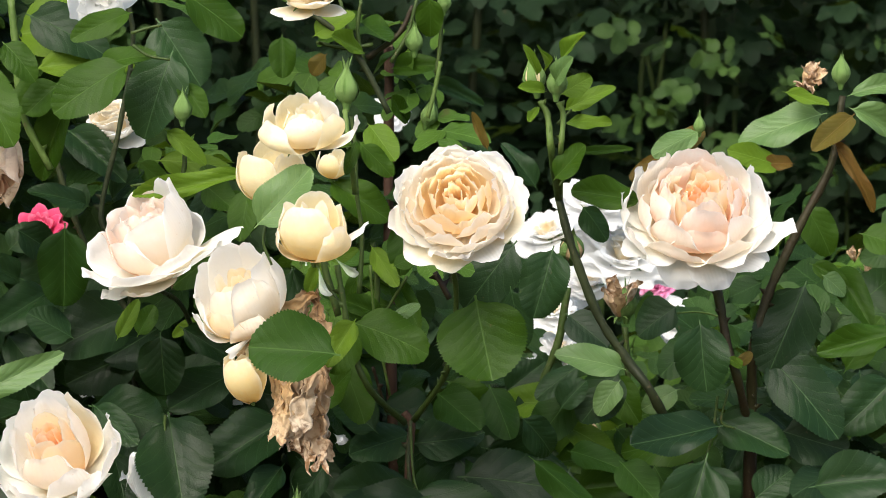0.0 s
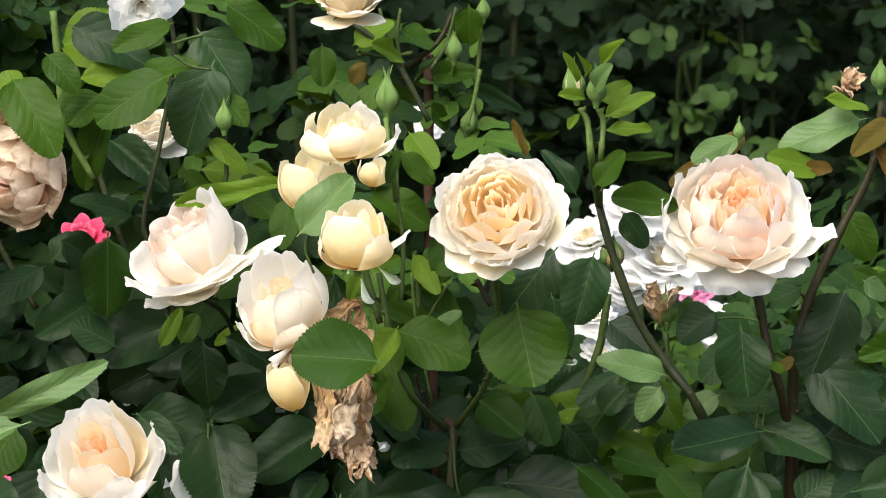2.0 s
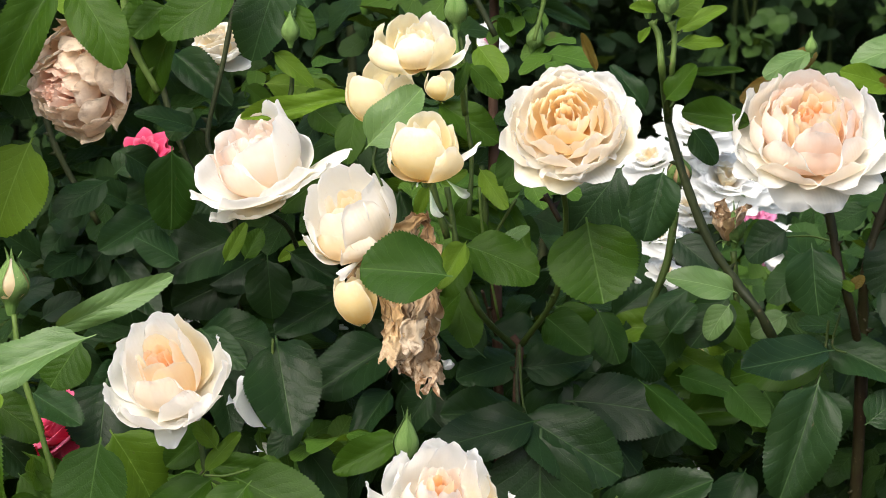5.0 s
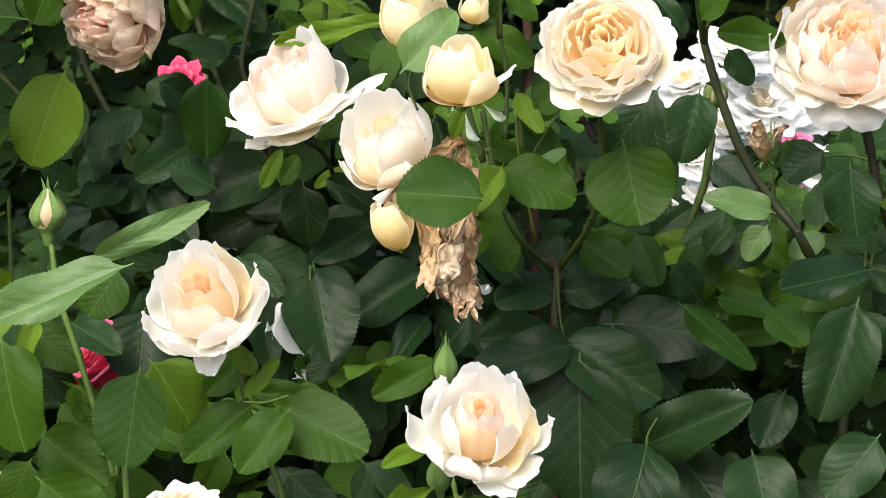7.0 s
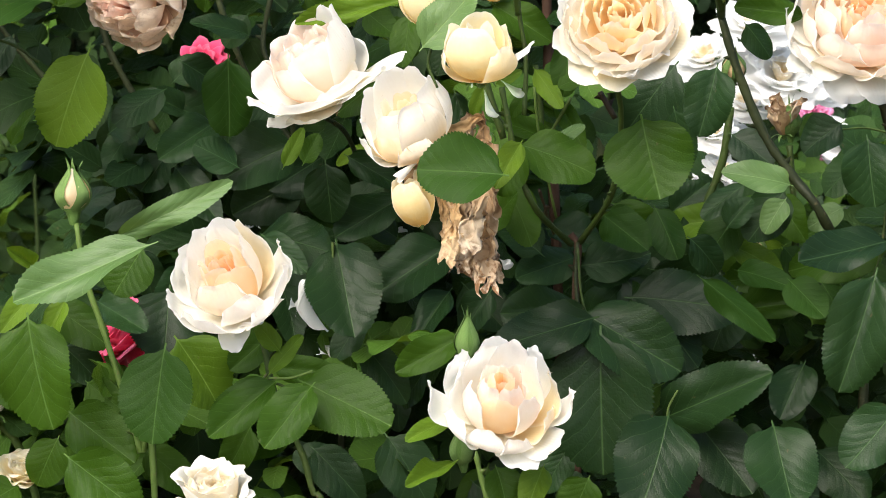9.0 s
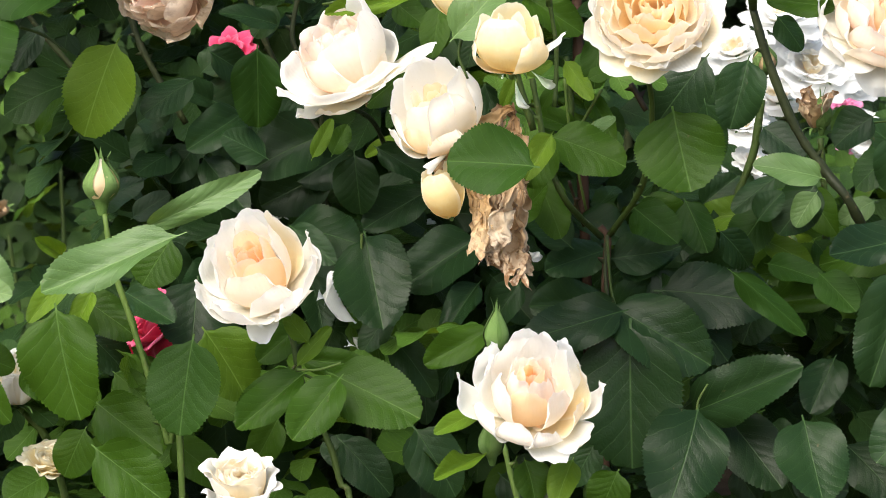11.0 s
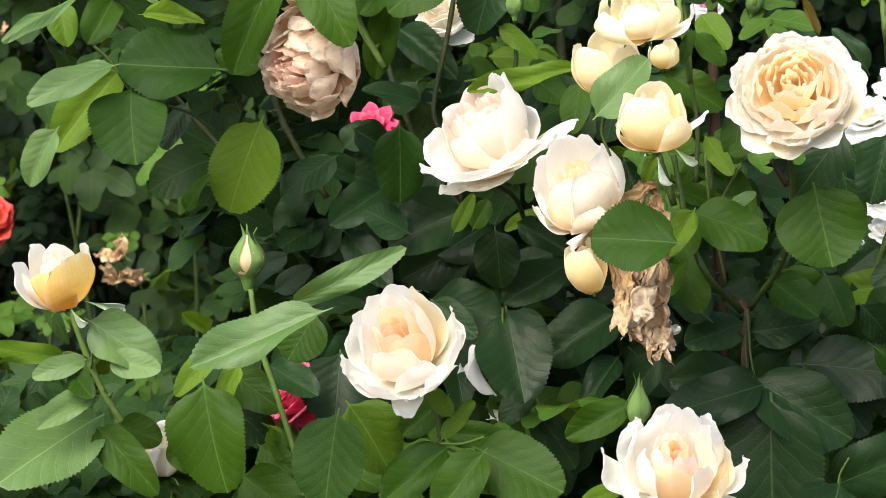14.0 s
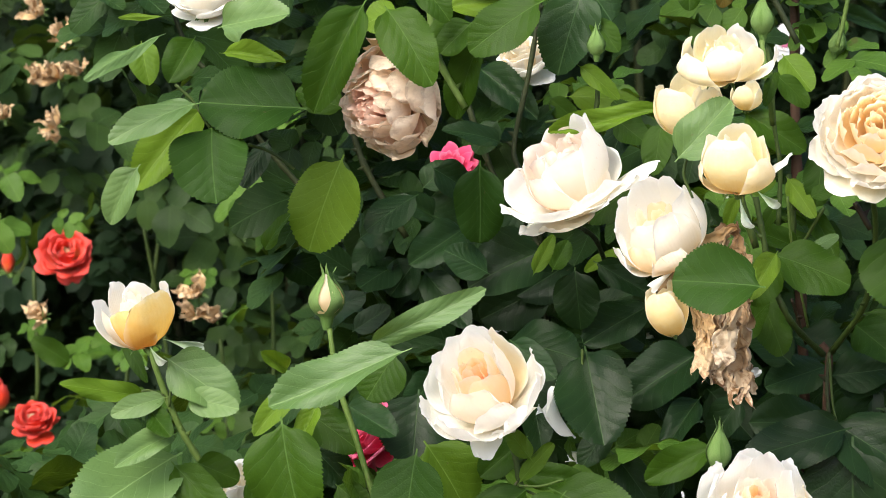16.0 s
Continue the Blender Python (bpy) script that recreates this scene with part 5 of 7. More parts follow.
cane(main, "green", 0.0011, 0.0009, (-0.249, 1.809, 0.995), (-0.236, 1.809, 0.990), (-0.224, 1.809, 0.992), thorns=0)
cane(main, "green", 0.0012, 0.0009, (-0.216, 1.935, 1.081), (-0.216, 1.933, 1.067), (-0.212, 1.929, 1.041), thorns=0)
cane(main, "green", 0.0011, 0.0009, (-0.068, 1.842, 1.148), (-0.063, 1.843, 1.163), (-0.043, 1.843, 1.159), thorns=0)
cane(main, "green", 0.0011, 0.0009, (0.007, 1.871, 1.140), (0.016, 1.873, 1.165), (0.026, 1.874, 1.173), thorns=0)
cane(main, "green", 0.0012, 0.0009, (0.218, 1.977, 1.090), (0.214, 1.975, 1.059), (0.205, 1.972, 1.031), thorns=0)
cane(main, "green", 0.0010, 0.0008, (0.227, 1.978, 1.095), (0.221, 1.976, 1.070), (0.232, 1.975, 1.064), thorns=0)
cane(main, "green", 0.0014, 0.0011, (-0.516, 1.865, 1.299), (-0.503, 1.865, 1.286), (-0.489, 1.864, 1.263), thorns=0)
cane(main, "green", 0.0014, 0.0011, (-0.468, 1.896, 1.250), (-0.450, 1.898, 1.243), (-0.433, 1.899, 1.230), thorns=0)
cane(main, "green", 0.0012, 0.0010, (-0.549, 1.932, 1.038), (-0.547, 1.934, 1.056), (-0.545, 1.936, 1.072), thorns=0)
cane(main, "green", 0.0012, 0.0010, (-0.553, 1.933, 1.047), (-0.566, 1.931, 1.052), (-0.575, 1.930, 1.048), thorns=0)
cane(main, "green", 0.0012, 0.0009, (0.089, 1.912, 1.261), (0.097, 1.913, 1.274), (0.107, 1.914, 1.286), thorns=0)
cane(main, "green", 0.0012, 0.0009, (0.087, 1.916, 1.308), (0.093, 1.917, 1.314), (0.098, 1.917, 1.319), thorns=0)
cane(main, "green", 0.0012, 0.0009, (0.308, 1.994, 1.287), (0.303, 1.996, 1.300), (0.298, 1.997, 1.312), thorns=0)
cane(main, "green", 0.0012, 0.0010, (0.205, 2.015, 1.291), (0.202, 2.014, 1.283), (0.199, 2.014, 1.279), thorns=0)
cane(main, "green", 0.0013, 0.0010, (-0.125, 1.770, 1.242), (-0.127, 1.769, 1.230), (-0.121, 1.767, 1.214), thorns=0)
cane(main, "green", 0.0012, 0.0009, (-0.238, 1.912, 1.261), (-0.208, 1.912, 1.265), (-0.196, 1.912, 1.261), thorns=0)
cane(main, "green", 0.0013, 0.0010, (-0.234, 1.901, 1.368), (-0.222, 1.900, 1.360), (-0.206, 1.900, 1.357), thorns=0)
cane(main, "green", 0.0013, 0.0010, (-0.235, 1.902, 1.377), (-0.222, 1.902, 1.381), (-0.212, 1.902, 1.383), thorns=0)
cane(main, "green", 0.0017, 0.0019, (-0.087, 2.130, 1.405), (-0.079, 2.128, 1.376), (-0.066, 2.126, 1.352), thorns=1)
cane(main, "green", 0.0017, 0.0019, (-0.022, 2.130, 1.405), (-0.030, 2.128, 1.376), (-0.044, 2.126, 1.352), thorns=1)
cane(main, "green", 0.0017, 0.0019, (-0.100, 2.129, 1.386), (-0.088, 2.127, 1.371), (-0.073, 2.126, 1.361), thorns=1)
cane(main, "green", 0.0017, 0.0019, (-0.001, 2.129, 1.386), (-0.003, 2.127, 1.362), (-0.006, 2.125, 1.343), thorns=1)
cane(main, "green", 0.0017, 0.0019, (-0.107, 2.127, 1.369), (-0.083, 2.127, 1.364), (-0.059, 2.127, 1.367), thorns=1)
cane(main, "green", 0.0017, 0.0019, (-0.069, 2.130, 1.405), (-0.072, 2.128, 1.376), (-0.064, 2.125, 1.343), thorns=1)

# ---------------------------------------------------------------- single leaves of the peach bushes
leaf(main, "mid", (-0.242, 1.895, 1.351), (-0.292, 1.877, 1.323), 0.039)
leaf(main, "dark", (-0.211, 1.943, 1.357), (-0.230, 1.919, 1.303), 0.045)
leaf(main, "dark", (-0.221, 1.978, 1.383), (-0.189, 1.966, 1.336), 0.044)
leaf(main, "mid", (-0.195, 1.940, 1.405), (-0.153, 1.940, 1.376), 0.030)
leaf(main, "mid", (-0.333, 1.920, 1.368), (-0.309, 1.907, 1.346), 0.022)
leaf(main, "mid", (-0.298, 1.942, 1.337), (-0.321, 1.932, 1.316), 0.027)
leaf(main, "mid", (-0.295, 1.964, 1.319), (-0.319, 1.956, 1.265), 0.028)
leaf(main, "dark", (-0.300, 2.027, 1.297), (-0.256, 1.995, 1.267), 0.029)
leaf(main, "mid", (-0.247, 1.972, 1.392), (-0.288, 1.953, 1.377), 0.021)
leaf(main, "dark", (-0.335, 2.068, 1.390), (-0.275, 2.045, 1.365), 0.038)
leaf(main, "light", (-0.327, 2.054, 1.349), (-0.255, 2.052, 1.360), 0.024)
leaf(main, "mid", (-0.260, 1.922, 1.353), (-0.222, 1.898, 1.365), 0.019)
leaf(main, "light", (-0.151, 1.897, 1.270), (-0.234, 1.894, 1.252), 0.016)
leaf(main, "pale", (-0.1282, 1.7600, 1.2455), (-0.0917, 1.7632, 1.2819), 0.032)
leaf(main, "mid", (-0.084, 1.931, 1.262), (-0.041, 1.917, 1.237), 0.027)
leaf(main, "light", (-0.055, 1.912, 1.306), (-0.036, 1.893, 1.282), 0.022)
leaf(main, "mid", (-0.063, 1.958, 1.291), (-0.039, 1.931, 1.270), 0.016)
leaf(main, "mid", (-0.135, 2.114, 1.372), (-0.134, 2.105, 1.340), 0.022)
leaf(main, "mid", (-0.011, 2.101, 1.404), (-0.011, 2.106, 1.372), 0.022)
leaf(main, "dark", (-0.034, 2.202, 1.342), (-0.007, 2.186, 1.305), 0.023)
leaf(main, "dark", (-0.012, 2.196, 1.334), (0.038, 2.196, 1.318), 0.015)
leaf(main, "forest", (-0.078, 1.722, 1.157), (-0.135, 1.727, 1.162), 0.048)
leaf(main, "mid", (-0.062, 1.833, 1.164), (-0.010, 1.824, 1.146), 0.037)
leaf(main, "mid", (0.025, 1.837, 1.178), (0.036, 1.824, 1.123), 0.061)
leaf(main, "light", (-0.064, 1.781, 1.171), (-0.081, 1.758, 1.145), 0.017)
leaf(main, "mid", (-0.079, 1.946, 1.122), (-0.059, 1.924, 1.078), 0.030)
leaf(main, "forest", (-0.295, 1.952, 1.222), (-0.297, 1.953, 1.163), 0.039)
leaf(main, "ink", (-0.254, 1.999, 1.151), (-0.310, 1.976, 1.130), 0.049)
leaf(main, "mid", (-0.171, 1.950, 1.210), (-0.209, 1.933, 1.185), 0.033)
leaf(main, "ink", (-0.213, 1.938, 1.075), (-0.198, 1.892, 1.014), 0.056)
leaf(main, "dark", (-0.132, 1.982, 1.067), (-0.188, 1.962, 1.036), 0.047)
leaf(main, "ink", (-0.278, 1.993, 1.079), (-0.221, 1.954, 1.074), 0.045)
leaf(main, "dark", (0.084, 1.937, 1.207), (0.070, 1.923, 1.159), 0.036)
leaf(main, "deep", (0.057, 2.100, 1.197), (0.017, 2.091, 1.148), 0.042)
leaf(main, "mid", (0.150, 1.941, 1.248), (0.099, 1.936, 1.257), 0.024)
leaf(main, "dark", (0.114, 2.017, 1.236), (0.134, 2.017, 1.211), 0.021)
leaf(main, "mid", (0.191, 2.085, 1.148), (0.160, 2.076, 1.141), 0.028)
leaf(main, "pale", (0.133, 1.879, 1.126), (0.090, 1.862, 1.141), 0.023)
leaf(main, "dark", (0.139, 2.000, 1.103), (0.111, 1.988, 1.067), 0.035)
leaf(main, "deep", (0.285, 1.981, 1.173), (0.257, 1.968, 1.108), 0.047)
leaf(main, "dark", (0.200, 1.938, 1.149), (0.204, 1.929, 1.100), 0.040)
leaf(main, "dark", (0.263, 1.982, 1.117), (0.311, 1.946, 1.067), 0.044)
leaf(main, "mid", (0.340, 1.862, 1.154), (0.279, 1.863, 1.140), 0.022)
leaf(main, "mid", (0.216, 1.990, 1.057), (0.142, 1.993, 1.046), 0.040)
leaf(main, "dark", (0.222, 1.990, 1.068), (0.275, 1.971, 1.045), 0.035)
leaf(main, "dark", (0.206, 1.986, 1.030), (0.216, 1.979, 0.985), 0.047)
leaf(main, "deep", (0.277, 2.006, 1.056), (0.326, 1.998, 1.041), 0.040)
leaf(main, "dark", (0.232, 2.037, 1.086), (0.267, 2.023, 1.075), 0.022)
leaf(main, "mid", (0.306, 2.102, 1.229), (0.326, 2.090, 1.195), 0.029)
leaf(main, "pale", (0.297, 1.996, 1.312), (0.234, 1.984, 1.293), 0.031, 20)
leaf(main, "pale", (0.199, 1.977, 1.299), (0.165, 1.955, 1.285), 0.019)
leaf(main, "bronze", (0.195, 2.001, 1.283), (0.149, 1.975, 1.267), 0.019)
leaf(main, "bronze", (0.321, 1.981, 1.311), (0.287, 1.946, 1.288), 0.019)
leaf(main, "bronze", (0.205, 1.999, 1.301), (0.183, 1.980, 1.287), 0.017)
leaf(main, "bronze", (0.307, 1.972, 1.292), (0.341, 1.950, 1.246), 0.011)
leaf(main, "pale", (0.307, 1.881, 1.332), (0.344, 1.876, 1.344), 0.015)
leaf(main, "pale", (0.306, 1.865, 1.320), (0.344, 1.873, 1.301), 0.020)
leaf(main, "mid", (0.322, 1.910, 1.224), (0.353, 1.894, 1.215), 0.025)
leaf(main, "light", (0.263, 1.984, 1.273), (0.228, 1.963, 1.288), 0.021)
leaf(main, "light", (0.272, 1.984, 1.330), (0.304, 1.985, 1.319), 0.012)
leaf(main, "bronze", (0.276, 1.989, 1.274), (0.252, 1.980, 1.274), 0.013)
leaf(main, "light", (0.096, 1.941, 1.319), (0.132, 1.939, 1.338), 0.013)
leaf(main, "light", (0.091, 1.903, 1.332), (0.112, 1.903, 1.345), 0.016)
leaf(main, "light", (0.091, 1.900, 1.356), (0.102, 1.872, 1.378), 0.012)
leaf(main, "light", (0.097, 1.948, 1.308), (0.128, 1.924, 1.311), 0.012)
leaf(main, "mid", (0.086, 1.898, 1.269), (0.108, 1.892, 1.293), 0.019)
leaf(main, "mid", (0.108, 1.954, 1.285), (0.148, 1.952, 1.288), 0.007)
leaf(main, "dark", (0.073, 2.005, 1.256), (0.049, 2.007, 1.291), 0.016)
leaf(main, "bronze", (0.034, 1.955, 1.288), (0.022, 1.956, 1.316), 0.007)
leaf(main, "mid", (-0.027, 1.941, 1.233), (-0.034, 1.917, 1.196), 0.025)
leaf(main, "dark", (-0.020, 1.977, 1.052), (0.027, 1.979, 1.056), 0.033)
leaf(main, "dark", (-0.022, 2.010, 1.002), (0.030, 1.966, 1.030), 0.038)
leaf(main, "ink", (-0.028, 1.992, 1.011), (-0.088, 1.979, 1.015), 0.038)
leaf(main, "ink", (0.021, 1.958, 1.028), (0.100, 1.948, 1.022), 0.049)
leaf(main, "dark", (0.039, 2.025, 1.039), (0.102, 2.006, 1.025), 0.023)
leaf(main, "mid", (0.104, 2.026, 1.004), (0.169, 2.018, 1.015), 0.029)
leaf(main, "dark", (0.358, 1.996, 1.097), (0.317, 1.979, 1.062), 0.038)
leaf(main, "deep", (0.293, 1.933, 1.026), (0.355, 1.912, 1.039), 0.036)
leaf(main, "ink", (-0.224, 1.979, 1.135), (-0.221, 1.973, 1.091), 0.035)
leaf(main, "dark", (-0.170, 2.015, 1.103), (-0.220, 1.990, 1.078), 0.034)
leaf(main, "dark", (-0.318, 2.006, 1.169), (-0.354, 1.967, 1.149), 0.033)
leaf(main, "mid", (-0.155, 2.002, 1.218), (-0.167, 1.996, 1.251), 0.021)
leaf(main, "deep", (-0.182, 2.008, 1.255), (-0.197, 1.964, 1.226), 0.021)
leaf(main, "ink", (-0.345, 1.992, 1.134), (-0.309, 1.961, 1.097), 0.028)
leaf(main, "dark", (-0.205, 1.990, 1.141), (-0.164, 1.982, 1.117), 0.021)
leaf(main, "dark", (-0.119, 1.990, 1.188), (-0.100, 1.977, 1.136), 0.023)
leaf(main, "dark", (0.266, 2.086, 1.065), (0.235, 2.042, 1.020), 0.034)
leaf(main, "forest", (0.104, 2.019, 1.084), (0.075, 2.000, 1.050), 0.033)
leaf(main, "dark", (-0.056, 1.998, 1.060), (-0.088, 2.006, 1.086), 0.028)
leaf(main, "forest", (-0.002, 1.966, 1.092), (0.029, 1.935, 1.070), 0.032)
leaf(main, "dark", (0.055, 2.085, 1.079), (0.083, 2.085, 1.103), 0.025)
leaf(main, "mid", (0.330, 2.100, 1.178), (0.352, 2.058, 1.144), 0.025)
leaf(main, "mid", (0.355, 2.186, 1.085), (0.384, 2.187, 1.130), 0.026)
leaf(main, "mid", (0.309, 2.084, 1.184), (0.335, 2.071, 1.171), 0.015)
leaf(main, "light", (-0.106, 2.113, 1.376), (-0.077, 2.104, 1.395), 0.020)
leaf(main, "mid", (-0.070, 2.158, 1.391), (-0.108, 2.148, 1.371), 0.018)
leaf(main, "light", (-0.068, 2.111, 1.362), (-0.091, 2.087, 1.376), 0.017)
leaf(main, "mid", (-0.031, 2.155, 1.301), (-0.045, 2.141, 1.324), 0.015)
leaf(main, "dark", (0.003, 2.205, 1.292), (0.042, 2.185, 1.277), 0.015)
leaf(main, "mid", (-0.050, 1.934, 1.159), (-0.080, 1.922, 1.177), 0.018)
leaf(main, "mid", (-0.037, 1.950, 1.183), (-0.019, 1.911, 1.161), 0.016)
leaf(main, "light", (-0.054, 1.934, 1.211), (-0.036, 1.906, 1.188), 0.015)
leaf(side, "light", (-0.405, 1.939, 1.229), (-0.433, 1.924, 1.165), 0.054)
leaf(main, "pale", (-0.359, 1.808, 1.108), (-0.277, 1.799, 1.143), 0.020, 25)
leaf(main, "pale", (-0.339, 1.777, 1.103), (-0.429, 1.762, 1.064), 0.034, 20)
leaf(main, "mid", (-0.351, 1.842, 1.091), (-0.372, 1.834, 1.060), 0.040)
leaf(side, "light", (-0.431, 1.866, 1.066), (-0.459, 1.834, 1.034), 0.019)
leaf(side, "mid", (-0.431, 1.808, 1.042), (-0.417, 1.787, 0.968), 0.055)
leaf(side, "mid", (-0.434, 1.915, 1.037), (-0.391, 1.903, 1.010), 0.030)
leaf(side, "mid", (-0.403, 1.880, 0.983), (-0.377, 1.871, 0.964), 0.023)
leaf(main, "forest", (-0.334, 1.822, 1.016), (-0.344, 1.803, 0.952), 0.053)
leaf(main, "light", (-0.333, 1.891, 1.011), (-0.302, 1.888, 0.962), 0.047)
leaf(side, "mid", (-0.413, 1.861, 0.963), (-0.363, 1.838, 0.930), 0.041)
leaf(side, "mid", (-0.401, 1.794, 0.943), (-0.352, 1.788, 0.905), 0.043)
leaf(main, "mid", (-0.359, 1.877, 0.929), (-0.322, 1.863, 0.904), 0.028)
leaf(main, "mid", (-0.251, 1.801, 0.996), (-0.296, 1.780, 0.960), 0.028)
leaf(main, "mid", (-0.221, 1.775, 0.997), (-0.252, 1.751, 0.958), 0.033)
leaf(main, "mid", (-0.225, 1.804, 0.995), (-0.163, 1.779, 0.969), 0.048)
leaf(main, "mid", (-0.261, 1.909, 0.987), (-0.210, 1.895, 0.984), 0.021)
leaf(main, "mid", (-0.257, 1.863, 1.023), (-0.287, 1.840, 1.001), 0.028)
leaf(main, "light", (-0.117, 1.732, 0.983), (-0.147, 1.707, 0.974), 0.014)
leaf(main, "light", (-0.117, 1.745, 0.948), (-0.147, 1.696, 0.945), 0.014)
# low leaves in the tone with shade in its colour
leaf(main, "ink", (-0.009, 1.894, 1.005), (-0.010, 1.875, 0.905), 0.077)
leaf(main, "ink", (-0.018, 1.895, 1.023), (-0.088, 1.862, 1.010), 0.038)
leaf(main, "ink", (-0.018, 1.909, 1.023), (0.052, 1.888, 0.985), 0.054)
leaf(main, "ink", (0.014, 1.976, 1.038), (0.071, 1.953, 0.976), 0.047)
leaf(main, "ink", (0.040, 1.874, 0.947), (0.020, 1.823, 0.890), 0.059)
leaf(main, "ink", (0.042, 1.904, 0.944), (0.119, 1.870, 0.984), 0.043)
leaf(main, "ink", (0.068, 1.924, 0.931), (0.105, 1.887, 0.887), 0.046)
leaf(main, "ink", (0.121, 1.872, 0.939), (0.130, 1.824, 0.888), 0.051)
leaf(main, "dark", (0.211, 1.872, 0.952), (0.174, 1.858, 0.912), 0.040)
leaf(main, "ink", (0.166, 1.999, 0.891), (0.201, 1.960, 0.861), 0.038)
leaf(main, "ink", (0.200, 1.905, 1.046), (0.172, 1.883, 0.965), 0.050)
leaf(main, "dark", (-0.129, 1.968, 1.033), (-0.155, 1.935, 1.002), 0.023)
leaf(main, "mid", (-0.117, 1.882, 1.012), (-0.166, 1.874, 0.989), 0.025)
leaf(main, "dark", (-0.193, 1.945, 0.994), (-0.161, 1.925, 0.959), 0.028)
leaf(main, "dark", (-0.015, 1.987, 1.040), (0.028, 1.976, 1.064), 0.033)
leaf(main, "ink", (-0.352, 1.966, 1.038), (-0.355, 1.941, 0.987), 0.056)
leaf(main, "dark", (-0.236, 1.939, 0.913), (-0.199, 1.919, 0.880), 0.033)
leaf(main, "dark", (-0.177, 1.939, 0.921), (-0.146, 1.918, 0.879), 0.042)
leaf(main, "mid", (-0.086, 1.756, 0.940), (-0.078, 1.745, 0.914), 0.025)
leaf(main, "light", (-0.053, 1.751, 0.941), (-0.065, 1.730, 0.917), 0.021)
leaf(main, "mid", (-0.021, 1.861, 0.905), (-0.035, 1.852, 0.877), 0.031)
leaf(main, "ink", (0.151, 1.964, 0.969), (0.130, 1.935, 0.934), 0.033)
leaf(side, "mid", (-0.465, 1.884, 0.902), (-0.491, 1.863, 0.890), 0.032)
leaf(side, "mid", (-0.374, 1.879, 1.351), (-0.413, 1.857, 1.281), 0.038)
leaf(side, "forest", (-0.425, 1.870, 1.279), (-0.499, 1.874, 1.282), 0.058)
leaf(side, "forest", (-0.488, 1.860, 1.263), (-0.481, 1.826, 1.215), 0.055)
leaf(side, "pale", (-0.501, 1.849, 1.284), (-0.557, 1.816, 1.268), 0.026)
leaf(side, "light", (-0.516, 1.930, 1.273), (-0.558, 1.889, 1.225), 0.037)
leaf(side, "pale", (-0.543, 1.839, 1.236), (-0.568, 1.832, 1.198), 0.025)
leaf(side, "pale", (-0.472, 1.849, 1.343), (-0.418, 1.821, 1.352), 0.031)
leaf(side, "light", (-0.481, 1.891, 1.321), (-0.434, 1.880, 1.316), 0.015)
leaf(side, "mid", (-0.510, 1.903, 1.331), (-0.522, 1.872, 1.303), 0.028)
leaf(side, "pale", (-0.516, 1.815, 1.337), (-0.558, 1.765, 1.316), 0.013)
leaf(side, "light", (-0.538, 1.854, 1.330), (-0.530, 1.837, 1.304), 0.022)
leaf(side, "light", (-0.525, 1.859, 1.351), (-0.559, 1.861, 1.353), 0.005)
leaf(side, "deep", (-0.470, 1.973, 1.245), (-0.486, 1.949, 1.215), 0.019)
leaf(side, "mid", (-0.400, 1.925, 1.276), (-0.435, 1.925, 1.290), 0.025)
leaf(main, "mid", (-0.348, 1.859, 1.349), (-0.314, 1.826, 1.306), 0.037)
leaf(side, "pale", (-0.522, 1.842, 1.089), (-0.471, 1.837, 1.054), 0.039, roll=-12)
leaf(side, "light", (-0.551, 1.852, 1.061), (-0.602, 1.817, 1.077), 0.016)
leaf(side, "pale", (-0.532, 1.847, 1.060), (-0.567, 1.827, 1.054), 0.018)
leaf(side, "pale", (-0.528, 1.852, 1.030), (-0.558, 1.810, 1.022), 0.022)
leaf(side, "mid", (-0.542, 1.846, 1.051), (-0.521, 1.822, 1.035), 0.018)
leaf(side, "pale", (-0.5340, 1.8711, 1.0080), (-0.5913, 1.7989, 0.9769), 0.062, shape=0)
leaf(side, "mid", (-0.566, 1.877, 1.097), (-0.549, 1.855, 1.076), 0.011)
leaf(side, "mid", (-0.525, 1.857, 1.003), (-0.4798, 1.8320, 0.9633), 0.030)
leaf(side, "light", (-0.416, 1.866, 1.049), (-0.432, 1.853, 1.017), 0.018)
leaf(side, "dark", (-0.404, 1.945, 1.035), (-0.363, 1.912, 1.018), 0.028)
leaf(side, "mid", (-0.465, 1.932, 1.165), (-0.447, 1.915, 1.193), 0.014)
leaf(side, "light", (-0.361, 1.969, 1.348), (-0.388, 1.970, 1.340), 0.028)
leaf(main, "mid", (-0.314, 1.960, 1.338), (-0.331, 1.943, 1.317), 0.023)
leaf(main, "dark", (-0.283, 1.976, 1.243), (-0.315, 1.948, 1.259), 0.019)
leaf(main, "light", (0.070, 1.873, 1.347), (0.063, 1.858, 1.367), 0.007)
leaf(main, "light", (0.077, 1.893, 1.350), (0.074, 1.865, 1.368), 0.007)
leaf(main, "pale", (0.084, 1.872, 1.342), (0.090, 1.851, 1.358), 0.016)
leaf(main, "light", (0.076, 1.889, 1.334), (0.059, 1.877, 1.339), 0.010)
leaf(main, "light", (0.071, 1.899, 1.321), (0.064, 1.886, 1.311), 0.007)
leaf(main, "mid", (-0.200, 1.939, 1.338), (-0.182, 1.924, 1.315), 0.018)
leaf(main, "light", (-0.211, 1.935, 1.301), (-0.182, 1.926, 1.279), 0.014)
leaf(main, "light", (-0.227, 2.038, 1.274), (-0.174, 2.028, 1.272), 0.021)
leaf(main, "mid", (-0.187, 1.986, 1.256), (-0.165, 1.975, 1.238), 0.023)
leaf(main, "mid", (-0.152, 1.959, 1.253), (-0.158, 1.939, 1.217), 0.023)
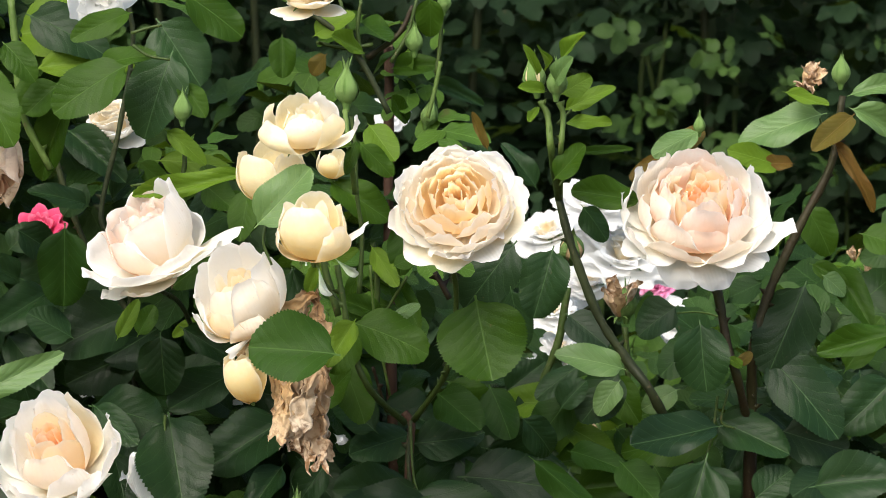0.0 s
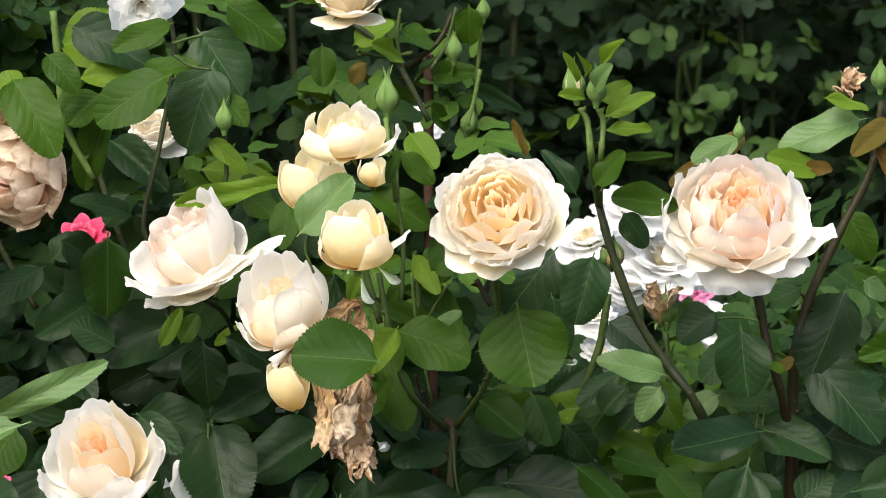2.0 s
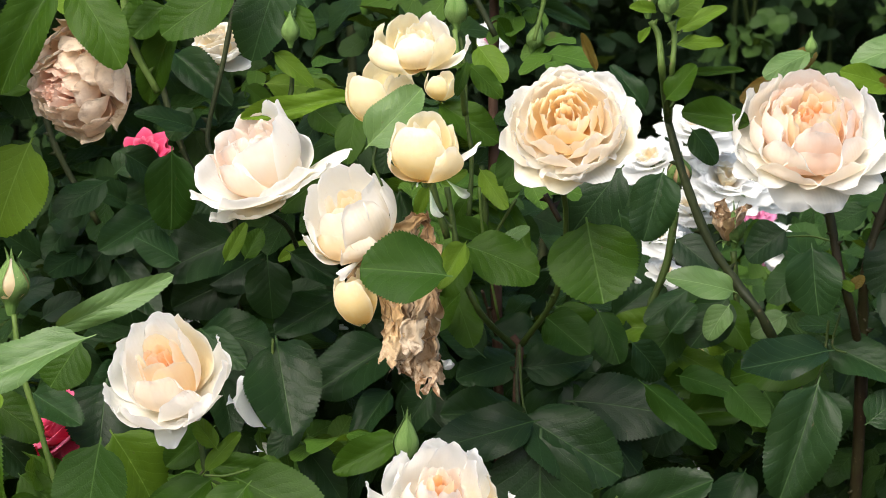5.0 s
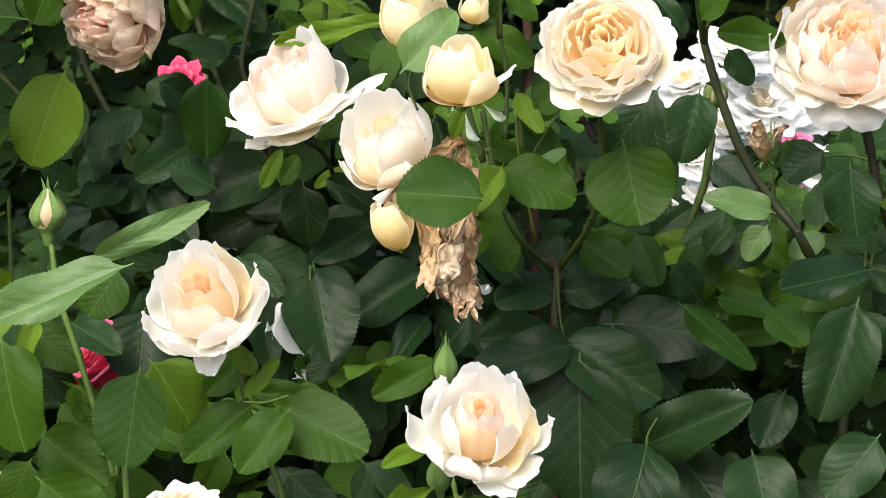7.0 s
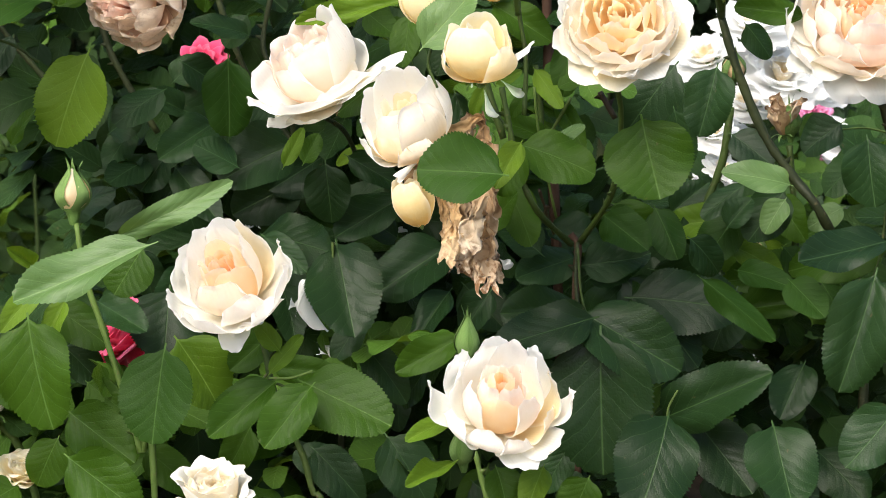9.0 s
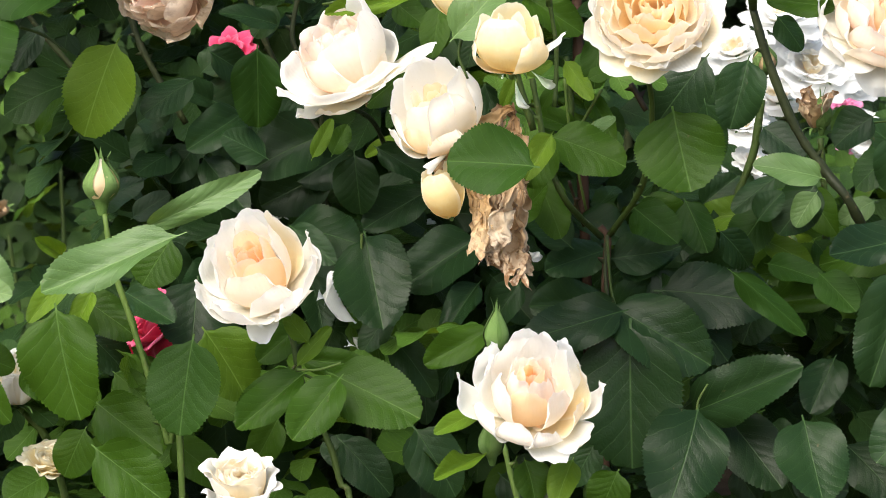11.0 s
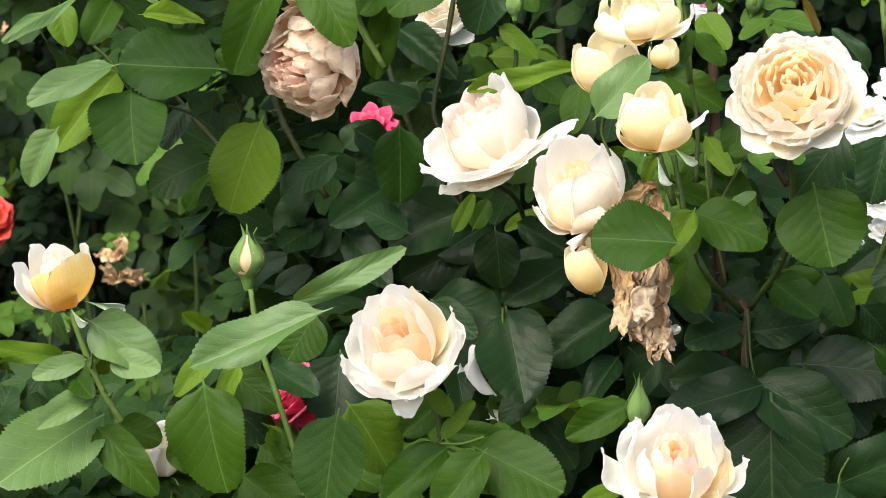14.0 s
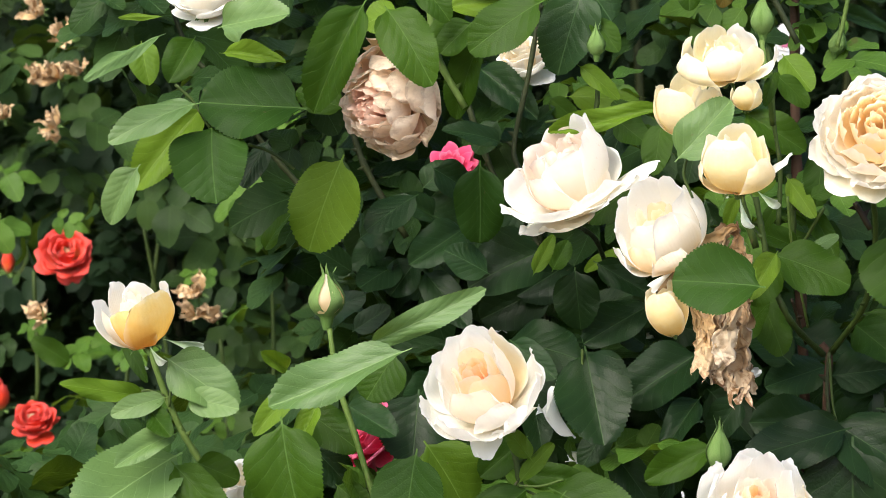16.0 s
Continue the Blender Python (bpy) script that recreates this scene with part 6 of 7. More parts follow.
leaf(main, "bronze", (-0.098, 2.096, 1.358), (-0.110, 2.102, 1.342), 0.015)
leaf(main, "mid", (-0.041, 2.158, 1.347), (-0.006, 2.133, 1.353), 0.020)
leaf(main, "mid", (-0.070, 2.166, 1.386), (-0.044, 2.123, 1.366), 0.025)
leaf(main, "dark", (0.056, 2.032, 1.166), (0.065, 2.032, 1.119), 0.026)
leaf(main, "deep", (0.106, 2.076, 1.142), (0.136, 2.055, 1.120), 0.029)
leaf(main, "pale", (0.139, 1.983, 1.099), (0.122, 1.974, 1.076), 0.020)
leaf(main, "dark", (0.107, 1.998, 1.110), (0.074, 1.984, 1.089), 0.019)
leaf(main, "forest", (0.039, 2.011, 1.090), (0.055, 1.985, 1.057), 0.029)
leaf(main, "dark", (0.065, 1.965, 1.072), (0.091, 1.971, 1.045), 0.026)
leaf(main, "mid", (0.007, 2.022, 1.093), (0.045, 2.017, 1.065), 0.029)
leaf(main, "dark", (-0.029, 2.028, 1.050), (-0.075, 1.999, 1.040), 0.033)
leaf(main, "dark", (-0.097, 1.997, 1.028), (-0.120, 1.988, 0.997), 0.026)
leaf(main, "dark", (0.155, 2.021, 1.024), (0.127, 2.024, 0.995), 0.029)
leaf(main, "forest", (0.170, 1.986, 1.030), (0.187, 1.970, 1.001), 0.028)
leaf(main, "dark", (0.250, 1.972, 1.010), (0.277, 1.974, 1.032), 0.028)
leaf(main, "deep", (0.315, 1.989, 1.029), (0.279, 1.956, 1.017), 0.028)
leaf(main, "light", (0.104, 2.030, 1.055), (0.135, 2.000, 1.046), 0.022)
leaf(main, "mid", (-0.172, 1.987, 1.247), (-0.190, 1.992, 1.274), 0.019)
leaf(main, "mid", (-0.245, 2.038, 1.271), (-0.222, 2.036, 1.253), 0.017)
leaf(main, "dark", (-0.351, 2.033, 1.203), (-0.332, 2.036, 1.221), 0.024)
leaf(main, "dark", (-0.293, 2.053, 1.252), (-0.311, 2.047, 1.229), 0.022)
leaf(main, "dark", (-0.269, 2.043, 1.243), (-0.248, 2.028, 1.267), 0.019)
leaf(main, "dark", (0.095, 1.985, 1.080), (0.113, 1.985, 1.102), 0.021)
leaf(main, "forest", (0.104, 1.990, 1.043), (0.141, 1.953, 1.039), 0.021)
leaf(main, "forest", (0.142, 1.959, 1.038), (0.165, 1.928, 1.016), 0.028)
leaf(main, "deep", (0.100, 1.993, 1.024), (0.081, 1.986, 0.979), 0.038)
leaf(main, "mid", (0.162, 1.990, 1.000), (0.180, 1.990, 1.032), 0.023)
leaf(main, "forest", (0.143, 2.027, 1.054), (0.165, 2.015, 1.028), 0.022)
leaf(main, "deep", (0.212, 1.951, 1.069), (0.143, 1.921, 1.057), 0.034)
leaf(main, "forest", (0.073, 1.907, 1.048), (0.128, 1.903, 1.003), 0.020)
leaf(main, "dark", (-0.201, 1.994, 1.011), (-0.224, 1.982, 0.977), 0.024)
leaf(main, "mid", (-0.095, 1.920, 1.093), (-0.068, 1.906, 1.121), 0.023)
leaf(side, "dark", (-0.388, 2.024, 1.164), (-0.402, 1.994, 1.140), 0.024)
leaf(main, "dark", (-0.343, 2.035, 1.176), (-0.365, 2.009, 1.197), 0.024)
leaf(main, "dark", (-0.359, 2.014, 1.142), (-0.378, 2.007, 1.115), 0.029)
leaf(main, "dark", (-0.336, 2.019, 1.154), (-0.306, 1.991, 1.134), 0.024)
leaf(side, "deep", (-0.405, 2.028, 1.118), (-0.379, 1.993, 1.145), 0.019)
leaf(side, "deep", (-0.416, 2.051, 1.082), (-0.386, 2.049, 1.101), 0.020)
leaf(main, "dark", (-0.255, 2.004, 1.066), (-0.219, 2.017, 1.078), 0.024)
leaf(main, "dark", (-0.272, 1.957, 1.083), (-0.238, 1.932, 1.059), 0.023)
leaf(main, "dark", (-0.174, 2.033, 1.070), (-0.199, 2.009, 1.092), 0.024)
leaf(main, "dark", (-0.215, 2.034, 1.099), (-0.182, 2.028, 1.113), 0.024)
leaf(main, "dark", (-0.345, 2.014, 1.048), (-0.362, 1.970, 1.028), 0.024)
leaf(side, "light", (-0.447, 1.908, 1.072), (-0.456, 1.874, 1.090), 0.014)
leaf(main, "dark", (-0.149, 1.946, 0.973), (-0.172, 1.951, 0.945), 0.023)
leaf(main, "dark", (-0.218, 1.938, 0.899), (-0.254, 1.938, 0.913), 0.028)
leaf(main, "dark", (-0.038, 1.906, 0.917), (-0.056, 1.896, 0.888), 0.027)
leaf(main, "mid", (-0.283, 1.898, 0.941), (-0.302, 1.893, 0.907), 0.027)
leaf(side, "mid", (-0.432, 1.885, 0.937), (-0.450, 1.879, 0.903), 0.032)
leaf(side, "deep", (-0.439, 1.998, 1.101), (-0.399, 1.986, 1.121), 0.024)
leaf(side, "dark", (-0.400, 2.003, 1.165), (-0.374, 1.991, 1.184), 0.029)
leaf(side, "dark", (-0.373, 2.008, 1.141), (-0.396, 1.972, 1.132), 0.029)
leaf(main, "dark", (-0.294, 1.963, 1.140), (-0.323, 1.953, 1.160), 0.028)
leaf(main, "dark", (-0.353, 1.978, 1.199), (-0.386, 1.949, 1.180), 0.028)
leaf(main, "dark", (-0.334, 1.978, 1.221), (-0.304, 1.987, 1.202), 0.028)
leaf(side, "dark", (-0.420, 2.056, 1.131), (-0.446, 2.044, 1.152), 0.022)
leaf(side, "mid", (-0.942, 2.970, 0.912), (-0.978, 2.953, 0.944), 0.029)
leaf(side, "mid", (-0.470, 1.861, 0.993), (-0.447, 1.873, 0.968), 0.027)
leaf(side, "dark", (-0.430, 1.929, 1.002), (-0.402, 1.923, 0.975), 0.028)
leaf(main, "dark", (-0.355, 2.032, 1.184), (-0.318, 2.034, 1.165), 0.034)
leaf(main, "dark", (-0.341, 2.079, 1.142), (-0.371, 2.092, 1.159), 0.029)
leaf(main, "light", (-0.352, 2.113, 1.376), (-0.278, 2.095, 1.386), 0.054)
leaf(main, "deep", (0.249, 2.059, 1.077), (0.287, 2.044, 1.056), 0.029, -5)
leaf(main, "dark", (0.057, 2.112, 1.092), (0.099, 2.103, 1.091), 0.031, -18)
leaf(main, "mid", (0.079, 2.168, 1.040), (0.103, 2.153, 0.995), 0.037, 21)
leaf(main, "light", (0.148, 2.119, 1.042), (0.116, 2.107, 1.025), 0.021, -20)
leaf(main, "pale", (0.194, 2.081, 1.079), (0.166, 2.075, 1.066), 0.021)
leaf(main, "mid", (0.139, 2.148, 1.081), (0.115, 2.110, 1.048), 0.029, 17)
leaf(main, "dark", (0.040, 2.063, 1.078), (0.007, 2.043, 1.060), 0.027, -13)
leaf(main, "deep", (0.089, 2.071, 1.019), (0.071, 2.039, 0.976), 0.041, -29)
leaf(main, "mid", (0.158, 2.057, 1.030), (0.097, 2.024, 1.032), 0.036, 19)
leaf(main, "mid", (0.142, 2.072, 1.089), (0.156, 2.042, 1.063), 0.028, 30)
leaf(main, "mid", (0.320, 2.080, 1.063), (0.338, 2.069, 1.039), 0.022, -14)
leaf(main, "dark", (0.334, 2.133, 1.088), (0.272, 2.095, 1.074), 0.046, 27)
leaf(main, "light", (0.095, 2.057, 1.074), (0.049, 2.063, 1.072), 0.030)
leaf(main, "dark", (0.313, 2.094, 1.002), (0.350, 2.055, 1.003), 0.036, -23)
leaf(main, "dark", (0.309, 2.054, 1.001), (0.353, 2.021, 0.996), 0.035, -8)
leaf(main, "deep", (0.351, 2.140, 1.079), (0.385, 2.130, 1.073), 0.025, 2)
leaf(main, "dark", (0.325, 2.068, 1.026), (0.283, 2.052, 0.999), 0.035, 9)
leaf(main, "dark", (0.106, 2.078, 1.054), (0.065, 2.057, 1.028), 0.032, -22)
leaf(main, "dark", (0.257, 2.090, 1.018), (0.249, 2.066, 0.988), 0.021, 22)
leaf(main, "mid", (0.130, 2.177, 1.012), (0.177, 2.149, 0.998), 0.040, 5)
leaf(main, "deep", (0.038, 2.129, 1.056), (0.008, 2.130, 1.009), 0.041, -7)
leaf(main, "dark", (0.353, 2.107, 1.088), (0.355, 2.087, 1.048), 0.028, -10)
leaf(main, "dark", (0.070, 2.140, 1.055), (0.077, 2.147, 0.994), 0.039, 18)
leaf(main, "dark", (0.056, 2.132, 1.074), (0.044, 2.109, 1.016), 0.048, 22)
leaf(main, "dark", (-0.192, 2.129, 0.850), (-0.188, 2.112, 0.792), 0.045, -5)
leaf(main, "dark", (0.109, 2.046, 0.900), (0.130, 2.021, 0.884), 0.019, -3)
leaf(main, "dark", (-0.106, 2.085, 0.933), (-0.133, 2.074, 0.910), 0.028, -13)
leaf(main, "mid", (0.039, 2.075, 0.932), (-0.013, 2.061, 0.905), 0.040, 14)
leaf(main, "dark", (0.067, 2.065, 1.080), (0.086, 2.058, 1.046), 0.028, 2)
leaf(main, "dark", (0.079, 2.127, 1.001), (0.123, 2.105, 0.970), 0.034, 4)
leaf(main, "dark", (0.116, 2.086, 0.855), (0.134, 2.078, 0.812), 0.035, 30)
leaf(main, "dark", (-0.064, 2.118, 0.984), (-0.094, 2.092, 0.953), 0.027, -28)
leaf(main, "dark", (-0.048, 2.082, 0.986), (-0.091, 2.040, 0.973), 0.035, 14)
leaf(main, "dark", (-0.034, 2.145, 0.872), (-0.079, 2.119, 0.858), 0.037, -30)
leaf(main, "dark", (-0.164, 2.104, 1.075), (-0.127, 2.102, 1.070), 0.031, 23)
leaf(main, "dark", (-0.005, 2.099, 1.032), (-0.041, 2.103, 1.013), 0.026, -5)
leaf(main, "dark", (-0.184, 2.060, 0.882), (-0.238, 2.031, 0.866), 0.036, -7)
leaf(main, "mid", (-0.106, 2.060, 0.866), (-0.124, 2.053, 0.817), 0.035, -7)
leaf(main, "deep", (0.083, 2.141, 0.838), (0.101, 2.132, 0.812), 0.027, 23)
leaf(main, "mid", (0.104, 2.063, 1.070), (0.105, 2.048, 1.028), 0.032, 16)
leaf(main, "mid", (-0.034, 2.172, 1.028), (-0.001, 2.142, 1.006), 0.029, -22)
leaf(main, "dark", (-0.065, 2.053, 1.027), (-0.090, 2.058, 0.988), 0.036, 30)
leaf(main, "mid", (-0.046, 2.117, 0.837), (-0.010, 2.116, 0.816), 0.033, 23)
leaf(main, "dark", (-0.121, 2.108, 1.015), (-0.088, 2.083, 0.982), 0.039, 4)
leaf(main, "mid", (0.147, 2.167, 1.042), (0.184, 2.134, 1.000), 0.039, 9)
leaf(main, "deep", (-0.187, 2.139, 1.078), (-0.157, 2.139, 1.053), 0.027, 5)
leaf(main, "dark", (0.194, 2.172, 0.951), (0.223, 2.149, 0.921), 0.038, 26)
leaf(main, "deep", (-0.184, 2.112, 0.941), (-0.182, 2.088, 0.898), 0.027, 7)
leaf(main, "dark", (-0.049, 2.099, 1.064), (0.000, 2.090, 1.049), 0.035, -15)
leaf(main, "dark", (0.059, 2.128, 0.912), (0.013, 2.117, 0.885), 0.041, 2)
leaf(main, "deep", (0.128, 2.080, 0.846), (0.170, 2.063, 0.839), 0.034, 9)
leaf(main, "dark", (-0.082, 2.122, 0.852), (-0.113, 2.109, 0.824), 0.035, 10)
leaf(main, "mid", (0.097, 2.042, 0.911), (0.052, 2.017, 0.897), 0.039, -11)
leaf(main, "dark", (-0.115, 2.038, 0.860), (-0.080, 2.011, 0.835), 0.033, 22)
leaf(main, "mid", (0.182, 2.154, 1.051), (0.129, 2.123, 1.033), 0.035, -19)
leaf(main, "dark", (0.054, 2.104, 0.956), (0.072, 2.086, 0.915), 0.038, 11)
leaf(main, "deep", (0.062, 2.078, 1.015), (0.019, 2.068, 0.986), 0.043, -2)
leaf(main, "dark", (-0.044, 2.034, 0.866), (-0.014, 2.017, 0.843), 0.023, -12)
leaf(main, "dark", (-0.271, 2.143, 1.046), (-0.304, 2.095, 1.031), 0.036, -8)
leaf(main, "dark", (-0.273, 2.060, 1.027), (-0.256, 2.025, 0.992), 0.028, -24)
leaf(main, "deep", (-0.339, 2.118, 1.045), (-0.298, 2.130, 1.030), 0.036, -11)
leaf(main, "deep", (-0.263, 2.140, 1.127), (-0.233, 2.120, 1.115), 0.021, -28)
leaf(main, "dark", (-0.347, 2.108, 1.053), (-0.399, 2.098, 1.034), 0.037, 18)
leaf(main, "dark", (-0.243, 2.078, 1.052), (-0.210, 2.058, 1.038), 0.021, 2)
leaf(side, "deep", (-0.388, 2.046, 1.060), (-0.381, 2.056, 1.019), 0.028, 4)
leaf(main, "deep", (-0.230, 2.096, 1.136), (-0.276, 2.051, 1.111), 0.049, -1)
leaf(main, "dark", (-0.277, 2.093, 1.055), (-0.243, 2.066, 1.020), 0.031, 25)
leaf(main, "deep", (-0.224, 2.151, 1.067), (-0.187, 2.116, 1.046), 0.035, 24)
leaf(main, "dark", (-0.221, 2.121, 1.065), (-0.182, 2.130, 1.047), 0.029, 7)
leaf(main, "dark", (-0.223, 2.100, 1.038), (-0.248, 2.070, 1.016), 0.028, 26)
leaf(main, "dark", (-0.294, 2.148, 1.086), (-0.328, 2.126, 1.071), 0.024, 25)
leaf(main, "dark", (-0.307, 2.112, 1.060), (-0.340, 2.084, 1.042), 0.029, 27)
leaf(main, "dark", (-0.234, 2.175, 1.180), (-0.248, 2.168, 1.146), 0.031, -13)
leaf(main, "dark", (-0.343, 2.122, 1.062), (-0.394, 2.096, 1.048), 0.046, 17)
leaf(main, "ink", (-0.259, 2.071, 1.112), (-0.311, 2.054, 1.089), 0.045, -15)
leaf(main, "deep", (-0.314, 2.105, 1.124), (-0.267, 2.064, 1.113), 0.028, -25)
leaf(side, "deep", (-0.363, 2.160, 1.114), (-0.328, 2.130, 1.105), 0.026, -23)
leaf(main, "dark", (-0.273, 2.063, 1.179), (-0.306, 2.050, 1.173), 0.029, -18)
leaf(main, "dark", (-0.294, 2.159, 1.060), (-0.263, 2.145, 1.031), 0.031, -18)
leaf(main, "dark", (-0.273, 2.081, 1.203), (-0.223, 2.047, 1.205), 0.027, 4)
leaf(main, "deep", (-0.193, 2.154, 1.120), (-0.216, 2.123, 1.068), 0.052, -10)
leaf(main, "dark", (-0.210, 2.116, 1.200), (-0.174, 2.119, 1.181), 0.031, -7)
leaf(main, "dark", (-0.182, 2.071, 1.181), (-0.150, 2.081, 1.166), 0.027, 16)
leaf(main, "deep", (-0.233, 2.191, 1.168), (-0.274, 2.161, 1.150), 0.029, -22)
leaf(side, "dark", (-0.362, 2.116, 1.103), (-0.352, 2.114, 1.058), 0.034, 29)
leaf(main, "dark", (-0.339, 2.195, 1.171), (-0.285, 2.184, 1.141), 0.041, 22)
leaf(side, "mid", (-0.490, 2.076, 0.971), (-0.500, 2.031, 0.938), 0.036, -3)
leaf(side, "dark", (-0.440, 2.048, 0.895), (-0.479, 2.029, 0.876), 0.037, 6)
leaf(main, "mid", (-0.313, 2.100, 0.928), (-0.277, 2.073, 0.933), 0.025, -29)
leaf(side, "mid", (-0.471, 2.119, 0.841), (-0.514, 2.104, 0.824), 0.041, -15)
leaf(main, "dark", (-0.325, 2.041, 0.876), (-0.275, 2.031, 0.848), 0.044, -18)
leaf(main, "dark", (-0.341, 2.007, 0.921), (-0.337, 1.994, 0.863), 0.036, -18)
leaf(main, "mid", (-0.273, 2.022, 0.907), (-0.301, 1.974, 0.901), 0.028, 12)
leaf(side, "dark", (-0.371, 2.118, 0.961), (-0.342, 2.109, 0.924), 0.032, 6)
leaf(side, "mid", (-0.436, 2.058, 0.881), (-0.458, 2.047, 0.851), 0.026, 6)
leaf(main, "mid", (-0.298, 2.102, 0.861), (-0.288, 2.079, 0.804), 0.052, -21)

# ---------------------------------------------------------------- white, pink and red roses behind
rose(white, "open", ("cream", "snow", "snow", "snow"), (0.111, 2.611, 1.164), (-0.21, -0.44, 0.87), 0.0438, "white rose with loose open petals")
rose(white, "open", ("cream", "snow", "snow", "snow"), (0.150, 2.494, 1.204), (0.11, -0.34, 0.93), 0.0442, "white rose with loose open petals")
rose(white, "open", ("cream", "snow", "snow", "snow"), (0.179, 2.509, 1.150), (0.15, -0.55, 0.82), 0.0532, "white rose with loose open petals")
rose(white, "open", ("cream", "snow", "snow", "snow"), (0.149, 2.567, 1.118), (0.00, -0.45, 0.89), 0.0372, "white rose with loose open petals")
rose(white, "half_open", ("cream", "snow", "snow", "snow"), (0.128, 2.603, 1.073), (-0.11, -0.45, 0.89), 0.0330, "white rose with loose open petals")
rose(white, "open", ("cream", "snow", "snow", "snow"), (0.118, 2.580, 1.041), (0.11, -0.45, 0.89), 0.0272, "white rose with loose open petals")
rose(white, "open", ("cream", "snow", "snow", "snow"), (0.239, 2.504, 1.088), (0.11, -0.45, 0.89), 0.0363, "white rose with loose open petals")
rose(white, "open", ("cream", "snow", "snow", "snow"), (0.092, 2.559, 1.032), (0.00, -0.45, 0.89), 0.0186, "white rose with loose open petals")
rose(white, "open", ("cream", "snow", "snow", "snow"), (0.219, 2.548, 1.133), (0.33, -0.48, 0.81), 0.0317, "white rose with loose open petals")
rose(white, "open", ("cream", "snow", "snow", "snow"), (0.250, 2.562, 1.061), (0.23, -0.49, 0.84), 0.0312, "white rose with loose open petals")
rose(white, "open", ("cream", "snow", "snow", "snow"), (0.107, 2.604, 1.080), (-0.21, -0.44, 0.87), 0.0280, "white rose with loose open petals")
rose(white, "open", ("cream", "snow", "snow", "snow"), (0.108, 2.562, 1.062), (0.00, -0.58, 0.81), 0.0236, "white rose with loose open petals")
rose(white, "half_open", ("cream", "snow", "snow", "snow"), (0.169, 2.532, 1.173), (0.11, -0.45, 0.89), 0.0320, "white rose with loose open petals")
rose(white, "open", ("cream", "snow", "snow", "snow"), (0.098, 2.258, 1.124), (0.14, -0.42, 0.90), 0.0255, "white rose with loose open petals")
rose(white, "open", ("cream", "snow", "snow", "snow"), (0.105, 2.253, 1.092), (0.14, -0.42, 0.90), 0.0215, "white rose with loose open petals")
rose(white, "open", ("cream", "snow", "snow", "snow"), (0.084, 2.248, 1.067), (0.14, -0.42, 0.90), 0.0161, "white rose with loose open petals")
rose(white, "open", ("cream", "snow", "snow", "snow"), (0.204, 2.264, 1.124), (0.14, -0.42, 0.90), 0.0188, "white rose with loose open petals")
rose(white, "open", ("orchid", "orchid", "orchid", "orchid"), (0.246, 2.885, 1.083), (0.00, -0.76, 0.65), 0.0206, "small orchid pink flower")
rose(white, "open", ("orchid", "orchid", "orchid", "orchid"), (0.248, 2.881, 1.034), (0.38, -0.86, 0.33), 0.0126, "small orchid pink flower")
rose(white, "open", ("snow", "snow", "snow", "snow"), (0.456, 2.678, 1.011), (0.00, -0.76, 0.65), 0.0115, "small white flower in the leaves")
rose(white, "open", ("orchid", "snow", "snow", "snow"), (-0.057, 2.702, 1.287), (0.00, -0.76, 0.65), 0.0255, "pale pink rose seen past a brown cane")
rose(pink, "open", ("pink", "pink", "pink", "pink"), (-0.335, 2.088, 1.212), (-0.12, -0.75, 0.65), 0.0245, "crimson pink rose behind dark leaves")
rose(pink, "open", ("red", "red", "red", "pink"), (-0.364, 2.161, 1.168), (-0.13, -0.87, 0.48), 0.0135, "orange red rose in shade")
rose(pink, "half_open", ("pink", "pink", "pink", "pink"), (-0.390, 1.998, 0.992), (-0.55, -0.38, 0.75), 0.0331, "crimson pink rose behind dark leaves")
rose(pink, "open", ("pink", "pink", "pink", "pink"), (-0.410, 2.004, 0.976), (-0.44, -0.86, 0.25), 0.0210, "crimson pink rose behind dark leaves")
loose_petal(white, "snow", (-0.244, 2.014, 1.047), (-0.22, -0.32, -0.92), 0.0627, 0.45)
loose_petal(white, "snow", (-0.251, 2.009, 1.017), (-0.78, -0.52, 0.35), 0.0206, 0.50)
loose_petal(white, "snow", (-0.240, 2.006, 0.989), (0.82, -0.40, -0.41), 0.0288, 0.80)
# white specks between the leaves, built with the petal shape
loose_petal(white, "snow", (0.122, 2.170, 0.933), (0.41, -0.71, -0.57), 0.0169, 0.80)
loose_petal(white, "snow", (-0.092, 2.073, 1.045), (0.57, -0.70, -0.44), 0.0164, 1.00)
loose_petal(white, "snow", (-0.335, 2.073, 1.134), (0.82, -0.37, 0.43), 0.0226, 0.50)
loose_petal(white, "snow", (-0.248, 2.118, 1.064), (0.73, -0.51, -0.45), 0.0226, 0.60)
loose_petal(white, "snow", (-0.186, 2.120, 1.055), (0.66, -0.45, 0.61), 0.0190, 0.50)
rose(white, "frilly", ("faded", "faded", "snow", "snow"), (-0.293, 2.128, 1.080), (-0.21, -0.84, 0.51), 0.0228, "greyish faded rose between the leaves", crumple=0.1)
rose(red, "half_open", ("yellow", "red", "red", "red"), (-0.969, 3.076, 1.027), (0.22, -0.76, 0.62), 0.0427, "scarlet rose with a yellow heart")
rose(red, "half_open", ("yellow", "red", "red", "red"), (-0.996, 2.998, 0.824), (0.09, -0.56, 0.83), 0.0349, "orange scarlet rose low on the bush")
rose(red, "egg", ("red", "red", "red", "red"), (-1.103, 3.256, 0.989), (0.04, -0.21, 0.98), 0.0367, "orange scarlet bud")
rose(red, "egg", ("red", "red", "red", "red"), (-1.118, 3.233, 0.806), (0.04, -0.21, 0.98), 0.0508, "orange scarlet bud")
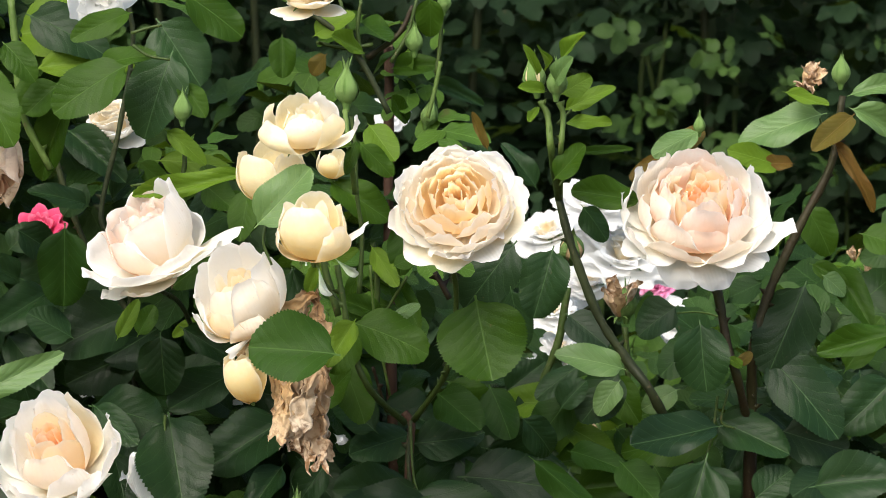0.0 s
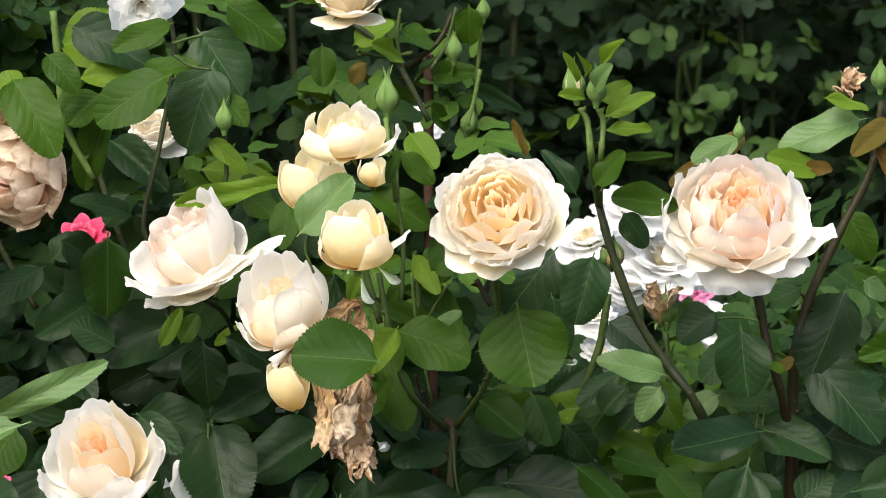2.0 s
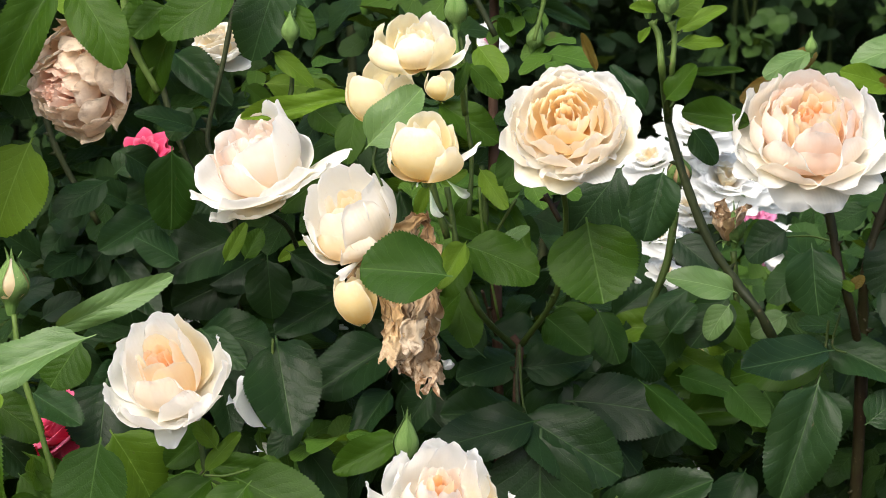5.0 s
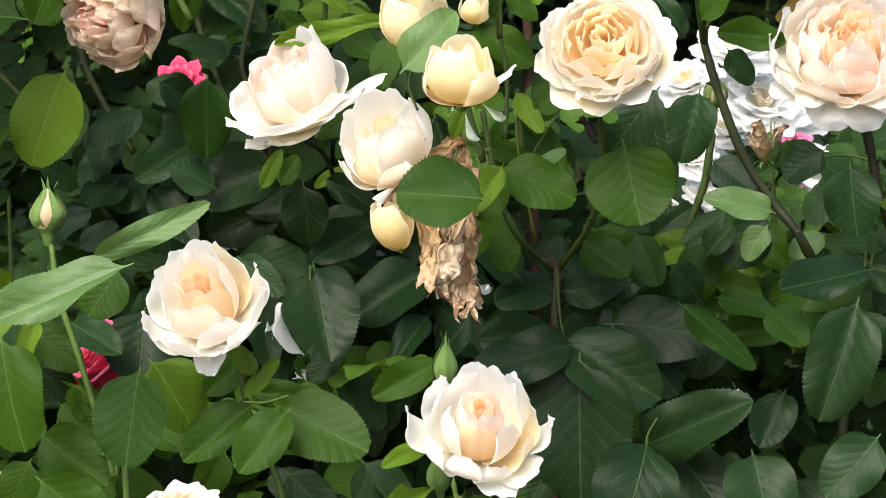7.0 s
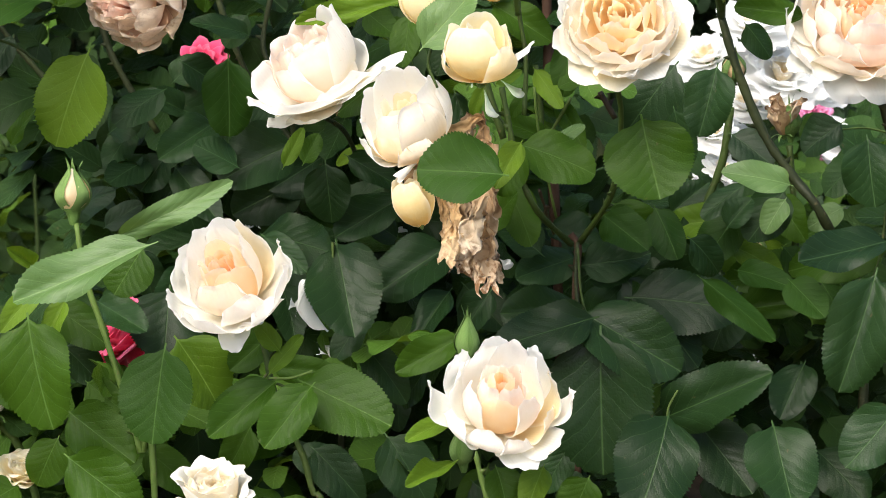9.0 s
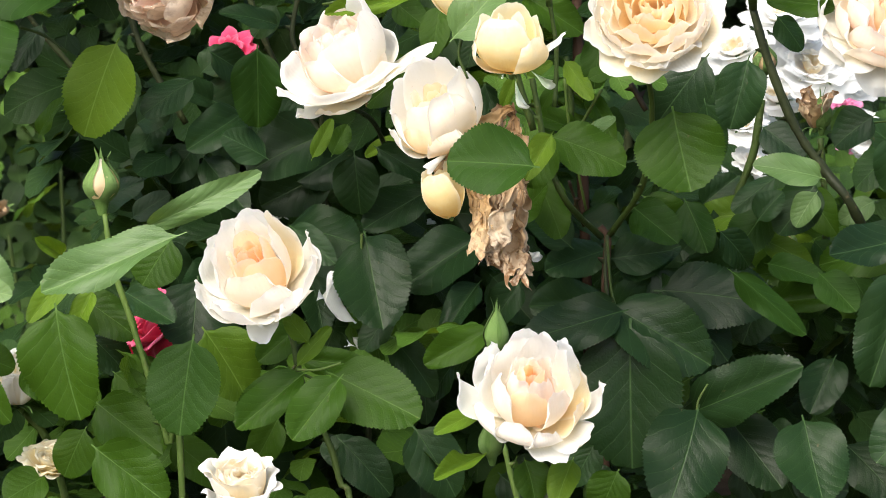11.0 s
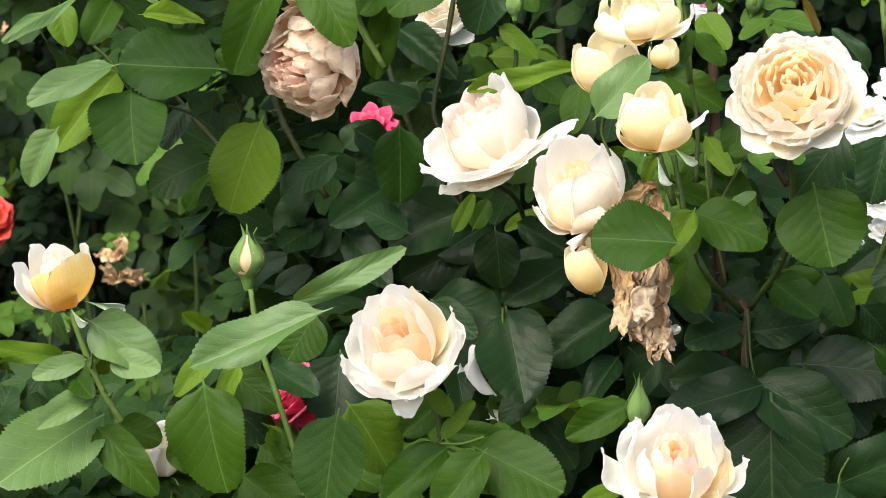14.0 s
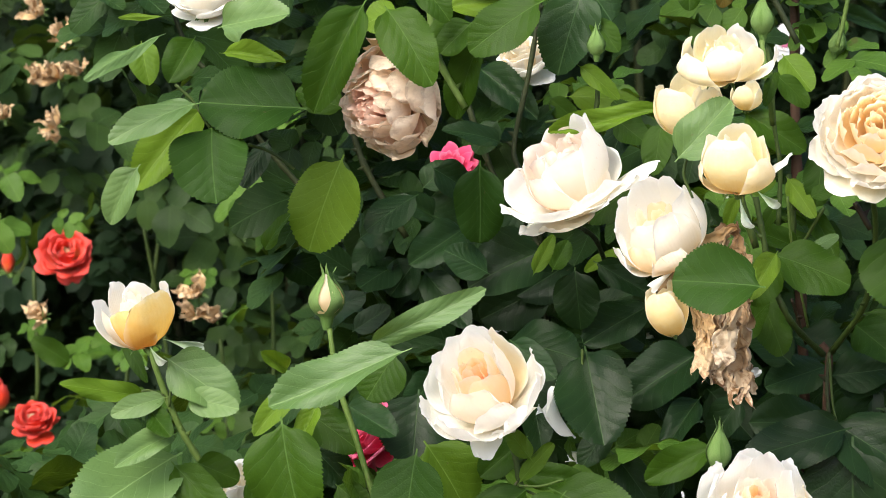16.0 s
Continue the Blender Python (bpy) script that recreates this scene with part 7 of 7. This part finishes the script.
withered(red, (-0.945, 3.004, 1.260), (-0.36, -0.67, 0.65), 0.0314, "dry tan spent rose cluster on the shaded bush", petals=8, long=1.0, spread=70.0, tone="tan")
withered(red, (-0.921, 3.008, 1.266), (-0.36, -0.67, 0.65), 0.0251, "dry tan spent rose cluster on the shaded bush", petals=8, long=1.0, spread=70.0, tone="tan")
withered(red, (-0.973, 3.000, 1.261), (-0.36, -0.67, 0.65), 0.0230, "dry tan spent rose cluster on the shaded bush", petals=8, long=1.0, spread=70.0, tone="tan")
withered(red, (-0.950, 2.997, 1.201), (-0.36, -0.67, 0.65), 0.0251, "dry tan spent rose cluster on the shaded bush", petals=8, long=1.0, spread=70.0, tone="tan")
withered(red, (-0.950, 2.995, 1.184), (-0.36, -0.67, 0.65), 0.0209, "dry tan spent rose cluster on the shaded bush", petals=8, long=1.0, spread=70.0, tone="tan")
withered(red, (-0.965, 3.010, 1.340), (-0.36, -0.67, 0.65), 0.0272, "dry tan spent rose cluster on the shaded bush", petals=8, long=1.0, spread=70.0, tone="tan")
withered(red, (-0.934, 3.011, 1.308), (-0.36, -0.67, 0.65), 0.0272, "dry tan spent rose cluster on the shaded bush", petals=8, long=1.0, spread=70.0, tone="tan")
withered(red, (-0.903, 3.017, 1.324), (-0.36, -0.67, 0.65), 0.0251, "dry tan spent rose cluster on the shaded bush", petals=8, long=1.0, spread=70.0, tone="tan")
withered(red, (-0.777, 2.997, 0.991), (-0.36, -0.67, 0.65), 0.0314, "dry tan spent rose cluster on the shaded bush", petals=8, long=1.0, spread=70.0, tone="tan")
withered(red, (-0.756, 2.997, 0.963), (-0.36, -0.67, 0.65), 0.0314, "dry tan spent rose cluster on the shaded bush", petals=8, long=1.0, spread=70.0, tone="tan")
withered(red, (-0.970, 2.967, 0.966), (-0.36, -0.67, 0.65), 0.0293, "dry tan spent rose cluster on the shaded bush", petals=8, long=1.0, spread=70.0, tone="tan")
withered(red, (-0.784, 2.993, 0.964), (-0.36, -0.67, 0.65), 0.0251, "dry tan spent rose cluster on the shaded bush", petals=8, long=1.0, spread=70.0, tone="tan")
withered(red, (-1.012, 2.989, 1.213), (-0.36, -0.67, 0.65), 0.0251, "dry tan spent rose cluster on the shaded bush", petals=8, long=1.0, spread=70.0, tone="tan")
withered(pink, (-0.479, 2.235, 0.919), (0.04, -0.66, 0.75), 0.0083, "small dry rose head", petals=8, long=1.0, spread=70.0, tone="tan")
withered(pink, (-0.403, 2.257, 1.037), (0.04, -0.66, 0.75), 0.0072, "small dry rose head", petals=7, long=1.0, spread=70.0, tone="tan")
cane(red, "green", 0.0027, 0.0031, (-1.070, 3.261, 0.991), (-1.067, 3.243, 0.831), (-1.082, 3.223, 0.672), (-1.094, 3.076, -0.620))
cane(red, "green", 0.0026, 0.0030, (-0.899, 3.192, 1.072), (-0.867, 3.175, 0.879), (-0.853, 3.155, 0.687), (-0.865, 3.013, -0.567))
cane(red, "green", 0.0028, 0.0031, (-0.909, 3.408, 1.193), (-0.935, 3.378, 0.959), (-0.979, 3.345, 0.725), (-0.993, 3.185, -0.682))
cane(red, "green", 0.0026, 0.0030, (-0.799, 3.188, 0.906), (-0.788, 3.177, 0.795), (-0.795, 3.164, 0.685), (-0.806, 3.021, -0.569))
cane(red, "green", 0.0026, 0.0030, (-0.739, 3.244, 0.996), (-0.737, 3.222, 0.849), (-0.753, 3.200, 0.702), (-0.776, 2.990, -0.692))
cane(white, "green", 0.0038, 0.0043, (0.478, 4.215, 1.373), (0.490, 4.206, 1.260), (0.487, 4.196, 1.147), (0.497, 4.006, -1.018))
cane(white, "green", 0.0038, 0.0043, (0.374, 4.217, 1.391), (0.358, 4.206, 1.269), (0.327, 4.196, 1.147), (0.336, 4.006, -1.018))
cane(white, "green", 0.0039, 0.0044, (0.721, 4.313, 1.343), (0.715, 4.304, 1.242), (0.692, 4.296, 1.141), (0.702, 4.102, -1.075))
cane(white, "green", 0.0036, 0.0043, (0.174, 2.691, 1.157), (0.168, 2.681, 1.049), (0.162, 2.665, 0.867), (0.155, 2.560, -0.343))
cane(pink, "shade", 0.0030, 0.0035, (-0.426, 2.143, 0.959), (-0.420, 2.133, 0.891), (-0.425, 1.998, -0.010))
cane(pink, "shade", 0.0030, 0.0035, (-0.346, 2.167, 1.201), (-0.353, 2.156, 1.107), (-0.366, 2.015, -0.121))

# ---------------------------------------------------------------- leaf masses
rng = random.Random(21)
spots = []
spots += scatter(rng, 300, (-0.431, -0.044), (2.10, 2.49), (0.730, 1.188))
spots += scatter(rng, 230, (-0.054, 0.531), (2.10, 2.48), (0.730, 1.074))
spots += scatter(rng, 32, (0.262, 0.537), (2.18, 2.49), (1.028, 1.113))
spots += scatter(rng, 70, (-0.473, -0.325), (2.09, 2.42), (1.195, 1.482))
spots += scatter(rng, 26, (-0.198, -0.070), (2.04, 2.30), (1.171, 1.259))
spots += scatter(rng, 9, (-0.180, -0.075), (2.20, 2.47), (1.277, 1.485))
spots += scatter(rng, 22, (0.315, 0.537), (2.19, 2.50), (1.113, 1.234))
foliage("inner_leaves", main, FILL_MAT, spots, 0.046, rng, 0.55, 0.50, "dense glossy leaves inside the rose bush, shade in their green")
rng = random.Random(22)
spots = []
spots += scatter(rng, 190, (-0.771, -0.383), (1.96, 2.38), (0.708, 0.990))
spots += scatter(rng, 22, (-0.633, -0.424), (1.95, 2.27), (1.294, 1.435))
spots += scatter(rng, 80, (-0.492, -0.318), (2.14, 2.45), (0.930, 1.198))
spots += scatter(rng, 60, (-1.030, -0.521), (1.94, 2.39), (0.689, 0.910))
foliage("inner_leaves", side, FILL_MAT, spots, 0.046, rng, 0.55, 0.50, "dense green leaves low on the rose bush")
rng = random.Random(23)
spots = []
spots += scatter(rng, 26, (-0.495, -0.177), (1.92, 2.04), (0.855, 1.001))
foliage("young_leaves", side, FILL_LIGHT, spots, 0.042, rng, 0.55, 0.50, "young green leaves on the shoots")
rng = random.Random(24)
spots = []
spots += scatter(rng, 5, (-0.408, -0.234), (2.10, 2.21), (1.333, 1.434))
spots += scatter(rng, 8, (-0.132, 0.008), (2.15, 2.31), (1.296, 1.406))
spots += scatter(rng, 9, (-0.263, -0.176), (2.10, 2.20), (1.246, 1.280))
spots += scatter(rng, 14, (-0.138, -0.029), (1.94, 2.09), (1.150, 1.213))
foliage("young_leaves", main, FILL_LIGHT, spots, 0.034, rng, 0.55, 0.50, "young green leaves near the flowers")
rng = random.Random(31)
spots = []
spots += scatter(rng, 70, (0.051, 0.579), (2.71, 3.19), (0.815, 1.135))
foliage("inner_leaves", white, FILL_MAT, spots, 0.045, rng, 0.55, 0.50, "leaves of the white rose bush, shade put into their green")
rng = random.Random(25)
spots = []
spots += scatter(rng, 14, (0.222, 0.395), (2.67, 2.98), (0.953, 1.043))
spots += scatter(rng, 12, (0.409, 0.575), (2.68, 3.19), (1.044, 1.150))
spots += scatter(rng, 5, (0.115, 0.206), (2.77, 2.98), (0.894, 0.972))
spots += scatter(rng, 8, (0.081, 0.188), (2.28, 2.49), (0.983, 1.040))
foliage("inner_leaves", white, FILL_LIGHT, spots, 0.034, rng, 0.55, 0.50, "green leaves of the white rose bush")
rng = random.Random(26)
spots = []
spots += clumps(rng, 44, 8, 0.06, (-1.569, -0.739), (3.13, 3.76), (0.296, 1.609))
# unseen crown above the scarlet bush, added to darken what lies below
spots += clumps(rng, 25, 8, 0.06, (-1.486, -0.686), (2.89, 3.88), (1.596, 2.210))
spots += clumps(rng, 11, 8, 0.06, (-0.787, -0.469), (3.33, 3.97), (0.836, 1.590))
foliage("inner_leaves", red, FAR_MAT, spots, 0.046, rng, 0.55, 0.50, "green leaves of the scarlet rose bush under an added crown")
rng = random.Random(28)
spots = []
# leaves out of view, added to cut the light on the upper left
spots += scatter(rng, 90, (-0.795, -0.172), (1.83, 2.45), (1.668, 1.875))
foliage("inner_leaves", main, FILL_MAT, spots, 0.046, rng, 0.55, 0.50, "unseen leaves added above the rose bush to shade it")
rng = random.Random(29)
spots = []
spots += scatter(rng, 12, (0.253, 0.441), (3.75, 3.87), (1.169, 1.424))
spots += scatter(rng, 9, (0.441, 0.663), (3.74, 3.86), (1.143, 1.373))
foliage("young_leaves", white, FAR_MAT, spots, 0.034, rng, 0.55, 0.50, "young green shoots behind the white roses")
rng = random.Random(32)
spots = []
spots += scatter(rng, 26, (-1.104, -0.649), (2.93, 3.13), (0.713, 1.220))
spots += scatter(rng, 14, (-1.064, -0.846), (2.85, 3.06), (0.730, 0.972))
foliage("young_leaves", red, FILL_LIGHT, spots, 0.034, rng, 0.55, 0.50, "young green leaves of the scarlet rose bush")
rng = random.Random(33)
spots = []
spots += scatter(rng, 170, (-0.432, 0.252), (1.85, 2.36), (0.090, 0.772))
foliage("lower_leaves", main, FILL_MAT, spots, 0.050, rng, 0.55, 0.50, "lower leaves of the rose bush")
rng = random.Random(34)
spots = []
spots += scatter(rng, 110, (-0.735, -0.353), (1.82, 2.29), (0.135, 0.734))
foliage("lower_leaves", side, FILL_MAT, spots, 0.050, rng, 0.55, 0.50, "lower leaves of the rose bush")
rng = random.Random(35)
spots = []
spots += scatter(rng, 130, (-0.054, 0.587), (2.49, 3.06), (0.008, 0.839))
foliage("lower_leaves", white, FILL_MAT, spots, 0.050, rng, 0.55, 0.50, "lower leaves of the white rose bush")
shrubs = [bush_at("shrub", x, 4.4, "leafy shrub with shade in its green under an added unseen crown", "shrub", "shrubs behind the roses") for x in (-1.9, -1.05, -0.2, 0.65, 1.5)]
for k, s in enumerate(shrubs):
    rng = random.Random(60 + k)
    x = s.location.x
    # the scatter above 1.62 m is an unseen overhang added to shade the shrubs
    spots = clumps(rng, 170, 8, 0.07, (x - 0.5, x + 0.5), (4.0, 4.9), (0.5, 1.6)) + scatter(rng, 520, (x - 0.5, x + 0.5), (3.45, 5.0), (1.62, 2.5))
    foliage("leaf_mass", s, FAR_SHADE, spots, 0.048, rng, 0.55, 0.5, "dense leaves with shade put into their green, top unseen", rows=6)
    for q in range(4):
        x0, y0 = rng.uniform(-0.3, 0.3), rng.uniform(-0.35, 0.2)
        cane(s, "shade", 0.011, 0.005, (x + x0 * 0.3, 4.4 + y0 * 0.3, -0.03), (x + x0, 4.4 + y0, 0.9), (x + x0 * 1.5, 4.4 + y0 * 1.4, 2.2))
leaf(side, "mid", (-0.5146, 1.8830, 1.0017), (-0.4833, 1.8853, 0.9874), 0.026)
leaf(side, "pale", (-0.5058, 1.8307, 1.0624), (-0.4661, 1.8149, 1.0573), 0.022)
cane(main, "young", 0.0021, 0.0022, (-0.0717, 1.8395, 1.3208), (-0.0694, 1.8280, 1.3026), (-0.0666, 1.8262, 1.2819), (-0.0648, 1.8444, 1.2600), thorns=0)
leaf(main, "light", (-0.0674, 1.8173, 1.2956), (-0.0927, 1.7871, 1.2996), 0.008)
leaf(main, "mid", (-0.0629, 1.8176, 1.2981), (-0.0700, 1.8055, 1.2757), 0.009)
leaf(main, "mid", (-0.0599, 1.8875, 1.2922), (-0.0378, 1.8860, 1.2708), 0.016)
# tiny white specks in the leaf gaps, petal-shaped sheets
loose_petal(white, "snow", (0.1118, 2.0044, 0.9598), (0.6, -0.5, 0.6), 0.0120, 0.7, bend=15.0)
loose_petal(white, "snow", (0.1367, 2.0027, 0.9370), (-0.4, -0.5, 0.6), 0.0070, 0.7, bend=15.0)
loose_petal(white, "snow", (-0.0841, 1.9140, 1.0610), (0.6, -0.5, 0.6), 0.0110, 0.7, bend=15.0)
loose_petal(white, "snow", (-0.3150, 1.9806, 1.1449), (0.6, -0.5, 0.6), 0.0130, 0.7, bend=15.0)
